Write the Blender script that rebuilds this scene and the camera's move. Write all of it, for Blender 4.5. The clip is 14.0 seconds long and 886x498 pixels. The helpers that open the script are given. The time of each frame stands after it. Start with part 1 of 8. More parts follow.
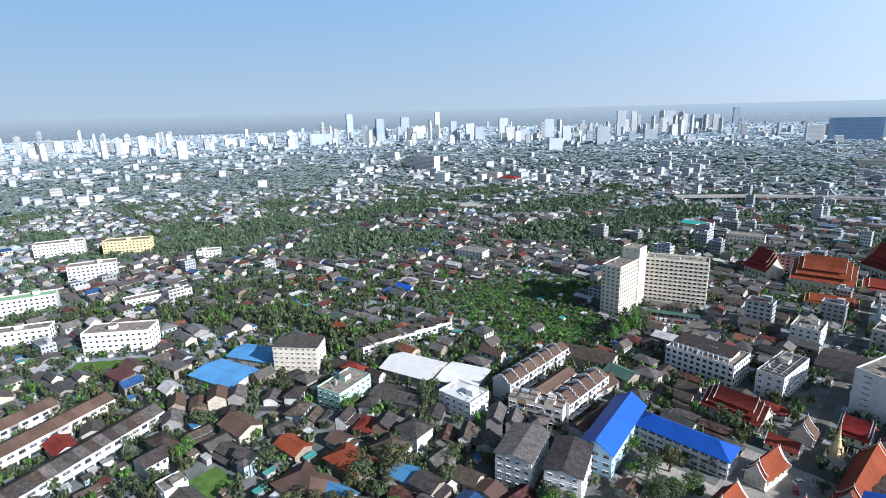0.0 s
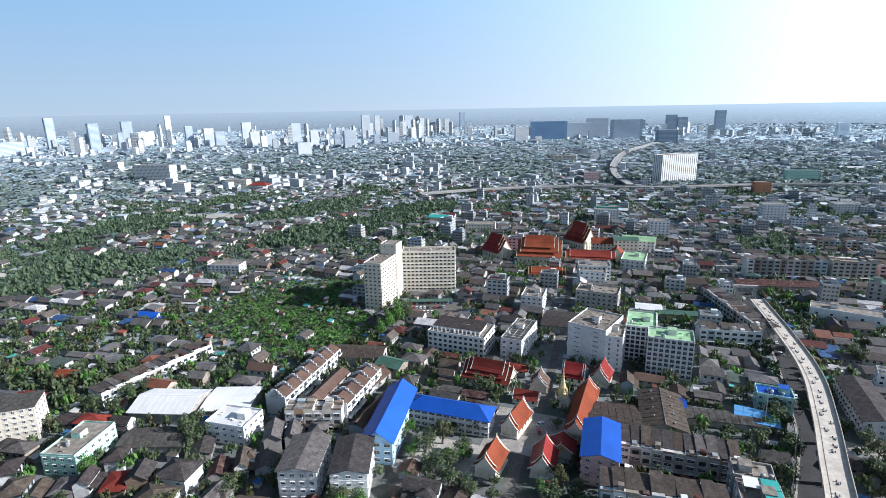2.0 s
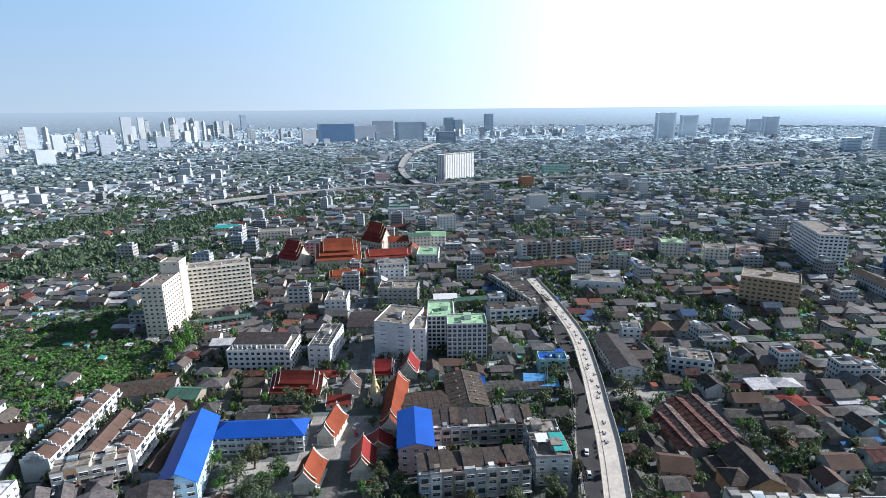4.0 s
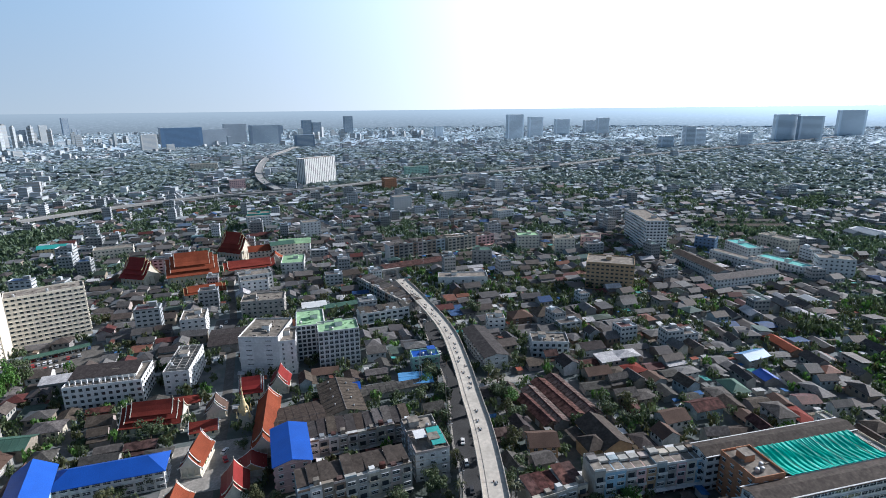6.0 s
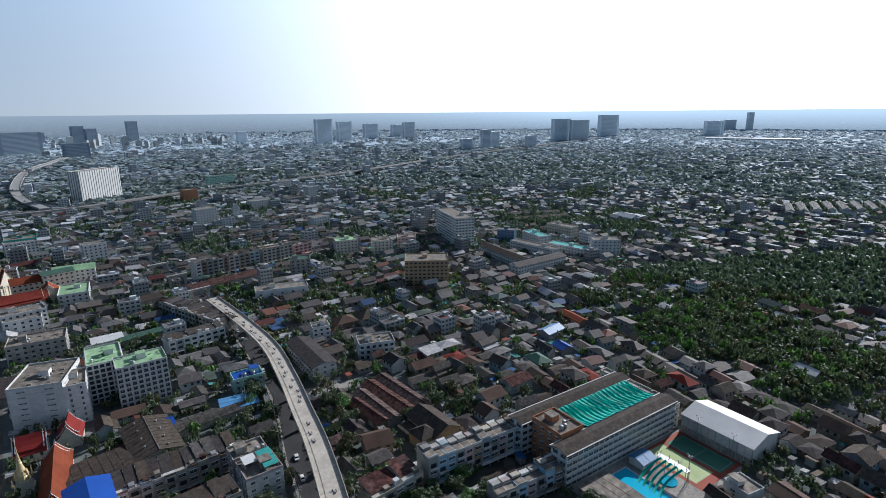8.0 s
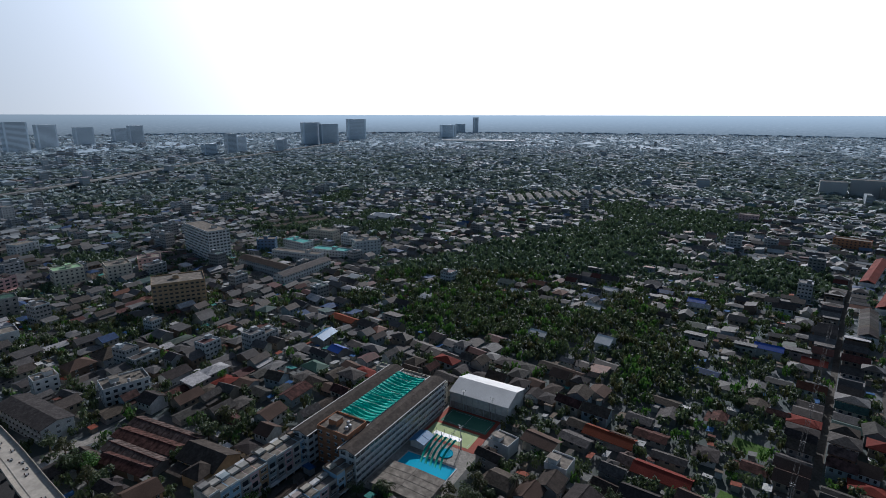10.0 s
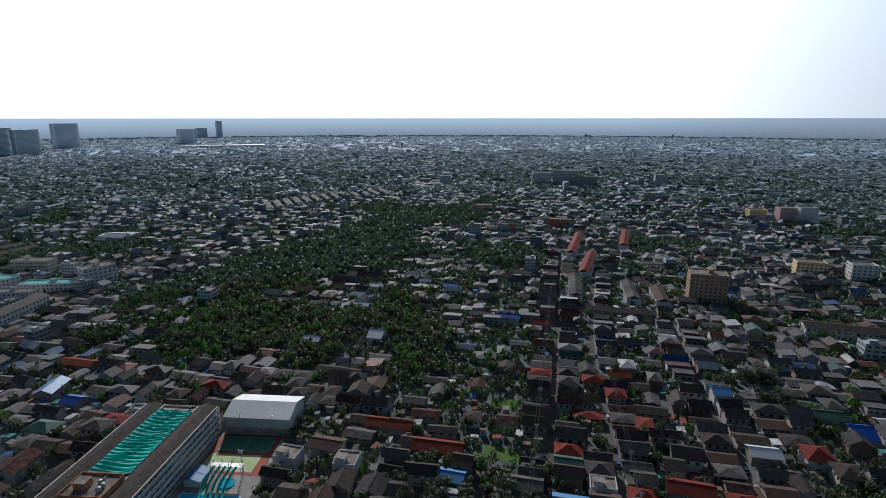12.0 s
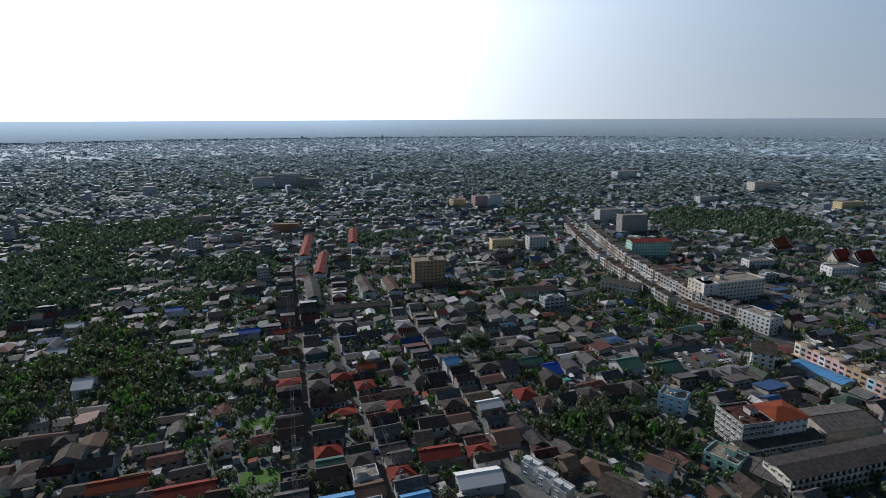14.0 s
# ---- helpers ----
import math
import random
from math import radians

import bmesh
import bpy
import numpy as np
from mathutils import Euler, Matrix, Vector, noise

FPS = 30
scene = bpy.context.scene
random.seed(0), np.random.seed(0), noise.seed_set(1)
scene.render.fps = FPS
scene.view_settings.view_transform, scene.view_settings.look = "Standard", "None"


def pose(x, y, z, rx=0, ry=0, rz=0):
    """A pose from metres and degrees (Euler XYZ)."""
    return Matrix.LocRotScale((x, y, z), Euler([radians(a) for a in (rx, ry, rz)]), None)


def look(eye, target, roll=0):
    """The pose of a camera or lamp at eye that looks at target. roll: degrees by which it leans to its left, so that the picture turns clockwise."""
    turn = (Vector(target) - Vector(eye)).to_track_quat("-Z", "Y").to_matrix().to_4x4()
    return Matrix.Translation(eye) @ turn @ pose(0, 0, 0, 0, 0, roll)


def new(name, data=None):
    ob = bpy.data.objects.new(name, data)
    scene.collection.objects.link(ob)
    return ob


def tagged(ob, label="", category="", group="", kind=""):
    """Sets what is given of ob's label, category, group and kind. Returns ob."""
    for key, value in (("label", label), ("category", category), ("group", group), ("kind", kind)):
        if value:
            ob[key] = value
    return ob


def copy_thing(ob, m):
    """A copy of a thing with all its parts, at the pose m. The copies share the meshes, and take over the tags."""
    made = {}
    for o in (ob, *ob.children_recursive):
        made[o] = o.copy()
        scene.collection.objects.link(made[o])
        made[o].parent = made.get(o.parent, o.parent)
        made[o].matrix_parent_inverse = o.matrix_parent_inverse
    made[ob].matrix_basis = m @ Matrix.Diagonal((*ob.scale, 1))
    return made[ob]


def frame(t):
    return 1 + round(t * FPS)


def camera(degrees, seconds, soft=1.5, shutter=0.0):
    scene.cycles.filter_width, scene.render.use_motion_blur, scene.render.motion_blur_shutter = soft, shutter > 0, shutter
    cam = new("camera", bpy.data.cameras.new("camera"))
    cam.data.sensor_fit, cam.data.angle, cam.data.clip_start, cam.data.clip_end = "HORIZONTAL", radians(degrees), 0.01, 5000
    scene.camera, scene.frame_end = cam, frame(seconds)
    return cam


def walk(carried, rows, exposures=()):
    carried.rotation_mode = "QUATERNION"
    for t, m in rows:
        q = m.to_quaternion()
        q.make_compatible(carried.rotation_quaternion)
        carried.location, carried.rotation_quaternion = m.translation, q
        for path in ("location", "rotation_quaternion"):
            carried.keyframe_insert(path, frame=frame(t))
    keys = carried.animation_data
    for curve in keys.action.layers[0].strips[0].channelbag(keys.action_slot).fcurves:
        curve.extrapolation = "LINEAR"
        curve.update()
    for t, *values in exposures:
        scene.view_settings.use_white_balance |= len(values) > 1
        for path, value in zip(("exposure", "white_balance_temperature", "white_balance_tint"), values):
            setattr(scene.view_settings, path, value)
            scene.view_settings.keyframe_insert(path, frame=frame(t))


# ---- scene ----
from collections import defaultdict

cam = camera(79.7, 14.0, soft=0.9)
# seconds, place, heading (degrees, turning right is negative), tilt, roll
PATH = [
    (0, -0.00, 0.00, 144.00, 0.50, -14.60, -1.42),
    (0.5, -0.27, -0.36, 143.95, -5.80, -14.64, -1.33),
    (1, -0.33, -0.58, 143.86, -12.33, -14.67, -1.23),
    (1.5, -0.32, -0.80, 143.82, -19.19, -14.68, -1.14),
    (2, -0.24, -0.73, 143.80, -25.77, -14.72, -1.01),
    (2.5, -0.22, -0.51, 143.81, -32.04, -14.75, -0.95),
    (3, -0.42, -0.34, 143.90, -38.07, -14.80, -0.79),
    (5.5, -1.03, -1.46, 144.50, -59.18, -14.67, -0.61),
    (6, -1.32, -1.85, 144.76, -62.63, -14.69, -0.63),
    (6.5, -1.91, -2.22, 145.02, -66.47, -14.62, -0.64),
    (7, -2.37, -2.56, 145.18, -70.87, -14.54, -0.58),
    (7.5, -2.85, -2.92, 145.24, -76.20, -14.46, -0.55),
    (8, -3.63, -2.97, 145.47, -82.57, -14.42, -0.52),
    (10.5, -7.57, 0.09, 148.37, -115.02, -14.11, 0.14),
    (11, -8.62, 0.56, 148.81, -121.30, -14.06, 0.08),
    (11.5, -9.53, 0.89, 149.03, -127.65, -13.96, 0.03),
    (12, -10.18, 1.19, 149.20, -134.44, -13.88, -0.02),
    (12.5, -10.09, 1.57, 149.46, -142.23, -13.83, -0.06),
    (13, -9.72, 1.85, 149.78, -150.15, -13.76, -0.07),
    (13.5, -9.62, 2.48, 150.28, -157.41, -13.74, -0.16),
    (14, -9.72, 3.40, 150.78, -163.74, -13.74, -0.26),
]
walk(cam, [(t, pose(x, y, z, 90 + tilt, 0, yaw) @ pose(0, 0, 0, 0, 0, roll)) for t, x, y, z, yaw, tilt, roll in PATH],
     [(0.0, 0.97, 5250, 9), (3.0, 1.06, 5250, 9), (5.5, 0.78, 5250, 9), (8.0, 0.26, 5250, 9), (10.5, -0.46, 5250, 10), (14.0, -0.16, 5400, 9)])

# ---- world and sun: a hazy afternoon, the sun high to the south-east of the plan ----
SUN_YAW, SUN_UP = -124.0, 27.0
world = bpy.data.worlds.new("sky")
scene.world = world
world.use_nodes = True
wn = world.node_tree


SUN_WAY = Vector((-math.sin(radians(SUN_YAW)) * math.cos(radians(SUN_UP)), math.cos(radians(SUN_YAW)) * math.cos(radians(SUN_UP)), math.sin(radians(SUN_UP))))
HORIZON, UPPER, ZENITH = (0.50, 0.555, 0.575), (0.30, 0.475, 0.63), (0.04, 0.09, 0.18)
GLOW, GLOW_MOST, GLOW_FALL = 2.0, 2.9, 19.0
AIR_STRENGTH = 0.50


def calc(nt, operation, *values):
    """One step of arithmetic on sockets and numbers."""
    node = nt.nodes.new("ShaderNodeMath")
    node.operation = operation
    for k, v in enumerate(values):
        if isinstance(v, (int, float)):
            node.inputs[k].default_value = v
        else:
            nt.links.new(v, node.inputs[k])
    return node.outputs[0]


def blend(nt, kind, amount, one_colour, other_colour):
    """Two colours mixed, added or multiplied; each a socket or a plain colour."""
    node = nt.nodes.new("ShaderNodeMix")
    node.data_type, node.blend_type = "RGBA", kind
    for k, v in ((0, amount), (6, one_colour), (7, other_colour)):
        if isinstance(v, tuple):
            node.inputs[k].default_value = (*v, 1)
        elif isinstance(v, (int, float)):
            node.inputs[k].default_value = v
        else:
            nt.links.new(v, node.inputs[k])
    return node.outputs[2]


def hazy_air(nt, way, share_of_glow=1.0, tints=(1.07, 0.97, 0.86)):
    """The bright haze of the lower sky along a way: pale at the horizon, blue above, with a white glow round the sun."""
    xyz = nt.nodes.new("ShaderNodeSeparateXYZ")
    nt.links.new(way, xyz.inputs[0])
    ramp = nt.nodes.new("ShaderNodeValToRGB")
    e = ramp.color_ramp.elements
    e[0].position, e[0].color, e[1].position, e[1].color = 0.0, (*HORIZON, 1), 1.0, (*ZENITH, 1)
    for at, colour in ((0.20, UPPER), (0.38, tuple(0.42 * c for c in UPPER))):
        e.new(at).color = (*colour, 1)
    nt.links.new(calc(nt, "MAXIMUM", xyz.outputs[2], 0.0), ramp.inputs[0])
    toward = nt.nodes.new("ShaderNodeVectorMath")
    toward.operation = "DOT_PRODUCT"
    toward.inputs[1].default_value = SUN_WAY
    nt.links.new(way, toward.inputs[0])
    angle = calc(nt, "ARCCOSINE", calc(nt, "MINIMUM", toward.outputs["Value"], 1.0))
    glow = calc(nt, "EXPONENT", calc(nt, "MULTIPLY_ADD", angle, -1 / radians(GLOW_FALL), 46 / GLOW_FALL))
    glow = calc(nt, "MINIMUM", calc(nt, "MULTIPLY", glow, GLOW), GLOW_MOST)
    thick = nt.nodes.new("ShaderNodeMapRange")  # the dust lies low: the glow thins out upwards
    thick.interpolation_type = "SMOOTHSTEP"
    thick.inputs[1].default_value, thick.inputs[2].default_value, thick.inputs[3].default_value, thick.inputs[4].default_value = 0.17, 0.32, share_of_glow, 0.14 * share_of_glow
    nt.links.new(xyz.outputs[2], thick.inputs[0])
    glow = calc(nt, "MULTIPLY", glow, thick.outputs[0])
    tint = nt.nodes.new("ShaderNodeCombineColor")
    for k, share in enumerate(tints):
        nt.links.new(calc(nt, "MULTIPLY", glow, share), tint.inputs[k])
    return blend(nt, "ADD", 1.0, ramp.outputs[0], tint.outputs[0])


sky = wn.nodes.new("ShaderNodeTexSky")
sky.sky_type, sky.sun_disc = "NISHITA", False
sky.sun_elevation, sky.sun_rotation = radians(SUN_UP), radians(-SUN_YAW)
sky.air_density, sky.dust_density, sky.ozone_density, sky.altitude = 0.7, 0.1, 1.0, 50
clear_air = blend(wn, "MULTIPLY", 1.0, sky.outputs[0], (0.003, 0.0031, 0.0033))
haze = hazy_air(wn, wn.nodes.new("ShaderNodeTexCoord").outputs["Generated"])
wn.links.new(blend(wn, "ADD", 1.0, clear_air, haze), wn.nodes["Background"].inputs[0])
wn.nodes["Background"].inputs[1].default_value = AIR_STRENGTH
sun = new("sun", bpy.data.lights.new("sun", "SUN"))
sun.data.energy, sun.data.angle, sun.data.color = 5.0, radians(0.6), (1.0, 0.86, 0.71)
sun.matrix_world = look(SUN_WAY * 300, (0, 0, 0))


# ---- materials ----
def ramp_of(nt, colours, flat=True):
    node = nt.nodes.new("ShaderNodeValToRGB")
    node.color_ramp.interpolation = "CONSTANT" if flat else "LINEAR"
    e = node.color_ramp.elements
    for n, (at, c) in enumerate(colours):
        el = e[n] if n < 2 else e.new(at)
        el.position, el.color = at, (*c, 1)
    return node


def material(name, colours, rough=0.85, metal=0.0, by="object", grain=2.5, coarse=0.12, wear=0.35, bump=0.3, spec=0.35, flat=True, streak=0.0, haze_sheen=0.0):
    """A surface whose tone differs from piece to piece (by: object or island), with fine grain and broad stains over it."""
    m = bpy.data.materials.new(name)
    m.use_nodes = True
    nt = m.node_tree
    n, l = nt.nodes, nt.links
    b = n["Principled BSDF"]
    b.inputs["Roughness"].default_value, b.inputs["Metallic"].default_value = rough, metal
    b.inputs["Specular IOR Level"].default_value = spec
    b.inputs["Sheen Weight"].default_value, b.inputs["Sheen Roughness"].default_value = haze_sheen, 0.45  # imitates haze: a pale bluish sheen, seen at a slant
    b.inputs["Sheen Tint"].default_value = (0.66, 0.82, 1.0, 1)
    r = ramp_of(nt, colours, flat) if len(colours) > 1 else None
    if r:
        src = n.new("ShaderNodeObjectInfo").outputs["Random"] if by == "object" else n.new("ShaderNodeNewGeometry").outputs["Random Per Island"]
        l.new(src, r.inputs[0])
    tex = n.new("ShaderNodeNewGeometry").outputs["Position"]
    fine, broad = n.new("ShaderNodeTexNoise"), n.new("ShaderNodeTexNoise")
    fine.inputs["Scale"].default_value, fine.inputs["Detail"].default_value = grain, 5
    broad.inputs["Scale"].default_value, broad.inputs["Detail"].default_value = coarse, 4
    if streak:
        mp = n.new("ShaderNodeMapping")
        mp.inputs["Scale"].default_value = (1, 1, streak)
        l.new(tex, mp.inputs[0])
        l.new(mp.outputs[0], fine.inputs[0])
    else:
        l.new(tex, fine.inputs[0])
    l.new(tex, broad.inputs[0])
    mul = n.new("ShaderNodeMath")
    mul.operation = "MULTIPLY"
    l.new(fine.outputs[0], mul.inputs[0])
    l.new(broad.outputs[0], mul.inputs[1])
    span = n.new("ShaderNodeMapRange")
    span.inputs[1].default_value, span.inputs[2].default_value = 0.12, 0.42
    span.inputs[3].default_value, span.inputs[4].default_value = 1 - wear, 1 + wear * 0.6
    l.new(mul.outputs[0], span.inputs[0])
    mix = n.new("ShaderNodeMix")
    mix.data_type, mix.blend_type = "RGBA", "MULTIPLY"
    mix.inputs[0].default_value = 1
    if r:
        l.new(r.outputs[0], mix.inputs[6])
    else:
        mix.inputs[6].default_value = (*colours[0][1], 1)
    l.new(span.outputs[0], mix.inputs[7])
    l.new(mix.outputs[2], b.inputs["Base Color"])
    if bump:
        bp = n.new("ShaderNodeBump")
        bp.inputs["Strength"].default_value, bp.inputs["Distance"].default_value = bump, 0.15
        l.new(fine.outputs[0], bp.inputs["Height"])
        l.new(bp.outputs[0], b.inputs["Normal"])
    return m


def leaves(name, colours, spec=0.3, rough=0.6, haze_sheen=0.15):
    """Leaf colours that differ from leaf to leaf, with some light passing through."""
    m = material(name, colours, by="island", flat=False, rough=rough, wear=0.25, bump=0, spec=spec, haze_sheen=haze_sheen)
    n, l = m.node_tree.nodes, m.node_tree.links
    t, mix = n.new("ShaderNodeBsdfTranslucent"), n.new("ShaderNodeMixShader")
    b = n["Principled BSDF"]
    l.new(b.inputs["Base Color"].links[0].from_socket, t.inputs[0])
    mix.inputs[0].default_value = 0.35
    l.new(b.outputs[0], mix.inputs[1])
    l.new(t.outputs[0], mix.inputs[2])
    l.new(mix.outputs[0], n["Material Output"].inputs[0])
    return m


def one(name, colour, **kw):
    """One paint, a little lighter or darker from piece to piece."""
    return material(name, [(0.0, tuple(c * 0.86 for c in colour)), (1.0, tuple(min(1, c * 1.14) for c in colour))], flat=False, **kw)


GREY_ROOFS = [(0.0, (0.076, 0.072, 0.065)), (0.16, (0.051, 0.043, 0.042)), (0.30, (0.097, 0.088, 0.082)), (0.44, (0.064, 0.050, 0.042)), (0.58, (0.120, 0.109, 0.106)), (0.72, (0.059, 0.053, 0.052)), (0.86, (0.084, 0.069, 0.055))]
ROOFS = [(0.0, (0.089, 0.082, 0.077)), (0.12, (0.058, 0.050, 0.049)), (0.24, (0.116, 0.107, 0.104)), (0.36, (0.076, 0.060, 0.051)), (0.47, (0.142, 0.135, 0.130)), (0.57, (0.067, 0.062, 0.062)),
         (0.66, (0.097, 0.080, 0.068)), (0.76, (0.068, 0.059, 0.054)), (0.82, (0.089, 0.026, 0.021)), (0.865, (0.151, 0.056, 0.030)), (0.89, (0.023, 0.060, 0.160)), (0.92, (0.041, 0.079, 0.069)), (0.935, (0.053, 0.072, 0.053)), (0.95, (0.419, 0.405, 0.408))]
# three belts of roof colours, haze painted in: paler and bluer outward
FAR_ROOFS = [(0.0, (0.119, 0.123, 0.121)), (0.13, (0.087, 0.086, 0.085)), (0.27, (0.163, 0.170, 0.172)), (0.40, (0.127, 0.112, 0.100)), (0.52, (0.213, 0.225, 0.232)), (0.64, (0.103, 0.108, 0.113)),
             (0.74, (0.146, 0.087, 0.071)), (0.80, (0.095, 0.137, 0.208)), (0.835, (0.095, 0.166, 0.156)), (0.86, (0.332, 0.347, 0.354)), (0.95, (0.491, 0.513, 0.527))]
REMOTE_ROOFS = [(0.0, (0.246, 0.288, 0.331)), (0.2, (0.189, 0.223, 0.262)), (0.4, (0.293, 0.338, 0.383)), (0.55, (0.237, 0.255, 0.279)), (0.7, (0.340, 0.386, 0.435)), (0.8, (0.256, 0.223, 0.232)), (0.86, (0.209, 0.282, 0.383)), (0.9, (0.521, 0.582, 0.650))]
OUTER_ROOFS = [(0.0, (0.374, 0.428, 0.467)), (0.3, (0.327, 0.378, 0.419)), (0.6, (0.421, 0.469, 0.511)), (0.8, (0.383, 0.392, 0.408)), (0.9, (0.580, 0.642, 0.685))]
WALLS = [(0.0, (0.340, 0.332, 0.306)), (0.18, (0.527, 0.527, 0.518)), (0.34, (0.255, 0.221, 0.178)), (0.48, (0.425, 0.391, 0.323)), (0.62, (0.230, 0.221, 0.212)), (0.74, (0.187, 0.136, 0.102)), (0.84, (0.391, 0.332, 0.306)), (0.92, (0.306, 0.365, 0.391))]
# wall colours for far buildings, with haze mixed into the paint
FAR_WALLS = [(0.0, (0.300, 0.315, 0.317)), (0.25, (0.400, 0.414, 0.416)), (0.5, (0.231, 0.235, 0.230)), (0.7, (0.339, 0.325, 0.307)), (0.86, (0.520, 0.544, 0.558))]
ANNEXES = [(0.0, (0.20, 0.20, 0.19)), (0.2, (0.09, 0.08, 0.07)), (0.38, (0.40, 0.40, 0.39)), (0.5, (0.15, 0.12, 0.09)), (0.66, (0.05, 0.13, 0.30)), (0.73, (0.07, 0.24, 0.22)),
           (0.79, (0.26, 0.08, 0.05)), (0.85, (0.58, 0.58, 0.57)), (0.93, (0.11, 0.045, 0.035))]
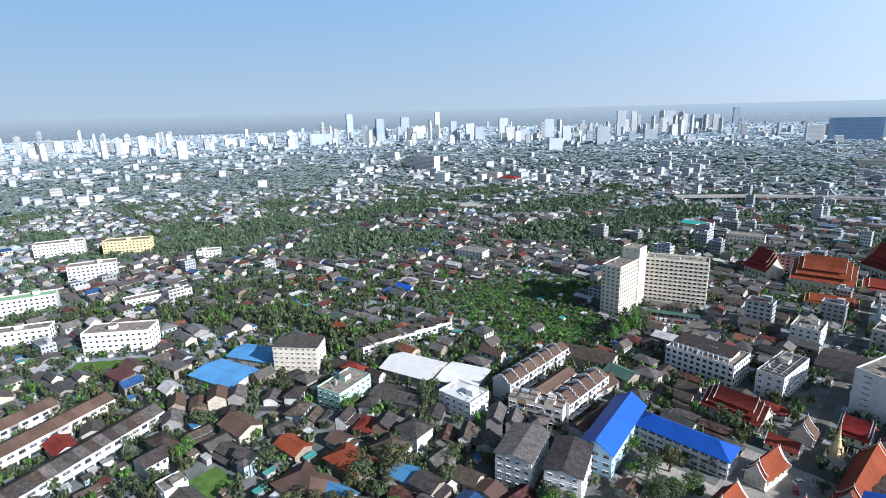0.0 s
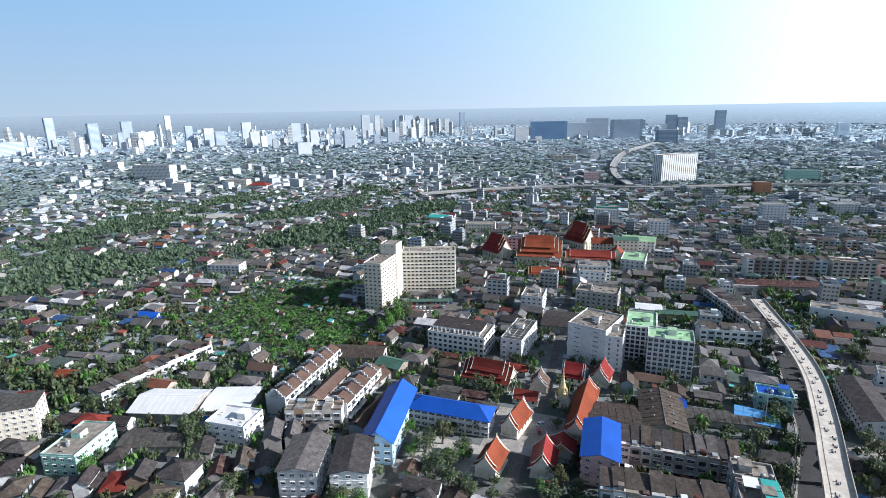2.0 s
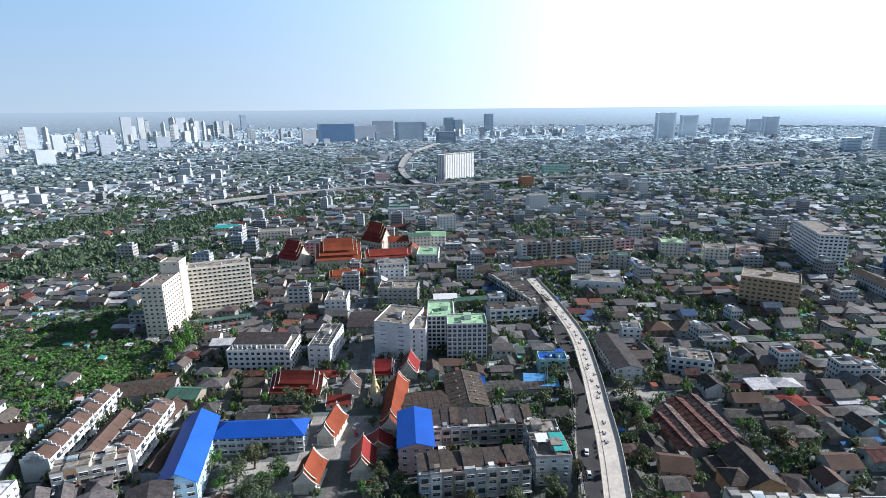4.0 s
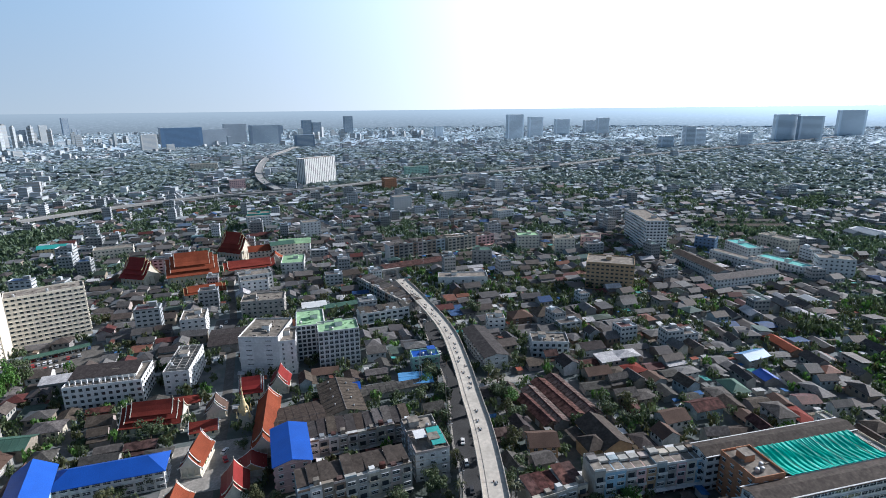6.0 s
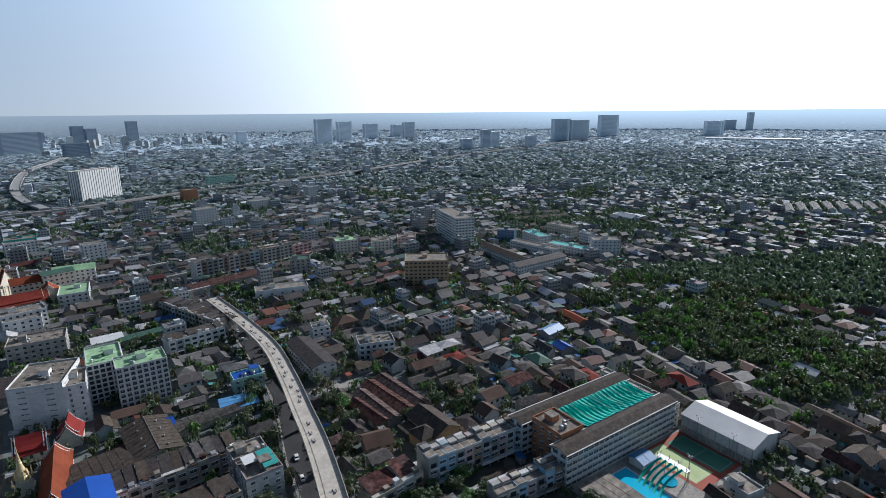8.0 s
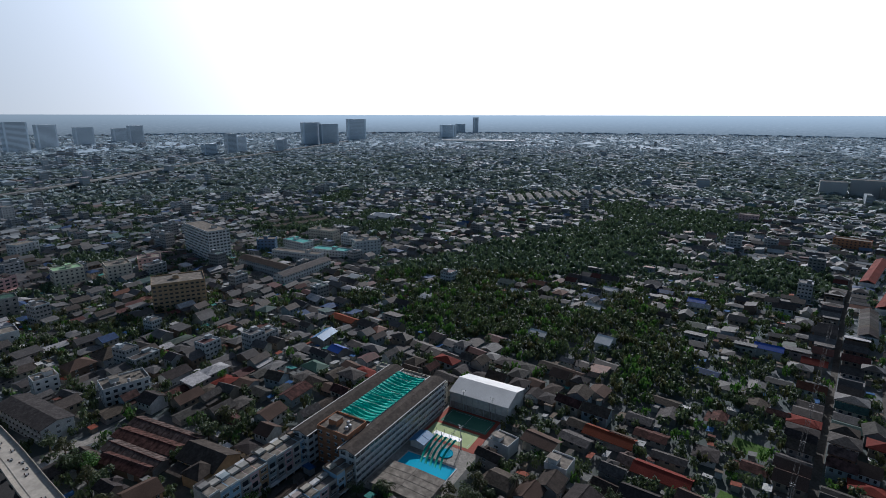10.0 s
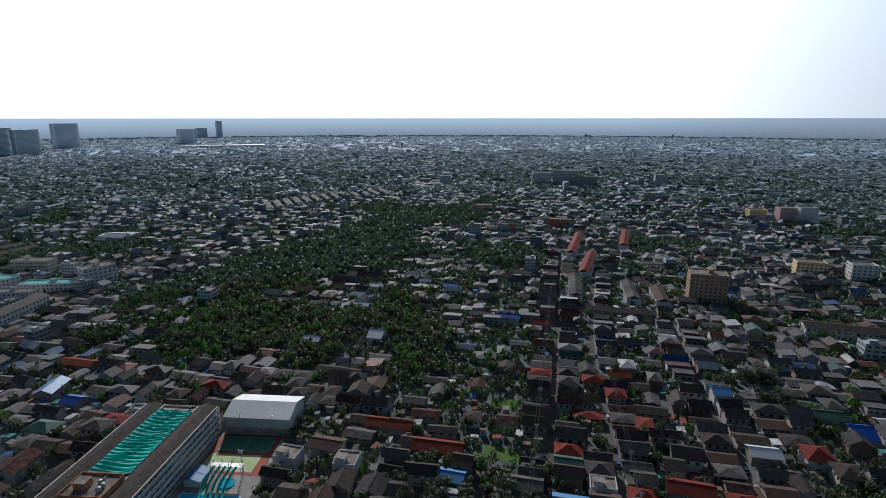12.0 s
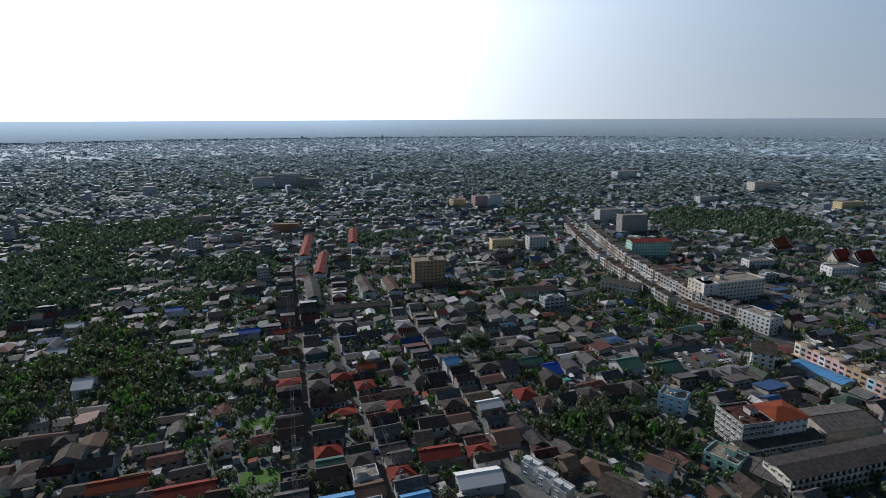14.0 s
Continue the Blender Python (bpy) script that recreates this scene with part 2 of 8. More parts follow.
MAT = {
    "annex": material("patched_sheet_roofing", ANNEXES, by="island", grain=1.6, coarse=0.5, wear=0.4, spec=0.12),
    "roof": material("sheet_roofing", ROOFS, by="island", grain=1.3, coarse=0.35, wear=0.45, streak=0.3, rough=0.7, spec=0.2, haze_sheen=0.08),
    "roof_far": material("hazy_far_roofing", FAR_ROOFS, by="island", coarse=0.05, wear=0.3, bump=0, rough=0.75, spec=0.3, haze_sheen=0.25),
    "roof_remote": material("hazy_remote_roofing", REMOTE_ROOFS, by="island", coarse=0.05, wear=0.2, bump=0, rough=0.75, spec=0.3, haze_sheen=0.3),
    "roof_outer": material("hazy_outer_roofing", OUTER_ROOFS, by="island", coarse=0.05, wear=0.12, bump=0, rough=0.75, spec=0.3, haze_sheen=0.4),
    "roof_grey": material("fibre_cement_roofing", GREY_ROOFS, grain=1.1, coarse=0.45, wear=0.5, bump=0.5, spec=0.12),
    "roof_rust": material("rusty_sheet_roofing", [(0.0, (0.085, 0.034, 0.028)), (0.3, (0.115, 0.06, 0.05)), (0.55, (0.07, 0.028, 0.026)), (0.8, (0.13, 0.10, 0.09)), (1.0, (0.09, 0.045, 0.04))], flat=False, grain=0.7, coarse=0.35, wear=0.75, streak=0.2, spec=0.1),
    "roof_red": one("red_roof_tile", (0.18, 0.036, 0.026), wear=0.35, spec=0.1),
    "roof_orange": one("orange_roof_tile", (0.205, 0.054, 0.026), wear=0.35, spec=0.1),
    "roof_blue": one("blue_sheet_roofing", (0.018, 0.075, 0.36), rough=0.5, wear=0.2, spec=0.25),
    "roof_skyblue": one("faded_blue_sheet_roofing", (0.09, 0.24, 0.46), rough=0.5, wear=0.25),
    "roof_green": one("green_sheet_roofing", (0.07, 0.13, 0.10), rough=0.6, wear=0.3, spec=0.1),
    "roof_teal": one("teal_sheet_roofing", (0.06, 0.34, 0.31), rough=0.6, wear=0.3),
    "roof_white": one("white_sheet_roofing", (0.62, 0.62, 0.61), rough=0.45, wear=0.15),
    "roof_brown": one("brown_roof_tile", (0.105, 0.07, 0.055), wear=0.35, spec=0.1),
    "roof_maroon": one("maroon_temple_tile", (0.20, 0.028, 0.025), rough=0.5, wear=0.3, spec=0.1),
    "wall": material("painted_plaster", WALLS, grain=0.9, coarse=0.25, wear=0.28, bump=0.15),
    "wall_mid": material("weathered_plaster", WALLS, by="island", grain=0.6, coarse=0.2, wear=0.25, bump=0),
    "wall_far": material("hazy_far_plaster", FAR_WALLS, by="island", grain=0.6, coarse=0.05, wear=0.2, bump=0, rough=0.75, spec=0.3, haze_sheen=0.4),
    "white": one("white_painted_render", (0.60, 0.60, 0.59), grain=0.8, coarse=0.2, wear=0.16, bump=0.1),
    "cream": one("cream_painted_render", (0.64, 0.59, 0.49), grain=0.8, coarse=0.2, wear=0.18, bump=0.1),
    "yellow": one("yellow_painted_render", (0.70, 0.55, 0.30), grain=0.8, coarse=0.2, wear=0.15, bump=0.1),
    "pink": one("pink_painted_render", (0.62, 0.42, 0.40), grain=0.8, coarse=0.2, wear=0.18, bump=0.1),
    "tan": one("tan_painted_render", (0.42, 0.29, 0.17), grain=0.8, coarse=0.2, wear=0.2, bump=0.1),
    "brick": one("orange_brown_render", (0.40, 0.19, 0.10), grain=0.9, coarse=0.25, wear=0.25),
    "greenwall": one("pale_green_render", (0.40, 0.60, 0.50), wear=0.2),
    "bluewall": one("pale_blue_render", (0.35, 0.52, 0.66), wear=0.2),
    "concrete": one("weathered_concrete", (0.36, 0.345, 0.32), grain=0.7, coarse=0.18, wear=0.4, spec=0.1),
    "deck": one("new_concrete", (0.50, 0.455, 0.39), grain=0.6, coarse=0.15, wear=0.2),
    "roofdeck": one("stained_flat_roof", (0.23, 0.205, 0.175), grain=0.5, coarse=0.3, wear=0.5, spec=0.1),
    "greendeck": one("green_roof_coating", (0.27, 0.42, 0.24), grain=0.5, coarse=0.2, wear=0.3),
    "glass": one("dark_window_glass", (0.035, 0.045, 0.055), rough=0.12, spec=0.6, wear=0.1, bump=0),
    # far panes are this pale because haze is put into their colour
    "glass_far": one("hazy_window_glass", (0.38, 0.43, 0.48), rough=0.3, wear=0.1, bump=0),
    "asphalt": one("asphalt", (0.07, 0.07, 0.072), grain=1.5, coarse=0.1, wear=0.3, spec=0.1),
    "grass": one("grass", (0.085, 0.15, 0.035), grain=1.8, coarse=0.25, wear=0.4, rough=0.95, spec=0.1),
    "lane": one("worn_concrete_lane", (0.115, 0.108, 0.098), grain=0.8, coarse=0.15, wear=0.4, spec=0.1),
    "paving": one("concrete_paving", (0.33, 0.31, 0.28), grain=0.8, coarse=0.1, wear=0.35, spec=0.1),
    "gold": one("gilded_stucco", (0.60, 0.49, 0.27), rough=0.45, metal=0.15, wear=0.25),
    "roof_dark": one("dark_weathered_roofing", (0.07, 0.058, 0.05), grain=0.9, coarse=0.4, wear=0.45, spec=0.1),
    "old_concrete": one("sooty_concrete", (0.30, 0.295, 0.285), grain=0.6, coarse=0.15, wear=0.3),
    "tarp": one("green_tarpaulin", (0.03, 0.46, 0.35), rough=0.75, wear=0.25, grain=0.6),
    "pool": one("pool_water", (0.05, 0.42, 0.62), rough=0.08, wear=0.1),
    "court_green": one("green_court_paint", (0.08, 0.20, 0.13), wear=0.2),
    "court_red": one("red_court_paint", (0.33, 0.08, 0.05), wear=0.25),
    "court_lime": one("lime_court_paint", (0.42, 0.50, 0.24), wear=0.2),
    "steel": one("galvanised_steel", (0.42, 0.43, 0.44), rough=0.45, metal=0.6, wear=0.2),
    "bark": one("bark", (0.16, 0.12, 0.09), wear=0.3),
    "leaf": leaves("foliage", [(0.0, (0.044, 0.066, 0.030)), (0.35, (0.066, 0.096, 0.040)), (0.7, (0.095, 0.132, 0.054)), (1.0, (0.135, 0.16, 0.07))]),
    # haze put into the next four leaf colours, more of it with distance
    "leaf_far": leaves("hazy_far_foliage", [(0.0, (0.10, 0.135, 0.11)), (0.5, (0.135, 0.175, 0.145)), (1.0, (0.17, 0.21, 0.175))], spec=0.6, rough=0.7, haze_sheen=1.0),
    "leaf_remote": leaves("hazy_remote_foliage", [(0.0, (0.22, 0.275, 0.295)), (0.5, (0.26, 0.315, 0.335)), (1.0, (0.30, 0.355, 0.37))], spec=0.6, rough=0.7, haze_sheen=1.0),
    "leaf_outer": leaves("hazy_outer_foliage", [(0.0, (0.38, 0.45, 0.49)), (0.5, (0.42, 0.49, 0.53)), (1.0, (0.46, 0.53, 0.57))], spec=0.6, rough=0.7, haze_sheen=1.0),
    "leaf_pale": leaves("hazy_mid_foliage", [(0.0, (0.062, 0.098, 0.050)), (0.5, (0.09, 0.137, 0.068)), (1.0, (0.125, 0.172, 0.09))], haze_sheen=0.4),
    "leaf_bright": leaves("bright_foliage", [(0.0, (0.055, 0.12, 0.02)), (0.5, (0.085, 0.19, 0.03)), (1.0, (0.13, 0.24, 0.05))]),
    "leaf_olive": leaves("olive_foliage", [(0.0, (0.05, 0.062, 0.022)), (1.0, (0.12, 0.12, 0.05))]),
    # skyline blocks: haze put into the cladding colour
    "tower": material("hazy_tower_cladding", [(0.0, (0.34, 0.38, 0.43)), (0.3, (0.48, 0.50, 0.53)), (0.5, (0.24, 0.29, 0.35)), (0.7, (0.56, 0.56, 0.54)), (0.88, (0.19, 0.25, 0.33))], grain=0.05, coarse=0.01, wear=0.12, bump=0),
    # very pale, imitating bright haze before the shaded faces towards the sun
    "tower_dark": one("sunward_hazy_cladding", (0.70, 0.76, 0.82), rough=0.3, grain=0.05, coarse=0.01, wear=0.1, bump=0),
    "river": one("grey_river_water", (0.10, 0.13, 0.16), rough=0.12, spec=0.5, grain=0.1, coarse=0.02, wear=0.15),
    "tower_blue": one("blue_glass_cladding", (0.11, 0.18, 0.29), rough=0.3, grain=0.05, coarse=0.01, wear=0.1, bump=0),
    "car": material("car_paint", [(0.0, (0.7, 0.7, 0.7)), (0.4, (0.05, 0.05, 0.055)), (0.6, (0.4, 0.41, 0.42)), (0.8, (0.35, 0.03, 0.03)), (0.9, (0.06, 0.12, 0.3))], rough=0.3, wear=0.05, bump=0, spec=0.5),
}


# ---- building blocks ----
class Shape:
    """Collects solid pieces and turns them into one mesh; each piece takes the material slot that is current."""

    def __init__(self):
        self.v, self.f, self.s, self.mats = [], [], [], []

    def use(self, name):
        if name not in self.mats:
            self.mats.append(name)
        self.slot = self.mats.index(name)
        return self

    def add(self, verts, faces):
        o = len(self.v)
        self.v += verts
        self.f += [tuple(i + o for i in f) for f in faces]
        self.s += [self.slot] * len(faces)
        return self

    def box(self, x, y, z, sx, sy, sz, taper=1.0):
        a, b, c, d = sx / 2, sy / 2, sx / 2 * taper, sy / 2 * taper
        v = [(x - a, y - b, z), (x + a, y - b, z), (x + a, y + b, z), (x - a, y + b, z), (x - c, y - d, z + sz), (x + c, y - d, z + sz), (x + c, y + d, z + sz), (x - c, y + d, z + sz)]
        return self.add(v, [(3, 2, 1, 0), (4, 5, 6, 7), (0, 1, 5, 4), (1, 2, 6, 5), (2, 3, 7, 6), (3, 0, 4, 7)])

    def take(self, other, m):
        """All pieces of another shape, moved by m."""
        o = len(self.v)
        self.v += [tuple(m @ Vector(p)) for p in other.v]
        self.f += [tuple(i + o for i in f) for f in other.f]
        for k in other.s:
            self.s.append(self.use(other.mats[k]).slot)
        return self

    def pane(self, x, y, z, w, h, side):
        """A thin upright sheet; side: the way it faces."""
        if side in "fb":
            q = [(x - w / 2, y, z), (x + w / 2, y, z), (x + w / 2, y, z + h), (x - w / 2, y, z + h)]
        else:
            q = [(x, y - w / 2, z), (x, y + w / 2, z), (x, y + w / 2, z + h), (x, y - w / 2, z + h)]
        return self.add(q, [(0, 1, 2, 3) if side in "fr" else (3, 2, 1, 0)])

    def prism(self, profile, x0, x1, y=0.0, z=0.0):
        """A convex outline (y, z), pushed along x."""
        n = len(profile)
        v = [(x0, y + p, z + q) for p, q in profile] + [(x1, y + p, z + q) for p, q in profile]
        f = [(i, (i + 1) % n, n + (i + 1) % n, n + i) for i in range(n)]
        return self.add(v, [tuple(reversed(q)) for q in f] + [tuple(range(n)), tuple(range(2 * n - 1, n - 1, -1))])

    def gable(self, x, y, z, sx, sy, h, over=0.6, thick=0.18):
        """Two sloping roof sheets that meet at a ridge along x."""
        b = sy / 2
        d, e = h * over / b, b + over
        return self.prism([(-e, -d), (0, h), (e, -d), (e, thick - d), (0, h + thick), (-e, thick - d)][::-1], x - sx / 2 - over, x + sx / 2 + over, y, z)

    def shed(self, x, y, z, sx, sy, h, over=0.4, thick=0.15):
        b = sy / 2 + over
        return self.prism([(-b, 0), (b, h), (b, h + thick), (-b, thick)], x - sx / 2 - over, x + sx / 2 + over, y, z)

    def hip(self, x, y, z, sx, sy, h, over=0.7, thick=0.2, top=0.0):
        a, b = sx / 2 + over, sy / 2 + over
        r, q = max(a - b, 0.05) + top, 0.03 + top
        z -= h * over / b
        v = [(x - a, y - b, z), (x + a, y - b, z), (x + a, y + b, z), (x - a, y + b, z)]
        v += [(p[0], p[1], z + thick) for p in v]
        v += [(x - r, y - q, z + h), (x + r, y - q, z + h), (x + r, y + q, z + h), (x - r, y + q, z + h)]
        f = [(3, 2, 1, 0), (8, 9, 10, 11)] + [(i, (i + 1) % 4, 4 + (i + 1) % 4, 4 + i) for i in range(4)] + [(4 + i, 4 + (i + 1) % 4, 8 + (i + 1) % 4, 8 + i) for i in range(4)]
        return self.add(v, f)

    def lathe(self, outline, sides=16, x=0.0, y=0.0, z=0.0):
        v = [(x + r * math.cos(2 * math.pi * i / sides), y + r * math.sin(2 * math.pi * i / sides), z + h) for r, h in outline for i in range(sides)]
        f = [(k * sides + i, k * sides + (i + 1) % sides, (k + 1) * sides + (i + 1) % sides, (k + 1) * sides + i) for k in range(len(outline) - 1) for i in range(sides)]
        return self.add(v, f + [tuple(range(sides - 1, -1, -1)), tuple(range((len(outline) - 1) * sides, len(outline) * sides))])

    def gable_body(self, sx, sy, h, rise, x=0.0, y=0.0, z=0.0):
        b = sy / 2
        return self.prism([(-b, 0), (b, 0), (b, h), (0, h + rise), (-b, h)][::-1], x - sx / 2, x + sx / 2, y, z)

    def mesh(self, name):
        me = bpy.data.meshes.new(name)
        me.from_pydata(self.v, [], self.f)
        for m in self.mats:
            me.materials.append(MAT[m])
        me.polygons.foreach_set("material_index", self.s)
        me.update()
        return me


def thing(name, label, category, m=None, group="", kind=""):
    ob = new(name)
    if m is not None:
        ob.matrix_basis = m
    return tagged(ob, label, category, group, kind)


def part(name, shape, parent, m=None, label=""):
    """One mesh under a thing; shape may be a Shape or a mesh that alike parts share."""
    ob = new(name, shape if isinstance(shape, bpy.types.Mesh) else shape.mesh(name))
    ob.parent = parent
    if m is not None:
        ob.matrix_basis = m
    return tagged(ob, label)


def whole(name, shape, label, category, m=None, group="", kind=""):
    ob = new(name, shape if isinstance(shape, bpy.types.Mesh) else shape.mesh(name))
    if m is not None:
        ob.matrix_basis = m
    return tagged(ob, label, category, group, kind)


def along(a, b):
    """A pose at a, x pointing to b; and the way's length."""
    d = math.hypot(b[0] - a[0], b[1] - a[1])
    return pose(a[0], a[1], 0, 0, 0, math.degrees(math.atan2(b[1] - a[1], b[0] - a[0]))), d


# ---- what ground is taken: a plan in cells of one metre ----
CELL, HALF = 1.0, 1300
taken = np.zeros((int(2 * HALF / CELL),) * 2, dtype=np.uint8)


def claim(cx, cy, w, d, ang, value=1, margin=0.5):
    r = math.hypot(w, d) / 2 + 2
    i0, i1 = int((cx - r + HALF) / CELL), int((cx + r + HALF) / CELL) + 1
    j0, j1 = int((cy - r + HALF) / CELL), int((cy + r + HALF) / CELL) + 1
    if i0 < 0 or j0 < 0 or i1 >= len(taken) or j1 >= len(taken):
        return
    xs, ys = np.meshgrid((np.arange(i0, i1) + 0.5) * CELL - HALF - cx, (np.arange(j0, j1) + 0.5) * CELL - HALF - cy, indexing="ij")
    c, s = math.cos(radians(ang)), math.sin(radians(ang))
    inside = (abs(xs * c + ys * s) < w / 2 + margin) & (abs(ys * c - xs * s) < d / 2 + margin)
    taken[i0:i1, j0:j1][inside] = value


def is_free(cx, cy, w, d, ang):
    c, s = math.cos(radians(ang)), math.sin(radians(ang))
    for p in (-0.46, 0, 0.46):
        for q in (-0.46, 0, 0.46):
            x, y = cx + p * w * c - q * d * s, cy + p * w * s + q * d * c
            i, j = int((x + HALF) / CELL), int((y + HALF) / CELL)
            if not (0 <= i < len(taken) and 0 <= j < len(taken)) or taken[i, j]:
                return False
    return True


def claim_front(a, b, depth, margin=1.0):
    m, d = along(a, b)
    c = m @ Vector((d / 2, depth / 2, 0))
    claim(c.x, c.y, d, depth, math.degrees(math.atan2(b[1] - a[1], b[0] - a[0])), margin=margin)


def claim_line(points, width):
    for a, b in zip(points, points[1:]):
        m, d = along(a, b)
        claim((a[0] + b[0]) / 2, (a[1] + b[1]) / 2, d, width, math.degrees(math.atan2(b[1] - a[1], b[0] - a[0])))


def smooth(points, step=6.0):
    """A gliding line through a few points."""
    p = [Vector((*q, 0)) for q in points]
    p = [2 * p[0] - p[1], *p, 2 * p[-1] - p[-2]]
    out = []
    for k in range(1, len(p) - 2):
        n = max(1, int((p[k + 1] - p[k]).length / step))
        for i in range(n):
            t = i / n
            out.append(0.5 * (2 * p[k] + (p[k + 1] - p[k - 1]) * t + (2 * p[k - 1] - 5 * p[k] + 4 * p[k + 1] - p[k + 2]) * t * t + (3 * p[k] - p[k - 1] - 3 * p[k + 1] + p[k + 2]) * t**3))
    return [(q.x, q.y) for q in out + [p[-2]]]


def ribbon(points, outline, mat, shape=None):
    """An outline (across, up) drawn along a line on the plan."""
    sh = (shape or Shape()).use(mat)
    n, v = len(outline), []
    for k, (x, y) in enumerate(points):
        a, b = points[max(k - 1, 0)], points[min(k + 1, len(points) - 1)]
        d = Vector((b[0] - a[0], b[1] - a[1], 0)).normalized()
        v += [(x + d.y * u, y - d.x * u, w) for u, w in outline]
    f = [(k * n + i, k * n + (i + 1) % n, (k + 1) * n + (i + 1) % n, (k + 1) * n + i) for k in range(len(points) - 1) for i in range(n)]
    return sh.add(v, f + [tuple(range(n - 1, -1, -1)), tuple(range((len(points) - 1) * n, len(points) * n))])


# ---- ground, distance ----
def ground_material():
    m = bpy.data.materials.new("earth_and_scrub")
    m.use_nodes = True
    n, l = m.node_tree.nodes, m.node_tree.links
    b = n["Principled BSDF"]
    b.inputs["Roughness"].default_value, b.inputs["Specular IOR Level"].default_value = 0.95, 0.1
    # the same bluish sheen on the ground, in place of haze
    b.inputs["Sheen Weight"].default_value, b.inputs["Sheen Tint"].default_value = 0.5, (0.66, 0.82, 1.0, 1)
    pos = n.new("ShaderNodeNewGeometry").outputs["Position"]
    outs = []
    for scale in (0.02, 0.12, 1.1):
        t = n.new("ShaderNodeTexNoise")
        t.inputs["Scale"].default_value, t.inputs["Detail"].default_value = scale, 6
        l.new(pos, t.inputs[0])
        outs.append(t.outputs[0])
    r1 = ramp_of(m.node_tree, [(0.30, (0.036, 0.044, 0.022)), (0.47, (0.050, 0.054, 0.032)), (0.53, (0.085, 0.076, 0.062)), (0.66, (0.14, 0.125, 0.105))], flat=False)
    add = n.new("ShaderNodeMath")
    add.operation = "MULTIPLY_ADD"
    l.new(outs[1], add.inputs[0])
    add.inputs[1].default_value = 0.6
    sub = n.new("ShaderNodeMath")
    sub.operation = "MULTIPLY_ADD"
    l.new(outs[0], sub.inputs[0])
    sub.inputs[1].default_value, sub.inputs[2].default_value = 0.5, -0.05
    l.new(sub.outputs[0], add.inputs[2])
    l.new(add.outputs[0], r1.inputs[0])
    mix = n.new("ShaderNodeMix")
    mix.data_type, mix.blend_type = "RGBA", "OVERLAY"
    mix.inputs[0].default_value = 0.5
    l.new(r1.outputs[0], mix.inputs[6])
    l.new(outs[2], mix.inputs[7])
    l.new(mix.outputs[2], b.inputs["Base Color"])
    return m


MAT["ground"] = ground_material()
REACH = 4700.0
rings, spokes = [0, 60, 150, 300, 600, 1200, 2400, 3500, REACH], 96
gs = Shape().use("ground")
# ground colour for the outer rings, haze painted into it
MAT["plain"] = one("hazy_outer_plain", (0.30, 0.345, 0.36), grain=0.05, coarse=0.004, wear=0.25, bump=0, haze_sheen=0.6)
gs.add([(r * math.cos(2 * math.pi * k / spokes), r * math.sin(2 * math.pi * k / spokes), 0) for r in rings for k in range(spokes)],
       [(i * spokes + k, (i + 1) * spokes + k, (i + 1) * spokes + (k + 1) % spokes, i * spokes + (k + 1) % spokes) for i in range(len(rings) - 1) for k in range(spokes)])
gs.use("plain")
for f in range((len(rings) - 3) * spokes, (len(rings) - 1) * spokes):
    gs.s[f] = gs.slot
whole("ground", gs, "flat earth and scrub ground under the city", "ground", kind="structure")


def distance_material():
    """Land too far off to tell apart, sinking into the bright haze of the lower sky, all painted as emission."""
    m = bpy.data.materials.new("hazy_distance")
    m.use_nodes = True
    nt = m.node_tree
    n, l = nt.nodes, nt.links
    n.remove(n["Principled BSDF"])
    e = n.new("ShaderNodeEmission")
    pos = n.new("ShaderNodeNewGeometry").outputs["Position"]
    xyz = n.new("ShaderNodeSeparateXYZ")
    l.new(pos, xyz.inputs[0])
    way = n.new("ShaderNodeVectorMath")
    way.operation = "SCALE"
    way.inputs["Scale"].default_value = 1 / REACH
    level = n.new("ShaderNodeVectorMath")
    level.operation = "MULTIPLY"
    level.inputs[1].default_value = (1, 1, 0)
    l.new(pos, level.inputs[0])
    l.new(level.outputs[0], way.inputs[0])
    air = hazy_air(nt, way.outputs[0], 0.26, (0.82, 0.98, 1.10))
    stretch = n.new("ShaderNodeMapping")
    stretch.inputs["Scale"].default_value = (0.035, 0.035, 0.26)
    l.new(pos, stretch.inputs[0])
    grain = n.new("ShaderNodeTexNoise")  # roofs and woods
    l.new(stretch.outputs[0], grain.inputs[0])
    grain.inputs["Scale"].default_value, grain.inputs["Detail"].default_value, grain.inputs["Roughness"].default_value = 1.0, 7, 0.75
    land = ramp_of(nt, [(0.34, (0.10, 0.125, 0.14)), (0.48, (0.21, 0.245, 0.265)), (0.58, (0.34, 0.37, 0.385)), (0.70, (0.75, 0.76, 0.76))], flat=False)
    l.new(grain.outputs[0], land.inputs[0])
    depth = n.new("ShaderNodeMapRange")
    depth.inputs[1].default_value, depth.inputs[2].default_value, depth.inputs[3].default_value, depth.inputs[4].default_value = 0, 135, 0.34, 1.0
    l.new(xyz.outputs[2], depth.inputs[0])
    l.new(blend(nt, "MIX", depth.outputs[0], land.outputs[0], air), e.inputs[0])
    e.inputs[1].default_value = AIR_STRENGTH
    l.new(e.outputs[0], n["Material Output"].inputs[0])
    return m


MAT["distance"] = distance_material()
# backdrop wall that glows by itself, haze painted on
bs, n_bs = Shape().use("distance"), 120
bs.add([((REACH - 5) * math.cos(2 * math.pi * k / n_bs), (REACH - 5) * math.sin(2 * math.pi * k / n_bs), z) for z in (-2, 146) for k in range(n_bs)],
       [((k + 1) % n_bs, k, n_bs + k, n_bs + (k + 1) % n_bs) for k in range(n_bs)])
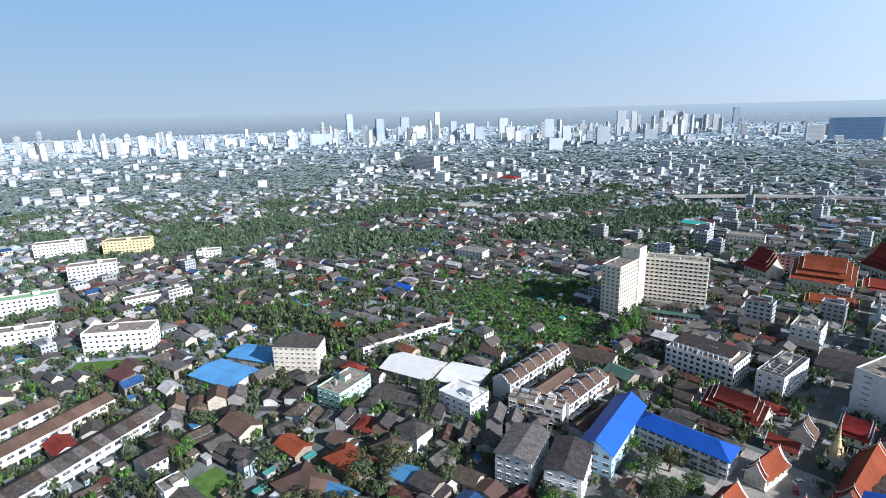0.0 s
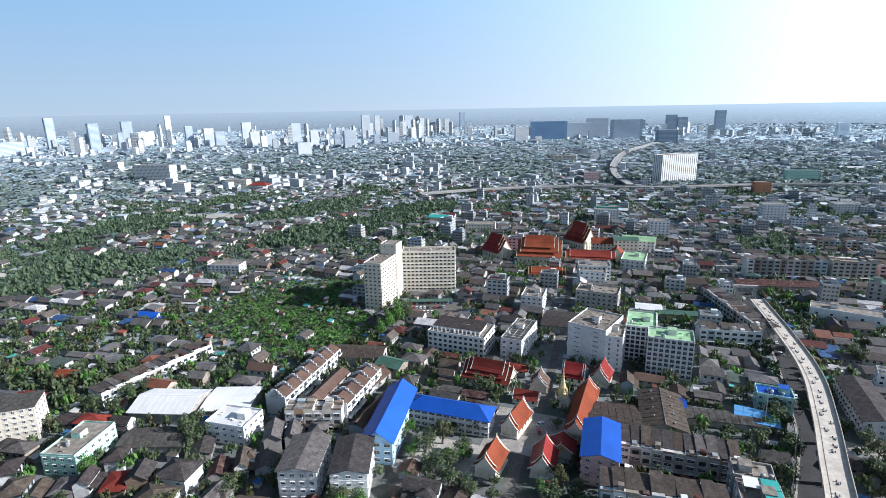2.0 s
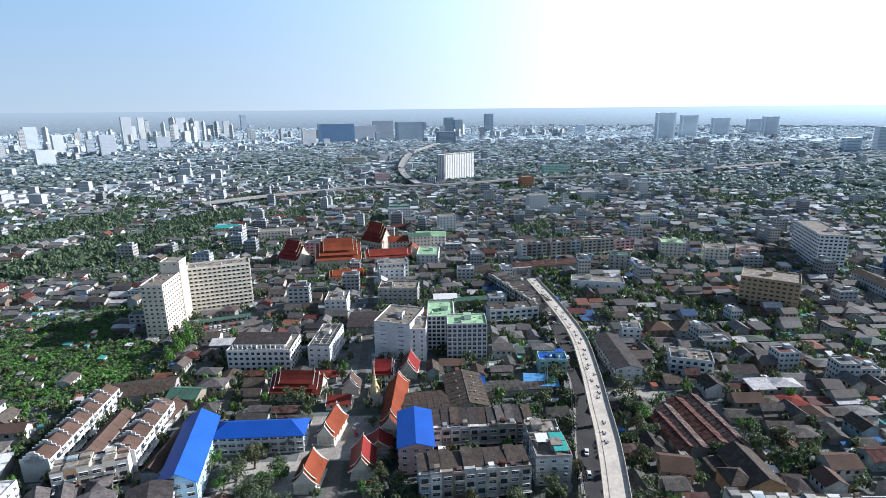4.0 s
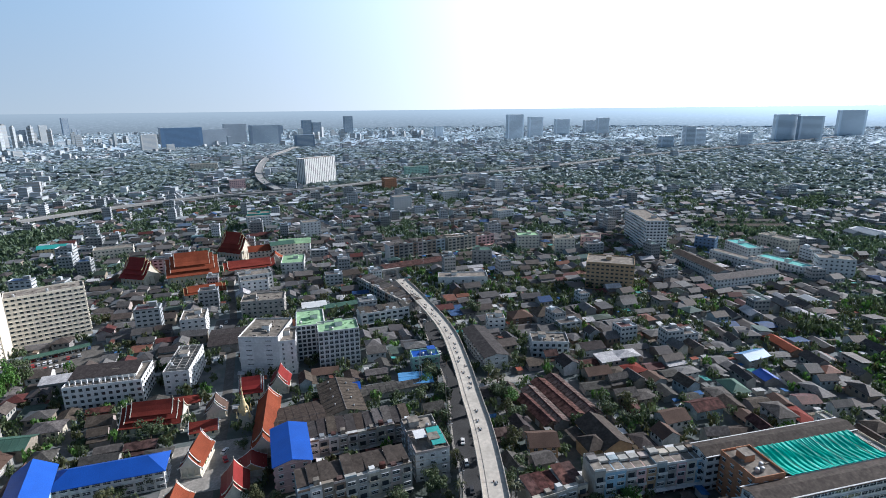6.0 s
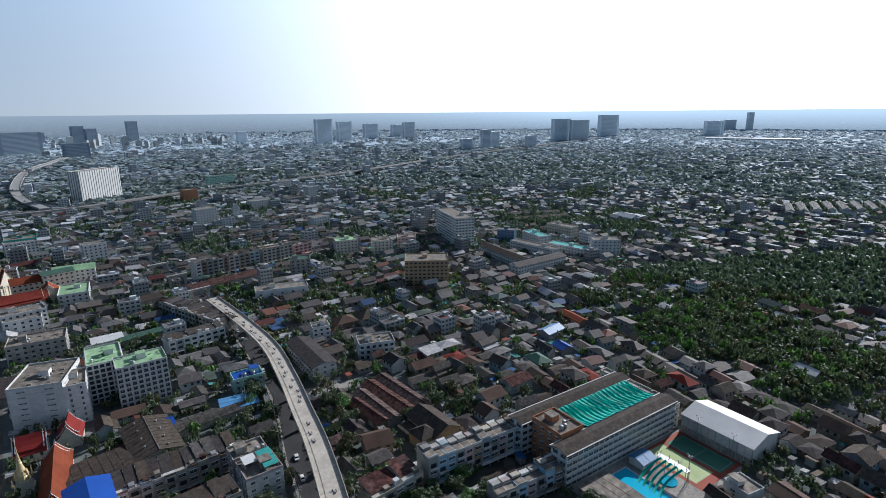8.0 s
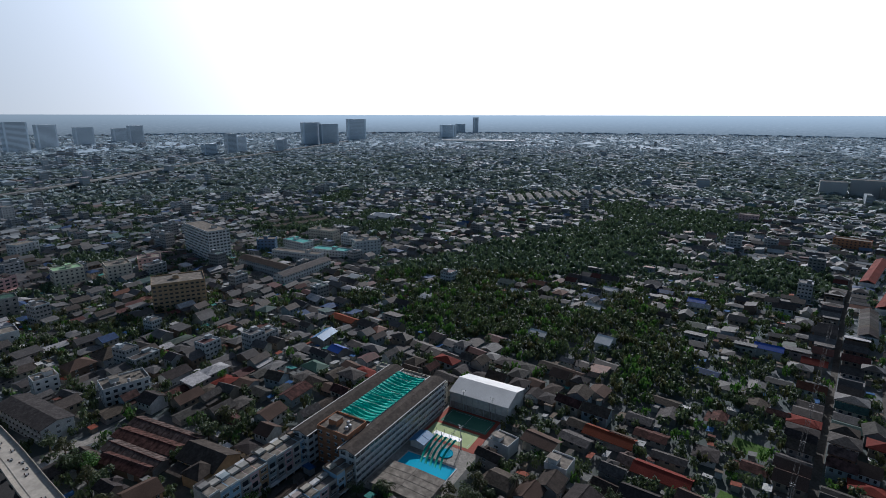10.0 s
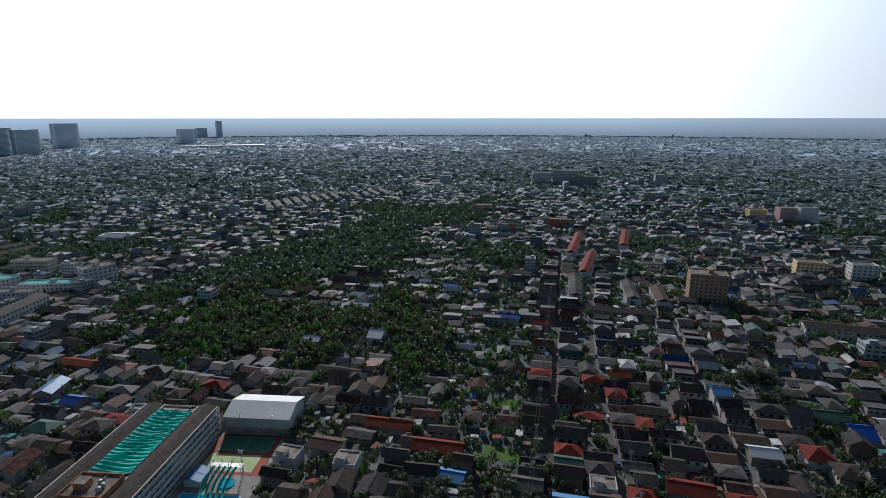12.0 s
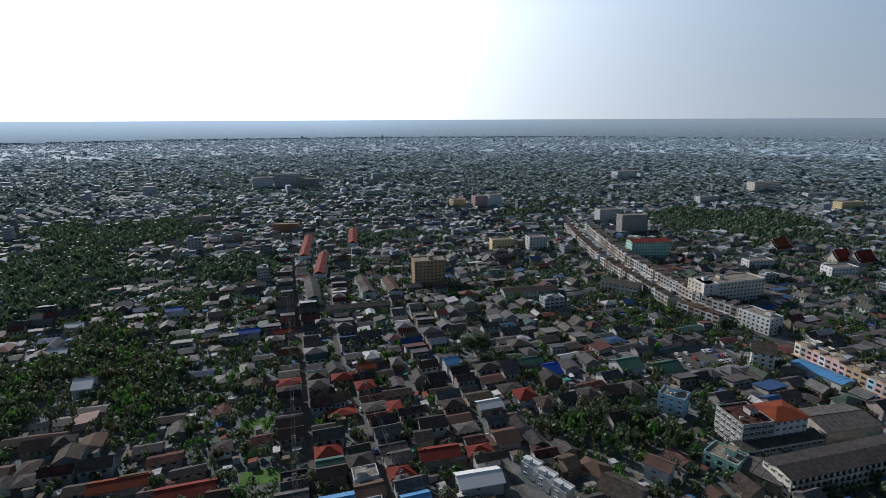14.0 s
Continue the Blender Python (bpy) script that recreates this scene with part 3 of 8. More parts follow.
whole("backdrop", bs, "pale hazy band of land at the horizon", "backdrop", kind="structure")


# ---- the larger buildings ----
def window_mesh(w, h, frame="white", ledge=True, pane="glass"):
    sh = Shape().use(pane).box(0, -0.01, 0, w, 0.08, h)
    sh.use(frame).box(0, -0.05, h / 2 - 0.03, w, 0.06, 0.07).box(0, -0.05, 0, 0.07, 0.06, h)
    if ledge:
        sh.box(0, -0.28, h + 0.08, w + 0.3, 0.5, 0.1).box(0, -0.1, -0.12, w + 0.2, 0.2, 0.1)
    return sh.mesh("window")


def balcony_mesh(w, wall):
    sh = Shape().use(wall).box(0, -0.6, -0.15, w, 1.2, 0.15).box(0, -1.15, 0, w, 0.1, 0.95).box(-w / 2 + 0.05, -0.6, 0, 0.1, 1.1, 0.95).box(w / 2 - 0.05, -0.6, 0, 0.1, 1.1, 0.95)
    sh.use("glass").box(0, -0.01, 0, w * 0.7, 0.06, 2.1)
    return sh.mesh("balcony")


def face_pose(side, L, D, s, z):
    """A place on one side of a block: front, right, back or left, s metres along it."""
    return {"front": pose(s, 0, z), "right": pose(L, s, z, 0, 0, 90), "back": pose(L - s, D, z, 0, 0, 180), "left": pose(0, D - s, z, 0, 0, -90)}[side]


def slab(name, label, a, b, depth, floors, fh=3.0, wall="white", base=0.0, bays=3.4, win=(1.5, 1.3), sides=("front", "right", "left"), roof="flat", deck="roofdeck",
         roofmat="roof_grey", rise=3.0, balcony=(), bands=True, tanks=2, stair=True, category="building", ledge=True, group="", frame="white", claimed=True):
    """A block of storeys on the front line a to b: walls with floor bands, each window, and its roof."""
    m, L = along(a, b)
    H = base + floors * fh
    if claimed:
        claim_front(a, b, depth)
    root = thing(name, label, category, m, group)
    sh = Shape().use(wall)
    if roof == "gable":
        sh.gable_body(L, depth, H, rise, L / 2, depth / 2)
    else:
        sh.box(L / 2, depth / 2, 0, L, depth, H)
    part("wall", sh, root)
    if bands and math.hypot(*a) < 300:
        bm = Shape().use(wall).box(L / 2, depth / 2, -0.2, L + 0.24, depth + 0.24, 0.16).mesh("floor_band")
        for k in range(1, floors + 1):
            part("floor_band", bm, root, pose(0, 0, base + k * fh))
    far_off = math.hypot(*a) > 300
    wm = window_mesh(*win, frame=frame, ledge=ledge)
    bm = balcony_mesh(min(bays * 0.8, 2.8), wall) if balcony else None
    remote, all_glass = math.hypot(*a) > 420, Shape()
    for side in ("front", "right", "left", "back"):
        span = L if side in ("front", "back") else depth
        n = max(1, int((span - 1.0) / bays))
        if far_off or side not in sides:
            grid = Shape()
            for k in range(floors):
                z = base + k * fh + 0.95
                for i in range(n):
                    s = span * ((i + 0.5) / n - 0.5)
                    grid.use("glass").box(s, -0.01, z, win[0], 0.1, win[1])
                    if not remote:
                        grid.use(wall).box(s, -0.25, z + win[1] + 0.05, win[0] + 0.3, 0.5, 0.1)
                    if side in balcony:
                        grid.use(wall).box(s, -0.55, z - 0.85, bays * 0.8, 1.0, 0.9)
            if remote:
                all_glass.take(grid, face_pose(side, L, depth, span / 2, 0))
            else:
                tagged(part("glazing", grid, root, face_pose(side, L, depth, span / 2, 0)), kind="stuff")
            continue
        for k in range(floors):
            for i in range(n):
                s = span * (i + 0.5) / n
                if side in balcony:
                    part("balcony", bm, root, face_pose(side, L, depth, s, base + k * fh + 0.15))
                else:
                    part("window", wm, root, face_pose(side, L, depth, s, base + k * fh + 0.95))
    if all_glass.v:
        tagged(part("glazing", all_glass, root), kind="stuff")
    if roof == "flat":
        top = part("roof_slab", Shape().use(deck).box(L / 2, depth / 2, H + 0.002, L - 0.5, depth - 0.5, 0.06), root)
        pp = Shape().use(wall)
        for x, y, sx, sy in ((L / 2, 0.12, L, 0.24), (L / 2, depth - 0.12, L, 0.24), (0.12, depth / 2, 0.24, depth - 0.48), (L - 0.12, depth / 2, 0.24, depth - 0.48)):
            pp.box(x, y, H, sx, sy, 0.9)
        part("parapet", pp, top)
        q = random.Random(int(L * 100) + floors)
        if stair:
            x, y = L * q.uniform(0.25, 0.75), depth * q.uniform(0.45, 0.7)
            st = Shape().use(wall).box(x, y, H + 0.05, 4.2, min(4.5, depth * 0.5), 2.8).use(deck).box(x, y, H + 2.86, 4.6, min(4.9, depth * 0.55), 0.18)
            part("stair_house", st, top)
        for _ in range(0 if remote else tanks):
            x, y = L * q.uniform(0.1, 0.9), depth * q.uniform(0.15, 0.35)
            part("water_tank", Shape().use("steel").lathe([(0.75, 0), (0.8, 0.1), (0.8, 1.5), (0.6, 1.75), (0.1, 1.85)], 12, x, y, H + 0.06), top)
        bits = Shape().use(deck)
        for _ in range(int(L * depth / 40)):
            bits.box(L * q.uniform(0.06, 0.94), depth * q.uniform(0.1, 0.9), H + 0.06, q.uniform(0.5, 2.0), q.uniform(0.4, 1.4), q.uniform(0.3, 0.9))
        if bits.v and not remote:
            tagged(part("rooftop_clutter", bits, top), kind="stuff")
    elif roof == "gable":
        part("roof", Shape().use(roofmat).gable(L / 2, depth / 2, H, L, depth, rise, over=0.8), root)
    elif roof == "hip":
        part("roof", Shape().use(roofmat).hip(L / 2, depth / 2, H, L, depth, rise, over=0.9), root)
    elif roof == "shed":
        part("roof", Shape().use(roofmat).shed(L / 2, depth / 2, H, L, depth, rise, over=0.5), root)
    return root


def shed_hall(label, a, b, depth, h=5.0, rise=2.2, roofmat="roof_grey", wall="concrete", vents=0, cross=False, category="warehouse", name="warehouse"):
    """A low hall with one broad pitched roof, its ridge along the front line (or across it)."""
    m, L = along(a, b)
    claim_front(a, b, depth)
    if cross:
        m = m @ pose(L, 0, 0, 0, 0, 90)
        L, depth = depth, L
    root = thing(name, label, category, m)
    part("wall", Shape().use(wall).gable_body(L, depth, h, rise, L / 2, depth / 2), root)
    part("roof", Shape().use(roofmat).gable(L / 2, depth / 2, h, L, depth, rise, over=0.7), root)
    ribs = Shape().use(roofmat)
    n = int(L / 3)
    slope = math.atan2(rise, depth / 2)
    for i in range(1, n):
        for s in (-1, 1):
            y0, y1 = depth / 2 + s * 0.15, depth / 2 + s * (depth / 2 + 0.6)
            z0, z1 = h + rise + 0.16, h - rise * 0.6 / (depth / 2) + 0.16
            x = L * i / n
            v = [(x - 0.08, y0, z0), (x + 0.08, y0, z0), (x + 0.08, y1, z1), (x - 0.08, y1, z1)]
            ribs.add(v + [(p[0], p[1], p[2] + 0.1) for p in v], [(4, 5, 6, 7), (0, 1, 5, 4), (1, 2, 6, 5), (2, 3, 7, 6), (3, 0, 4, 7)])
    if ribs.v:
        part("roof_ribs", ribs, root)
    part("ridge_cap", Shape().use(roofmat).prism([(-0.4, -0.1), (0, 0.16), (0.4, -0.1)][::-1], -0.7, L + 0.7, depth / 2, h + rise + 0.16), root)
    door = Shape().use("steel").box(0, -0.03, 0, 3.6, 0.08, min(3.4, h * 0.7))
    dm = door.mesh("door")
    for i in range(max(1, int(L / 12))):
        part("door", dm, root, pose(L * (i + 0.5) / max(1, int(L / 12)), 0, 0))
    vm = Shape().use("steel").lathe([(0.25, 0), (0.25, 0.5), (0.45, 0.55), (0.42, 0.95), (0.1, 1.1)], 10).mesh("roof_vent")
    for i in range(vents):
        part("roof_vent", vm, root, pose(L * (i + 0.7) / (vents + 0.4), depth / 2 + (depth * 0.22 if i % 2 else -depth * 0.22), h + rise * 0.56))
    return root


def shop_row(label, a, b, depth, floors=3, unit=4.2, wall="white", roofmat="roof_grey", roof="shed", stepped=False, fh=3.2, category="shophouses", step_each=2):
    """A terrace of narrow shop units side by side: each with its own windows, roof and party wall."""
    m, L = along(a, b)
    claim_front(a, b, depth)
    n = max(2, round(L / unit))
    w, H = L / n, floors * fh
    root = thing("shophouse_row", label, category, m)
    wm, bm = window_mesh(w * 0.62, 1.5, ledge=True), balcony_mesh(w * 0.86, wall)
    far_off = math.hypot(*a) > 280
    q = random.Random(int(L * 10 + a[0]))
    tones = (wall, "white", "pink", "bluewall", "cream", "pink", "wall", "tan") if unit < 4.5 and roof == "flat" else (wall, wall, wall, "wall")
    for i in range(n):
        x = (i + 0.5) * w
        lift = q.choice((0, 0, 0.5, 1.0, 1.8) if roof == "flat" else (0, 0, 0.4, 0.8) if roof == "shed" else (0,)) if not stepped else 0
        sh = Shape().use(q.choice(tones)).box(x, depth / 2, 0, w - 0.02, depth, H + lift)
        sh.use("glass").box(x, -0.02, 0.1, w * 0.8, 0.08, 2.4)
        sh.use(wall).box(x, -0.9, 2.75, w - 0.1, 1.8, 0.14).use("glass")
        for k in range(floors):
            sh.box(x, depth + 0.02, k * fh + 0.9, w * 0.6, 0.1, 1.5)
            if far_off and k:
                sh.box(x, -0.02, k * fh + 0.9, w * 0.6, 0.1, 1.5)
        house = part("shop_unit", sh, root)
        rf = Shape()
        if roof == "shed":
            rf.use(roofmat).shed(x, depth * 0.6, H + lift + 0.02, w - 0.3, depth * 0.75, q.uniform(0.5, 1.6), over=0.1)
            rf.use(wall).box(x, 0.12, H + lift, w, 0.2, 0.9)
            if q.random() < 0.6:
                rf.use(q.choice((roofmat, "roofdeck", "steel", "roof_white", "roof_rust"))).box(x + q.uniform(-0.5, 0.5), depth * 0.18, H + lift, w * 0.5, depth * 0.16, q.uniform(0.6, 2.2))
        elif roof == "gable":
            rf.use(roofmat).gable(x, depth / 2, H, w - 0.05, depth, 2.6, over=0.0)
        else:
            rf.use("roofdeck").box(x, depth / 2, H + lift, w - 0.5, depth - 0.6, 0.05)
            rf.use(wall).box(x, 0.12, H + lift, w, 0.2, 0.9).box(x, depth - 0.12, H + lift, w, 0.2, 0.9)
            rf.use(q.choice((roofmat, "roof_white", "roof_grey"))).shed(x, depth * 0.72, H + lift + 0.06, w - 0.5, depth * 0.4, 1.4, over=0.0)
            rf.use("wall").box(x, depth * 0.72, H + lift + 0.05, w - 0.7, depth * 0.36, 1.2)
        part("roof", rf, house)
        if stepped and i % step_each == 0:
            g = Shape().use("white")
            for k, (hw, top) in enumerate(((0.5, 1.0), (0.36, 2.3), (0.22, 3.5), (0.1, 4.3))):
                g.box(i * w, depth / 2, H - 0.5, 0.35, depth * hw * 2, top + 0.5)
            part("party_wall", g, house, None, "white stepped gable wall")
        for k in range(1, floors if not far_off else 1):
            part("balcony" if (i + k) % 3 == 0 else "window", bm if (i + k) % 3 == 0 else wm, house, pose(x, 0, k * fh + (0.15 if (i + k) % 3 == 0 else 0.9)))
    return root


def temple_roof(root, L, W, z, rise, tiers, roofmat, trim, border="roof_green"):
    """Steep tiers of tiled roof, each shorter and higher than the one below, with trimmed gables and finials."""
    for k in range(tiers):
        l, w, h = L * (1 - 0.17 * k), W * (1 - 0.2 * k), rise * (1 - 0.12 * k)
        zz = z + k * rise * 0.30
        fall = [(0, h), (0.16 * w, h * 0.60), (0.34 * w, h * 0.24), (0.53 * w, -0.15)]  # a slight sag from ridge to eave
        over = [(-y, z + 0.22) for y, z in fall[:0:-1]] + [(y, z + 0.22) for y, z in fall]
        rf = Shape().use(roofmat).prism(over + [(y, z - 0.22) for y, z in over[::-1]], -l / 2, l / 2, 0, zz)
        tier = part("roof", rf, root)
        for e in (-1, 1):
            tr = Shape().use(trim)
            for s in (-1, 1):
                pts = [(0, h + 0.35), (0.32 * w / 2, h * 0.60 + 0.3), (0.68 * w / 2, h * 0.24 + 0.28), (1.1 * w / 2, 0.1)]
                for (y0, z0), (y1, z1) in zip(pts, pts[1:]):
                    p = [(s * y0, z0 - 0.3), (s * y0, z0), (s * y1, z1), (s * y1, z1 - 0.3)]
                    tr.prism(p if s < 0 else p[::-1], e * l / 2 - 0.18, e * l / 2 + 0.18, 0, zz)
            tr.box(e * l / 2, 0, zz + h + 0.2, 0.3, 0.3, 1.6, 0.15)
            tr.box(e * l / 2, 1.08 * w / 2, zz, 0.25, 0.3, 0.9, 0.2).box(e * l / 2, -1.08 * w / 2, zz, 0.25, 0.3, 0.9, 0.2)
            part("roof_trim", tr, tier)
        for e in (-1, 1):
            gw = Shape().use("gold" if k == tiers - 1 else "cream").prism([(-w * 0.45, 0), (w * 0.45, 0), (0, h - 0.2)][::-1], e * (l / 2 - 0.5) - 0.1, e * (l / 2 - 0.5) + 0.1, 0, zz)
            part("gable_wall", gw, tier)


def temple_hall(label, a, b, depth, h, rise, tiers=2, roofmat="roof_orange", trim="white", wall="cream", across=False):
    """A Thai temple hall on the front line a to b; its ridge along that line, or across it."""
    m, L = along(a, b)
    claim_front(a, b, depth)
    m = m @ pose(L / 2, depth / 2, 0, 0, 0, 90 if across else 0)
    l, w = (depth, L) if across else (L, depth)
    root = thing("temple_hall", label, "temple", m)
    part("wall", Shape().use(wall).box(0, 0, 0, l * 0.9, w * 0.8, h).box(0, 0, 0, l, w * 0.95, 0.8), root)
    wm = Shape().use("gold").box(0, -0.05, -0.1, 1.5, 0.12, 2.0).prism([(-0.08, 0), (0.08, 0), (0, 0.9)][::-1], -0.7, 0.7, -0.05, 1.9).use("glass").box(0, -0.12, 0, 1.0, 0.08, 1.7).mesh("window")
    n = max(2, int(l / 4))
    for s in (-1, 1):
        for i in range(n):
            part("window", wm, root, pose(l * 0.9 * ((i + 0.5) / n - 0.5), s * w * 0.4, h * 0.35, 0, 0, 0 if s < 0 else 180))
    cm = Shape().use(wall).box(0, 0, 0, 0.5, 0.5, h).mesh("column")
    for e in (-1, 1):
        for i in range(4):
            part("column", cm, root, pose(e * l * 0.48, w * 0.8 * (i / 3 - 0.5), 0))
    temple_roof(root, l, w, h, rise, tiers, roofmat, trim)
    return root

# twelve-storey slab in two wings with a taller stair core, its front lot full of cars
slab("apartment_tower", "tall cream apartment wing with rows of small windows", (109, 360), (119, 350.5), 38, 12, 2.9, wall="cream", base=1.2, bays=2.9, win=(1.4, 1.2), sides=("front", "right"), stair=False, tanks=1)
slab("apartment_tower", "twelve-storey cream apartment wing facing a car park", (147, 379.5), (185, 361), 15, 11, 2.9, wall="cream", base=2.8, bays=3.0, win=(1.8, 1.3), sides=("front", "right"), stair=False)
slab("stair_tower", "plain cream stair and lift core above two wings", (129.4, 379.3), (138.8, 370.4), 12, 1, 2.6, wall="cream", base=41, bays=5, win=(1.0, 1.0), tanks=0, stair=False, bands=False)
slab("apartment_block", "white five-storey apartment block with a row of ventilators", (122, 276), (146, 249), 22, 4, 3.1, bays=3.0, tanks=3, win=(1.7, 1.7), deck="roofdeck")
slab("apartment_block", "narrow white four-storey block with a stained flat roof", (155, 245), (163, 235), 33, 4, 3.2, bays=3.4)
slab("apartment_block", "plain white eight-storey block with slit windows", (189, 226), (199, 206), 28, 8, 2.85, bays=9, win=(3.2, 0.6), tanks=2, sides=("front", "right"))
slab("apartment_block", "white annexe of a plain eight-storey block", (199, 206), (205, 199), 20, 7, 2.85, bays=4, win=(0.9, 1.4), tanks=0)
slab("apartment_block", "dark and white eight-storey block with a green flat roof", (215, 191), (231, 174), 16, 8, 2.75, bays=2.5, win=(1.9, 1.9), deck="greendeck", ledge=False, frame="concrete")
slab("apartment_block", "rear wing of a block with a green flat roof", (217, 209), (228, 197), 26, 8, 2.7, bays=2.5, win=(1.9, 1.9), deck="greendeck", tanks=1, ledge=False, frame="concrete")
slab("shop_building", "white three-storey building behind a row of trees", (208, 302), (219, 291), 20, 4, 3.0)
slab("shop_building", "white four-storey building with flat roof", (283, 328), (298, 313), 22, 4, 3.2)
slab("shop_building", "white building with a pale green flat roof", (345, 345), (358, 329), 30, 3, 3.2, deck="greendeck")
slab("shop_building", "grey concrete building with a flat stained roof", (249, 291), (268, 268), 18, 4, 3.2, wall="concrete")
slab("school_building", "three-storey school wing with a bright blue hipped roof", (63, 182), (89, 217.6), 13.6, 3, 3.5, wall="bluewall", base=0.6, roof="gable", roofmat="roof_blue", rise=4.5, bays=3.6, win=(2.4, 1.5))
slab("school_building", "long white school wing with a bright blue hipped roof", (80, 208), (108, 180), 12, 3, 3.0, roof="hip", roofmat="roof_blue", rise=4.0, bays=3.4, win=(2.6, 1.5))
slab("shop_building", "pink five-storey building under a blue sheet roof", (135, 128), (153, 147), 14, 4, 3.2, wall="pink", roof="gable", roofmat="roof_blue", rise=2.0)
shed_hall("long warehouse with a weathered fibre-cement roof", (143, 155), (161, 140), 30, 5, 2, cross=False)
shed_hall("grey warehouse with round roof ventilators", (169, 149), (183, 136), 32, 6, 2.6, cross=True, vents=8)
shop_row("terrace of weathered shophouses with grey sheet roofs", (146, 139), (178, 107), 15, 3, wall="wall")
shop_row("front terrace of shophouses with rusting roof terraces", (117.5, 119), (150, 91), 13, 4, wall="wall", roof="shed", roofmat="roof_dark")
shop_row("long white and blue shophouse terrace across the lane", (274, 204), (301, 182), 12, 3)
shop_row("shophouse terrace beside the viaduct road", (341, 257), (306, 188), 13, 3, wall="concrete")
# the far white tower
slab("apartment_tower", "tall white tower far off with close-set bays", (798, 712), (880, 703), 24, 17, 3.2, bays=4.6, win=(1.3, 2.9), sides=("front",), stair=False, tanks=0)
slab("apartment_block", "long white four-storey block on a lawn", (-231, 307), (-191, 312), 17, 4, 3.4, bays=3.3, tanks=0)
slab("apartment_block", "cream six-storey block with square windows", (-101, 278), (-75, 275), 14, 6, 2.75, wall="cream", bays=3.0, win=(1.2, 1.1), roof="shed", roofmat="roof_grey", rise=0.8)
slab("apartment_block", "yellow five-storey block among trees", (-371, 552), (-326, 564), 16, 5, 3.1, wall="yellow")
slab("apartment_block", "white five-storey block with flat roof", (-438, 541), (-397, 561), 16, 5, 3.2)
slab("shop_building", "small white three-storey block among trees", (-259, 528), (-237, 534), 12, 3, 3.0)
slab("shop_building", "pale green and white building with an open stair", (-68, 243), (-55, 235), 24, 3, 3.1, wall="greenwall")
slab("shop_building", "stained white four-storey shophouse pair", (30, 175), (40.4, 194.4), 14.8, 4, 3.4, wall="wall", roof="gable", rise=1.6)
slab("shop_building", "white four-storey shophouse with grey roof", (47, 166), (56.2, 186), 14, 4, 3.3, wall="white", roof="gable", rise=1.6)
shed_hall("long blue-roofed open market shed", (-146, 269), (-117, 253), 22, 4.5, 1.6, roofmat="roof_skyblue", name="market_shed")
shed_hall("second blue-roofed market shed", (-134, 292), (-100, 280), 18, 4.5, 1.6, roofmat="roof_skyblue", name="market_shed")
shed_hall("pale grey storage shed with a broad gable roof", (-39, 270), (-13, 255), 22, 6, 3.0, roofmat="roof_white", wall="concrete")
shed_hall("low white canopy between terraces", (-8, 258), (13, 248), 22, 4.5, 1.0, roofmat="roof_white", wall="concrete")
shop_row("terrace with white stepped gables and brown roofs", (30, 241), (69, 283), 11, 3, roofmat="roof_brown", roof="gable", stepped=True, step_each=2)
shop_row("second terrace with white stepped gables", (55, 221), (82, 249), 12, 3, roofmat="roof_brown", roof="gable", stepped=True, step_each=2)
shop_row("brown-roofed terrace between stepped gables", (41, 226), (66, 252), 9, 3, wall="wall", roofmat="roof_brown", roof="gable")
shop_row("front shophouses with galleries and roof terraces", (27.5, 228.5), (51, 216.5), 9, 3, 4.2, wall="wall", roof="flat")
shop_row("low brown-roofed terrace beside the blue school", (57, 204), (88, 231), 7, 2, wall="wall", roofmat="roof_brown", roof="gable")
slab("shop_building", "white house with stepped roof terraces", (-6, 237), (9, 224), 15, 3, 3.1, deck="roof_white", tanks=0)
shed_hall("long shed with an open rafter roof", (-42, 244), (-17, 233), 14, 3.8, 1.4, roofmat="roof_grey", wall="wall", name="workshop")
shop_row("old white gallery terrace with sheet roofs", (-52, 293), (2, 332), 12, 2)
shop_row("long cream terrace with brown roofs and red eaves", (-197, 178), (-170, 240.5), 12, 2, 4.4, wall="cream", roofmat="roof_brown", roof="gable", fh=3.4)
shop_row("white terrace under a wide grey roof", (-174, 147), (-139, 229), 13, 2, 4.4, roofmat="roof_grey", roof="gable")
shop_row("white terrace with brown roofs beside a yard", (-218, 188), (-196, 237), 12, 2, 4.4, roofmat="roof_brown", roof="gable", fh=3.4)
# beyond the viaduct
slab("office_block", "tan seven-storey office block", (424, 86), (430, 49), 26, 7, 3.2, wall="tan", bays=3.4, win=(2.2, 1.3))
slab("hospital_wing", "long grey-roofed ward block", (540, 29), (483, -11), 13, 3, 3.4, roof="gable", rise=2.2)
slab("hospital_wing", "grey-roofed ward block beside gardens", (462, -11), (506, -57), 13, 3, 3.2, roof="gable", rise=2.2)
# the south-western side
slab("office_block", "brown and grey eight-storey block", (145, -435), (120, -449), 18, 8, 3.1, wall="tan")
slab("hotel_building", "cream five-storey hotel with a white end wall", (-92, -467), (-98, -450), 12, 6, 3.2, wall="white", bays=9)
slab("hotel_building", "long cream hotel block with flat roof", (-99, -450), (-150, -482), 20, 6, 3.2, wall="cream", bays=3.4)
slab("apartment_block", "white three-storey apartments with arched bays", (-117, -418), (-133, -399), 14, 4, 3.0, wall="white")
slab("shop_building", "narrow white and turquoise four-storey house", (-47, -269), (-59, -264), 10, 4, 2.8, wall="bluewall")
slab("office_block", "weathered five-storey block with an open rusty roof terrace", (-80, -240), (-94.5, -247.5), 18, 5, 3.0, wall="concrete", bays=3.0, win=(2.2, 1.7), deck="roof_rust")
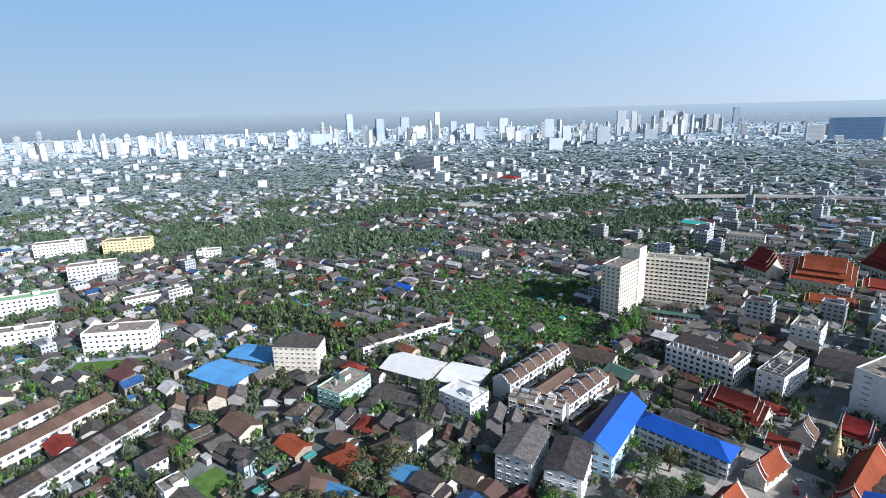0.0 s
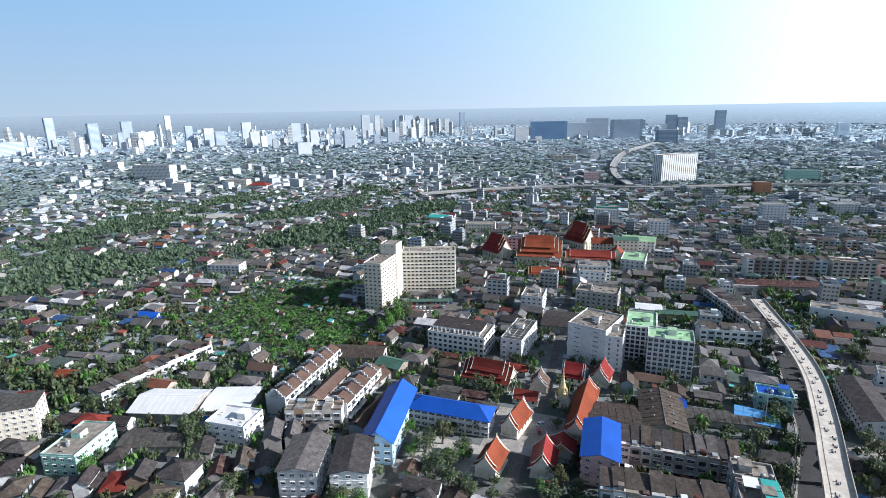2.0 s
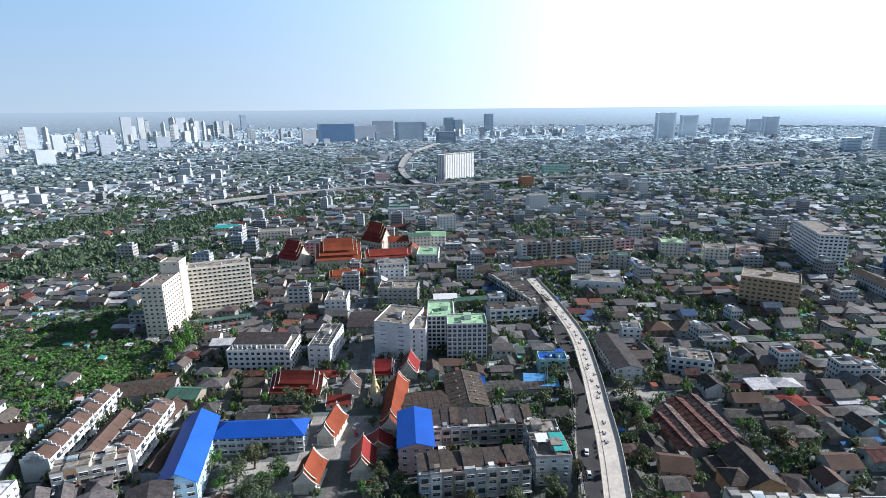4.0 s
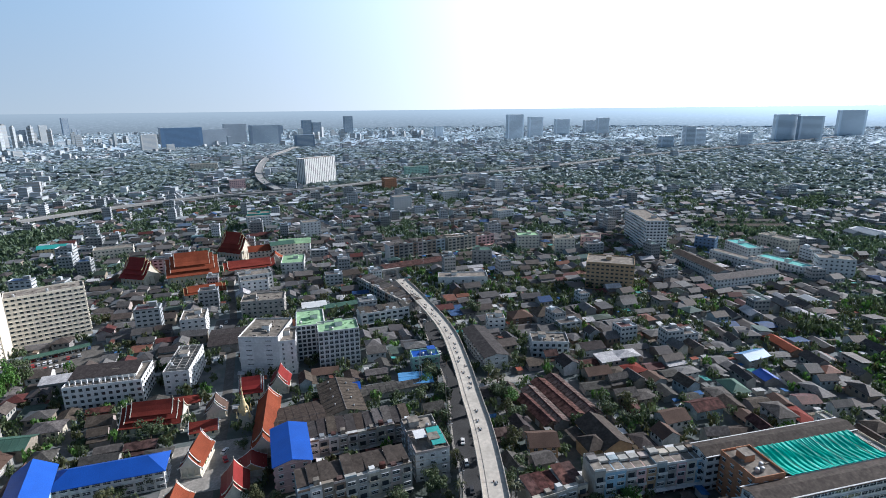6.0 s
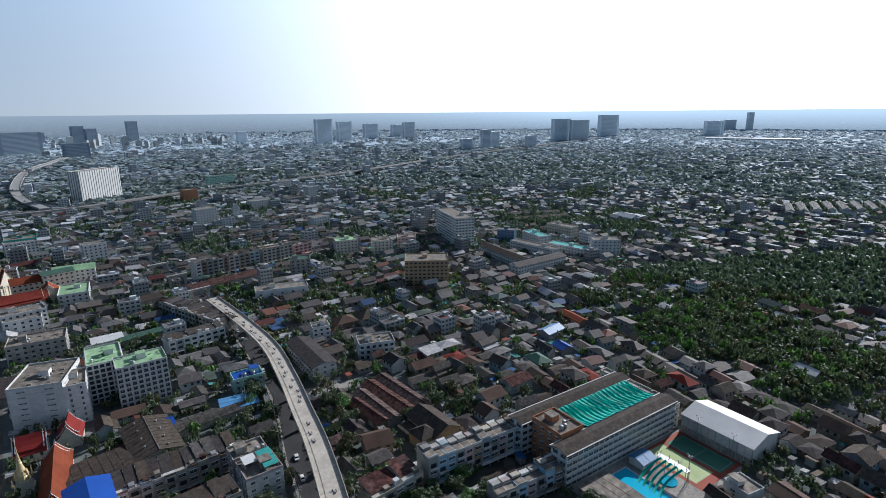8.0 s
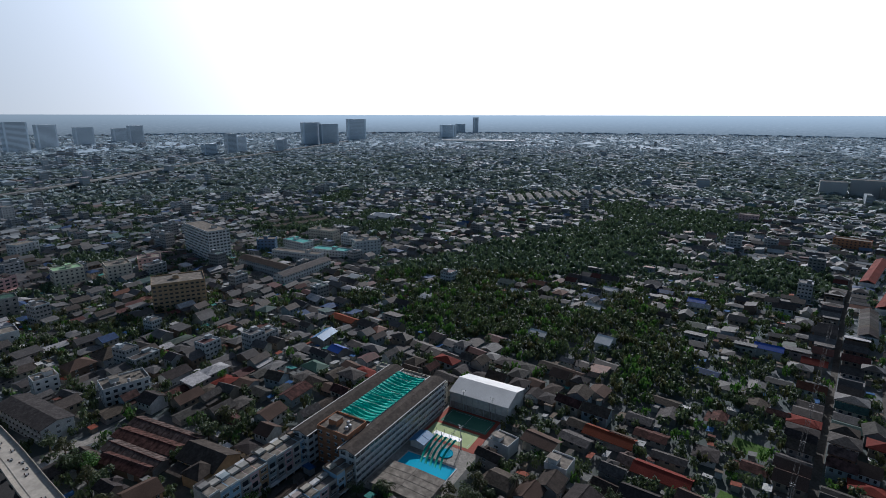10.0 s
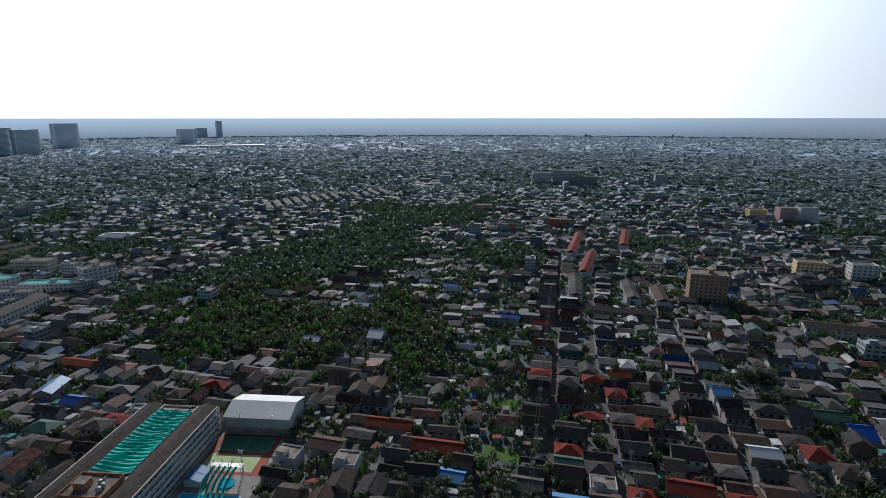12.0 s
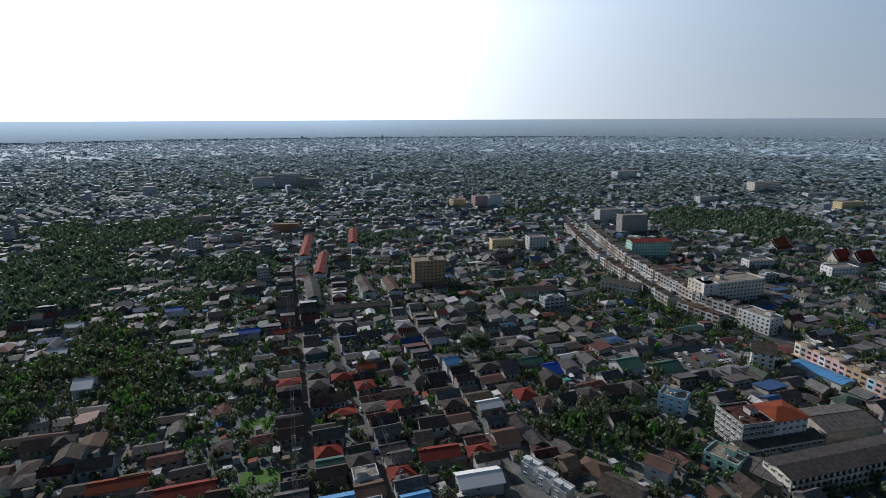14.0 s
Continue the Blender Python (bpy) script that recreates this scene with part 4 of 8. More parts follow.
slab("office_block", "white five-storey building with an orange hipped roof", (-95, -248), (-111, -257), 15, 5, 3.1, roof="hip", roofmat="roof_orange", rise=2.6)
slab("shop_building", "long two-storey front wing under a grey sheet roof", (-79, -233), (-118, -255), 6, 2, 3.4, roof="shed", rise=1.0, bays=3.6, win=(2.8, 1.2))
slab("apartment_block", "long cream three-storey terrace with a patched grey roof", (-92, -213), (-152, -249), 14, 3, 3.2, wall="cream", bays=3.0, win=(1.8, 1.4), roof="gable", rise=1.5, balcony=("front",))
slab("shop_building", "pale green three-storey shop with open terraces", (-62.5, -229), (-74.5, -221), 12, 2, 3.1, wall="greenwall", balcony=("front",))
slab("apartment_block", "white four-storey house with steep dark gables", (-107, -338), (-119, -335), 17, 4, 3.0, roof="gable", roofmat="roof_dark", rise=4, balcony=("front",))
shed_hall("broad grey-roofed warehouse behind offices", (-120, -258), (-147, -272), 20, 8, 2.2, wall="wall")
shed_hall("long hall with a pale blue sheet roof", (-131, -345), (-149, -321), 11, 4.5, 0.9, roofmat="roof_skyblue", wall="white", name="market_hall", category="hall")
shed_hall("low shed with patched grey sheets", (-77, -223), (-89, -215), 14, 5, 1.2, wall="wall", name="workshop")
shop_row("shophouses painted brown, yellow, blue and pink", (-138, -364), (-170, -308), 13, 3, 4.2, wall="tan", roof="flat", roofmat="roof_brown")


# ---- the raised road under construction, the road beneath it, and the lanes ----
VIADUCT = smooth([(352, 221), (310, 174), (275, 139), (240, 113), (210, 93), (186, 77), (157, 60), (128, 45), (90, 28)])


def viaduct():
    root = thing("viaduct", "pale new concrete road viaduct curving between the houses", "viaduct")
    deck = ribbon(VIADUCT, [(-4.9, 10.0), (-2.4, 9.2), (-1.8, 8.0), (1.8, 8.0), (2.4, 9.2), (4.9, 10.0), (4.9, 10.35), (-4.9, 10.35)][::-1], "deck")
    deck = part("deck", deck, root)
    for s in (-1, 1):
        part("parapet", ribbon(VIADUCT, [(s * 4.75 - 0.14, 10.35), (s * 4.75 + 0.14, 10.35), (s * 4.75 + 0.1, 11.35), (s * 4.75 - 0.1, 11.35)], "deck"), deck)
    part("track_plinth", ribbon(VIADUCT, [(-2.6, 10.35), (2.6, 10.35), (2.6, 10.5), (-2.6, 10.5)], "deck"), root)
    joint = Shape().use("concrete").box(0, 0, 10.36, 9.2, 0.18, 0.03).mesh("deck_joint")
    pier = Shape().use("concrete").box(0, 0, 0, 1.8, 1.6, 6.6).box(0, 0, 6.3, 2.2, 1.8, 1.8, 1.9).box(0, 0, 0, 3.0, 3.0, 0.5).mesh("pier")
    q = random.Random(8)
    heap = Shape().use("steel").box(0, 0, 10.5, 0.6, 1.5, 0.35).use("asphalt").box(0.3, 0.8, 10.5, 0.4, 0.5, 0.5).box(-0.5, -0.5, 10.5, 0.3, 1.2, 0.3).use("roof_rust").box(0.7, -1.0, 10.5, 0.4, 0.4, 0.6).mesh("material_heap")
    for k in range(1, len(VIADUCT) - 1):
        (x0, y0), (x, y), (x1, y1) = VIADUCT[k - 1], VIADUCT[k], VIADUCT[k + 1]
        turn = math.degrees(math.atan2(y1 - y0, x1 - x0)) - 90
        if k % 5 == 1:
            part("pier", pier, root, pose(x, y, 0, 0, 0, turn))
        if k % 2 == 0:
            part("deck_joint", joint, deck, pose(x, y, 0, 0, 0, turn))
        if q.random() < (0.9 if math.hypot(x, y) > 225 else 0.2):
            tagged(whole("material_heap", heap, "heap of steel and timber on a concrete viaduct deck", "building materials", pose(x + q.uniform(-1.5, 1.5), y + q.uniform(-1.5, 1.5), 0, 0, 0, turn + q.uniform(-20, 20)), "materials on the deck"))


viaduct()


def road(name, label, points, width, mat="asphalt", z=0.03, kerb=True, kind="structure"):
    line = smooth(points, 12)
    claim_line(line[::2] + line[-1:], width + (1.5 if kerb else -0.5))
    whole(name, ribbon(line, [(-width / 2, z - 0.05), (width / 2, z - 0.05), (width / 2, z), (-width / 2, z)], mat), label, "road", kind=kind)
    if kerb:
        for s in (-1, 1):
            u = s * (width / 2 + 0.6)
            whole("pavement", ribbon(line, [(u - 0.6, 0), (u + 0.6, 0), (u + 0.6, 0.16), (u - 0.6, 0.16)], "paving"), "narrow concrete pavement with a raised kerb", "pavement", kind=kind)
    return line


MAIN = road("road", "busy asphalt road beside the viaduct", [(50, 14), (105, 38), (163, 67), (189, 85), (228, 107), (255, 127), (287, 153), (318, 181), (372, 240), (415, 288), (461, 348), (508, 414), (564, 506), (621, 599)], 13)
LANE_A = road("road", "straight narrow concrete lane between houses", [(70, -124), (95, -163), (170, -280), (246, -397), (330, -530)], 3.4, "lane", kerb=False)
LANE_B = road("road", "narrow lane with parked cars", [(40, -134), (69, -177), (160, -308), (245, -457)], 3.4, "lane", kerb=False)
LANE_C = road("road", "winding concrete lane between gardens", [(-4, -160), (19, -198), (96, -314), (135, -380)], 3.4, "lane", kerb=False)
ROAD_W = road("road", "wide road lined with shop terraces", [(-255, -225), (-212, -290), (-168, -352), (-122, -408), (-89, -445), (-59, -512), (-35, -570), (0, -690), (40, -850)], 11)
LANE_D = road("road", "lane through the old quarter", [(-260, 150), (-120, 236), (-20, 222), (40, 205), (72, 180)], 4.0, "asphalt", kerb=False)
LANE_E = road("road", "lane beside the temple", [(72, 120), (118, 168), (150, 196), (240, 290), (300, 360)], 5.0, "lane", kerb=False)


def elevated(label, points, width, h):
    line = smooth(points, 40)
    claim_line(line, width + 2)
    root = thing("elevated_highway", label, "highway")
    part("deck", ribbon(line, [(-width / 2, h - 1.6), (width / 2, h - 1.6), (width / 2, h), (-width / 2, h)], "old_concrete"), root)
    for s in (-1, 1):
        u = s * (width / 2 - 0.2)
        part("parapet", ribbon(line, [(u - 0.2, h), (u + 0.2, h), (u + 0.2, h + 1.1), (u - 0.2, h + 1.1)], "old_concrete"), root)
    pm = Shape().use("old_concrete").box(0, 0, 0, 2.5, 2.5, h - 1.5).mesh("pier")
    for p in line[::2]:
        part("pier", pm, root, pose(p[0], p[1], 0))


elevated("grey elevated highway curving far through the city", [(1640, 1500), (1480, 1400), (1227, 1238), (958, 1001), (798, 827), (716, 705)], 17, 9)
elevated("long elevated highway crossing the city", [(350, 806), (474, 792), (610, 745), (731, 655), (892, 587), (1031, 500), (1254, 380), (1748, 172), (2476, -205), (3000, -460)], 14, 9)


# ---- the school with its covered yard, pool, courts and sports hall ----
YARD = pose(181, -27, 0, 0, 0, -49)


def at_yard(u, v):
    p = YARD @ Vector((u, v, 0))
    return (p.x, p.y)


def yard_slab(*args, box, **kw):
    u0, u1, v0, v1 = box
    return slab(args[0], args[1], at_yard(u0, v0), at_yard(u1, v0), v1 - v0, *args[2:], **kw)


yard_slab("school_building", "long grey-roofed school wing with glazed galleries", 5, 3.1, box=(0, 71, 0, 8.6), wall="white", roof="gable", roofmat="roof_dark", rise=1.3, bays=3.0, win=(2.5, 1.7), sides=("front", "left"))
yard_slab("school_building", "grey-roofed school wing across a covered yard", 5, 3.1, box=(0, 71, 26, 34.6), wall="white", roof="gable", roofmat="roof_dark", rise=1.3, bays=3.4, win=(2.4, 1.6), sides=("left",))
yard_slab("school_building", "orange-brown school block with a stained flat roof", 5, 3.4, box=(5.5, 18.5, 8.9, 25.7), wall="brick", roof="flat", deck="roofdeck", bays=3.4, sides=("left", "right"), tanks=3)
yard_slab("school_building", "low cream rear wing linking two school wings", 4, 3.0, box=(71.3, 76, 1, 44), wall="cream", bays=4, tanks=0, stair=False, deck="concrete", sides=("left",))
for v0, v1 in ((-0.75, 0.1), (8.5, 9.35), (25.25, 26.1), (34.5, 35.35)):
    flat_gutter = Shape().use("white").box(35.5, (v0 + v1) / 2, 15.2, 72.4, 0.5, 0.45)
    whole("roof_gutter", flat_gutter, "pale concrete gutter along a school roof", "gutter", YARD)
claim(*at_yard(38, 17), 72, 36, -49)
claim(*at_yard(46, -16), 62, 34, -49)
claim(*at_yard(84, -17), 22, 34, -49)


def tarpaulin():
    n, m = 300, 20
    sh = Shape().use("tarp")
    v = []
    for i in range(n + 1):
        for j in range(m + 1):
            p, q = i / n, j / m
            sag = 1.1 * (4 * q * (1 - q)) * (0.7 + 0.3 * math.sin(p * 3.1))
            w1, w2 = p * 62 + 1.6 * q + 0.8 * math.sin(q * 4 + p * 9), p * 117 + 1.2 * math.sin(q * 5 + p * 5)
            fold = (0.42 * (1 - 2 * abs(math.sin(w1))) + 0.2 * (1 - 2 * abs(math.sin(w2)))) * (0.4 + 0.6 * 4 * q * (1 - q))
            v.append((21 + 46 * p, 8.8 + 17.0 * q, 16.2 - sag + fold))
    w = m + 1
    sh.add(v, [(i * w + j, (i + 1) * w + j, (i + 1) * w + j + 1, i * w + j + 1) for i in range(n) for j in range(m)])
    root = whole("yard_cover", sh, "rippled green tarpaulin stretched over a school yard", "tarpaulin", YARD)
    for p in root.data.polygons:
        p.use_smooth = True
    wire = Shape().use("steel").box(0, 8.5, 16.15, 0.08, 17.0, 0.08).mesh("support_wire")
    for k in range(8):
        part("support_wire", wire, root, pose(21 + 46 * k / 7, 8.8, 0))


tarpaulin()


def sports_hall():
    root = thing("sports_hall", "white gabled sports hall beside a court", "hall", YARD @ pose(74, -34, 0, 0, 0, 90) @ pose(0, 0, 0))
    L, D, h = 32, 21, 9.0
    part("wall", Shape().use("white").gable_body(L, D, h, 3.0, L / 2, -D / 2), root)
    part("roof", Shape().use("roof_white").gable(L / 2, -D / 2, h, L, D, 3.0, over=0.6), root)
    band = Shape().use("concrete").box(L / 2, 0.06, 0.2, L * 0.98, 0.12, 3.4)
    part("dado", band, root, None, "grey lower wall panel")
    rib = Shape().use("steel").box(0, 0.05, 0, 0.25, 0.2, h - 0.2).mesh("wall_rib")
    for i in range(11):
        part("wall_rib", rib, root, pose(L * i / 10, 0.02, 0))


sports_hall()


def flat_piece(name, label, category, mat, box, z=0.06, kind="structure", up=None):
    u0, u1, v0, v1 = box
    return whole(name, Shape().use(mat).box((u0 + u1) / 2, (v0 + v1) / 2, 0 if up is None else up, u1 - u0, v1 - v0, z), label, category, YARD, kind=kind)


flat_piece("pavement", "grey paved school yard", "paving", "paving", (2, 74, -33, 0), 0.04)
flat_piece("sports_court", "red-brown painted court surround", "court", "court_red", (44, 73.5, -31, -1.5), 0.07, "structure")
flat_piece("sports_court", "dark green painted ball court", "court", "court_green", (60, 72, -29, -4), 0.09, "structure")
flat_piece("sports_court", "lime green painted ball court", "court", "court_lime", (46, 58, -27, -3), 0.09, "structure")
lines = Shape().use("white")
for u0, u1, v0, v1 in ((47, 57, -26, -4), (61, 71, -28, -5)):
    for k in (v0, v1, (v0 + v1) / 2):
        lines.box((u0 + u1) / 2, k, 0.09, u1 - u0, 0.12, 0.012)
    for k in (u0, u1):
        lines.box(k, (v0 + v1) / 2, 0.09, 0.12, v1 - v0, 0.014)
whole("court_marking", lines, "white painted court lines", "marking", YARD, kind="structure")


def swimming_pool():
    root = thing("swimming_pool", "bright blue school swimming pool with a slide", "pool", YARD)
    rim = Shape().use("white")
    for x, y, sx, sy in ((19, -17, 0.5, 25), (31, -17, 0.5, 25), (25, -4.5, 12, 0.5), (25, -29.5, 12, 0.5)):
        rim.box(x, y, 0.04, sx, sy, 0.35)
    part("rim", rim, root)
    part("water", Shape().use("pool").box(25, -17, 0.04, 11.6, 24.6, 0.22), root)
    part("paddling_basin", Shape().use("pool").lathe([(3.4, 0.04), (3.4, 0.4), (3.1, 0.4), (3.0, 0.3)], 24, 38, -20, 0), root)
    sl = Shape().use("tarp")
    for k in range(5):
        v = []
        for i in range(13):
            p = i / 12
            x, y, z = 41 - 14 * p, -14 - k * 2.4 + 2.0 * math.sin(p * 3), 6.2 * (1 - p) ** 1.5 + 0.4
            v += [(x, y - 0.55, z), (x, y, z - 0.25), (x, y + 0.55, z)]
        sl.add(v, [(i * 3 + j, i * 3 + 3 + j, i * 3 + 4 + j, i * 3 + 1 + j) for i in range(12) for j in range(2)])
    part("water_slide", sl, root, None, "pale green plastic slide lanes")
    fr = Shape().use("steel")
    for x in (41, 43.5):
        for y in (-12, -16, -20, -25):
            fr.box(x, y, 0, 0.18, 0.18, 8.0)
    fr.box(42.2, -18.5, 6.0, 2.9, 14, 0.18)
    part("slide_frame", fr, root)


swimming_pool()
shed_hall("poolside shelter with a pale blue roof", at_yard(35, -10), at_yard(43, -10), 7, 3.2, 1.2, roofmat="roof_skyblue", wall="white", name="pool_shelter", category="shelter")
shed_hall("flat stained roof of the pool changing rooms", at_yard(2, -31), at_yard(17, -31), 26, 4.0, 0.5, roofmat="roofdeck", name="changing_room", category="shelter")
mast = Shape().use("steel").lathe([(0.22, 0), (0.12, 12)], 8).box(0, 0, 11.6, 2.4, 0.12, 0.12).box(0, 0, 10.9, 1.8, 0.12, 0.12).use("white").box(-0.9, 0, 11.7, 0.5, 0.3, 0.5).box(0.9, 0, 11.7, 0.5, 0.3, 0.5).mesh("floodlight_mast")
for u, v in ((73.4, -10), (73.4, -26), (44.5, -24)):
    p = at_yard(u, v)
    whole("floodlight_mast", mast, "steel floodlight mast beside a ball court", "mast", pose(p[0], p[1], 0, 0, 0, 40), "masts round the courts")
# terraces in front of the school
shop_row("white, pink and blue shophouses with stepped roof terraces", (174, 26.5), (203.5, -10), 10, 4, 4.2, wall="white", roof="flat")
shop_row("old dark shophouses with rusting roof sheets", (156, 43.5), (172.5, 28.5), 13, 3, 4.2, wall="wall", roofmat="roof_rust", fh=3.0)
shop_row("grey shophouses with green sheet patches", (163.5, -1), (182, -26), 8, 3, 4.2, wall="wall", roof="flat", fh=3.0)
for (x0, y0), (x1, y1), wide, mat, text in (((231, 74), (214, 54), 7, "roof_rust", "narrow workshop with a rusty red gable roof"), ((240, 74), (217, 50), 7.5, "roof_rust", "long workshop with a rusty red gable roof"),
                                            ((250, 72), (226, 45), 8, "roof_rust", "long workshop with streaked rusty roof sheets"), ((258, 67), (230, 37), 7.5, "roof_rust", "long workshop with patched rusty sheets"), ((239, 85), (228, 76), 6, "roof_dark", "small dark shed beside rusty workshops")):
    d = math.hypot(x1 - x0, y1 - y0)
    ex, ey = (y1 - y0) / d * wide / 2, -(x1 - x0) / d * wide / 2
    shed_hall(text, (x0 + ex, y0 + ey), (x1 + ex, y1 + ey), wide, 4.0, 1.5, roofmat=mat, wall="wall", name="workshop")
claim(212, 33, 24, 22, -40)
slab("house", "brown annexe with a steep roof", (190, 56), (196, 46), 11, 2, 3.0, wall="tan", roof="gable", roofmat="roof_brown", rise=2.8, category="house")
slab("shop_building", "long white two-storey workshop with a grey roof", (262.5, 93.5), (294, 122), 14, 3, 3.0, roof="gable", rise=1.8)
slab("shop_building", "white house with arched galleries", (283, 86), (292, 66), 14, 3, 3.2, balcony=("front",))
slab("shop_building", "small white cube-shaped house", (306, 124), (312, 114), 10, 3, 3.0)
slab("shop_building", "white warehouse behind the viaduct end", (372, 196), (392, 160), 14, 2, 4.5, bays=8)
slab("apartment_block", "second block of cream four-storey flats", (520, 138), (528, 120), 20, 5, 3.1, wall="cream")
slab("apartment_block", "pink four-storey flats with flat roof", (552, 120), (556, 100), 18, 4, 3.1, wall="pink")
slab("shop_building", "grey block with a green sheet roof", (442, 196), (450, 180), 14, 5, 3.1, wall="concrete", deck="roof_green")
slab("shop_building", "teal netted building under repair", (470, 520), (490, 500), 20, 6, 3.2, wall="roof_teal", frame="roof_teal")

# ---- the near temple ----
temple_hall("tall temple hall with tiered maroon tile roofs", (120, 229), (137, 208), 15, 5.0, 6.5, 3, "roof_red", "cream")
temple_hall("small temple hall with a red tile roof", (134, 200), (143, 191), 8, 2.8, 3.4, 1, "roof_red", "white")
temple_hall("orange-roofed temple hall with pale gables", (114, 180), (119, 172.5), 18, 4.5, 5.6, 2, "roof_orange", "white", across=True)
temple_hall("orange and maroon cross-gabled temple hall", (89.5, 161), (96, 153), 15, 4.5, 5.6, 2, "roof_orange", "cream", across=True)
temple_hall("long temple hall with red-orange roofs", (136, 163), (143, 155), 44, 4.5, 6.0, 2, "roof_orange", "white", across=True)
temple_hall("tall maroon-roofed temple pavilion", (109, 150), (116.5, 143), 16, 4.0, 6.0, 2, "roof_maroon", "cream", across=True)
temple_hall("low maroon temple cloister", (124, 158), (132, 150), 10, 3.0, 3.6, 1, "roof_maroon", "white", across=True)
temple_hall("maroon temple hall behind the chedi", (168, 205), (176, 196), 12, 4.0, 5.5, 2, "roof_maroon", "white")
temple_hall("steep brown temple hall", (180, 196), (186, 188), 14, 4.0, 6.5, 2, "roof_maroon", "white", across=True)
temple_hall("white-walled temple pavilion with brown roof", (148, 206), (155, 199), 9, 3.5, 5.5, 2, "roof_brown", "white", across=True)


def chedi(x, y, s, label, skin="gold"):
    root = thing("chedi", label, "stupa", pose(x, y, 0, 0, 0, 40))
    b = Shape().use("cream").box(0, 0, 0, 7 * s, 7 * s, 2.0 * s)
    for k in range(4):
        b.box(0, 0, (2 + k * 1.2) * s, (6.2 - k * 0.8) * s, (6.2 - k * 0.8) * s, 1.2 * s, 0.94)
    base = part("base", b, root)
    porch = Shape().use(skin).box(0, 0, 0, 1.8 * s, 0.6 * s, 3.0 * s).prism([(-0.3 * s, 0), (0.3 * s, 0), (0, 1.6 * s)][::-1], -1.0 * s, 1.0 * s, 0, 3.0 * s).mesh("niche")
    for k in range(4):
        part("niche", porch, base, pose(0, 0, 5.5 * s, 0, 0, 90 * k) @ pose(0, -1.9 * s, 0))
    prof = [(2.1, 6.5), (2.2, 7.4), (1.9, 7.8), (2.0, 8.6), (1.6, 9.6), (1.7, 10.2), (1.2, 11.8), (0.95, 13.0), (1.1, 13.3), (0.7, 14.0), (0.8, 14.4), (0.5, 15.5), (0.55, 16), (0.3, 18), (0.15, 21), (0.04, 24)]
    part("spire", Shape().use(skin).lathe([(r * s, h * s) for r, h in prof], 16), root)
    tips = Shape().use(skin).lathe([(0.5 * s, 0), (0.6 * s, 0.8 * s), (0.3 * s, 2.0 * s), (0.05 * s, 4.0 * s)], 8).mesh("corner_finial")
    for k in range(4):
        part("corner_finial", tips, base, pose((2.9 if k % 2 else -2.9) * s, (2.9 if k > 1 else -2.9) * s, 5.0 * s))
    claim(x, y, 8 * s, 8 * s, 40)


chedi(155, 187, 0.98, "gilded white temple chedi with a slender spire")
whole("pavement", Shape().use("paving").box(128, 174, 0, 34, 40, 0.05), "pale paved temple court", "paving", Matrix.Translation((128, 174, 0)) @ Matrix.Rotation(radians(43), 4, "Z") @ Matrix.Translation((-128, -174, 0)), kind="structure")
claim(128, 174, 34, 36, 43)
gate = thing("temple_sign", "red signboard with white bars on a temple gate", "sign", pose(112, 138, 0, 0, 0, -40))
part("post", Shape().use("cream").box(-3.5, 0, 0, 0.6, 0.6, 5).box(3.5, 0, 0, 0.6, 0.6, 5), gate)
part("board", Shape().use("roof_red").box(0, 0, 3.2, 7.4, 0.3, 1.9), gate)
part("lettering", Shape().use("white").box(0, -0.18, 4.1, 5.4, 0.06, 0.3).box(0, -0.18, 3.6, 4.0, 0.06, 0.22), gate)

# ---- the great temple farther off ----
temple_hall("great temple hall with three tiers of red-orange roof", (272, 404), (305, 378), 26, 9, 13, 3, "roof_orange", "cream")
temple_hall("great temple hall with maroon roof and gilded gable", (257.5, 446.5), (263, 421), 20, 8, 12, 3, "roof_maroon", "gold")
temple_hall("great temple hall with steep red roofs and gilded gable", (354.3, 439), (356.7, 409), 19, 9, 14, 3, "roof_red", "gold")
temple_hall("low wing of the great temple with red roof", (316, 386), (352, 358), 14, 5, 6, 2, "roof_red", "cream")
temple_hall("red-roofed lodge beside the great temple", (352, 372), (366, 358), 16, 5, 7, 2, "roof_orange", "white", across=True)
temple_hall("orange and green roofed temple gallery", (258, 364), (284, 346), 12, 4, 4.5, 2, "roof_orange", "gold")
slab("temple_school", "three-storey school with orange and green gabled roofs", (356, 396), (384, 372), 14, 4, 3.2, wall="cream", roof="gable", roofmat="roof_orange", rise=4)
slab("temple_school", "long school wing with a pale green roof", (392, 392), (412, 368), 14, 4, 3.2, roof="gable", roofmat="greendeck", rise=3.5)

# plots kept for the houses that stand out
for x, y in ((174, -143), (144, -147), (119, -268), (51, -197), (30, -185), (70, -286), (261, -202), (21, -260), (38, -246), (24, -301), (11, -298), (-33, -312), (-56, -319), (27, -220), (137, -187), (221, -295), (198, -304), (306, -319), (355, -274), (323, -235), (374, -197), (292, -170), (388, -119), (461, -74), (738, -162), (171, -147), (363, -47), (290, -21), (309, -37), (261, -8), (330, -31), (304, 56), (332, 111), (344, 97), (-69, 202), (-42, 190), (-57, 177), (-73, 334), (-85, 312), (-26, 199), (-173, 205), (-98, 218), (-185, 282), (-17, 211), (84, 221), (-34, 415), (-27, -195), (-16, -208), (-43, -214), (10, -201), (3, -195), (-4, -189)):
    claim(x, y, 13, 10, -47)

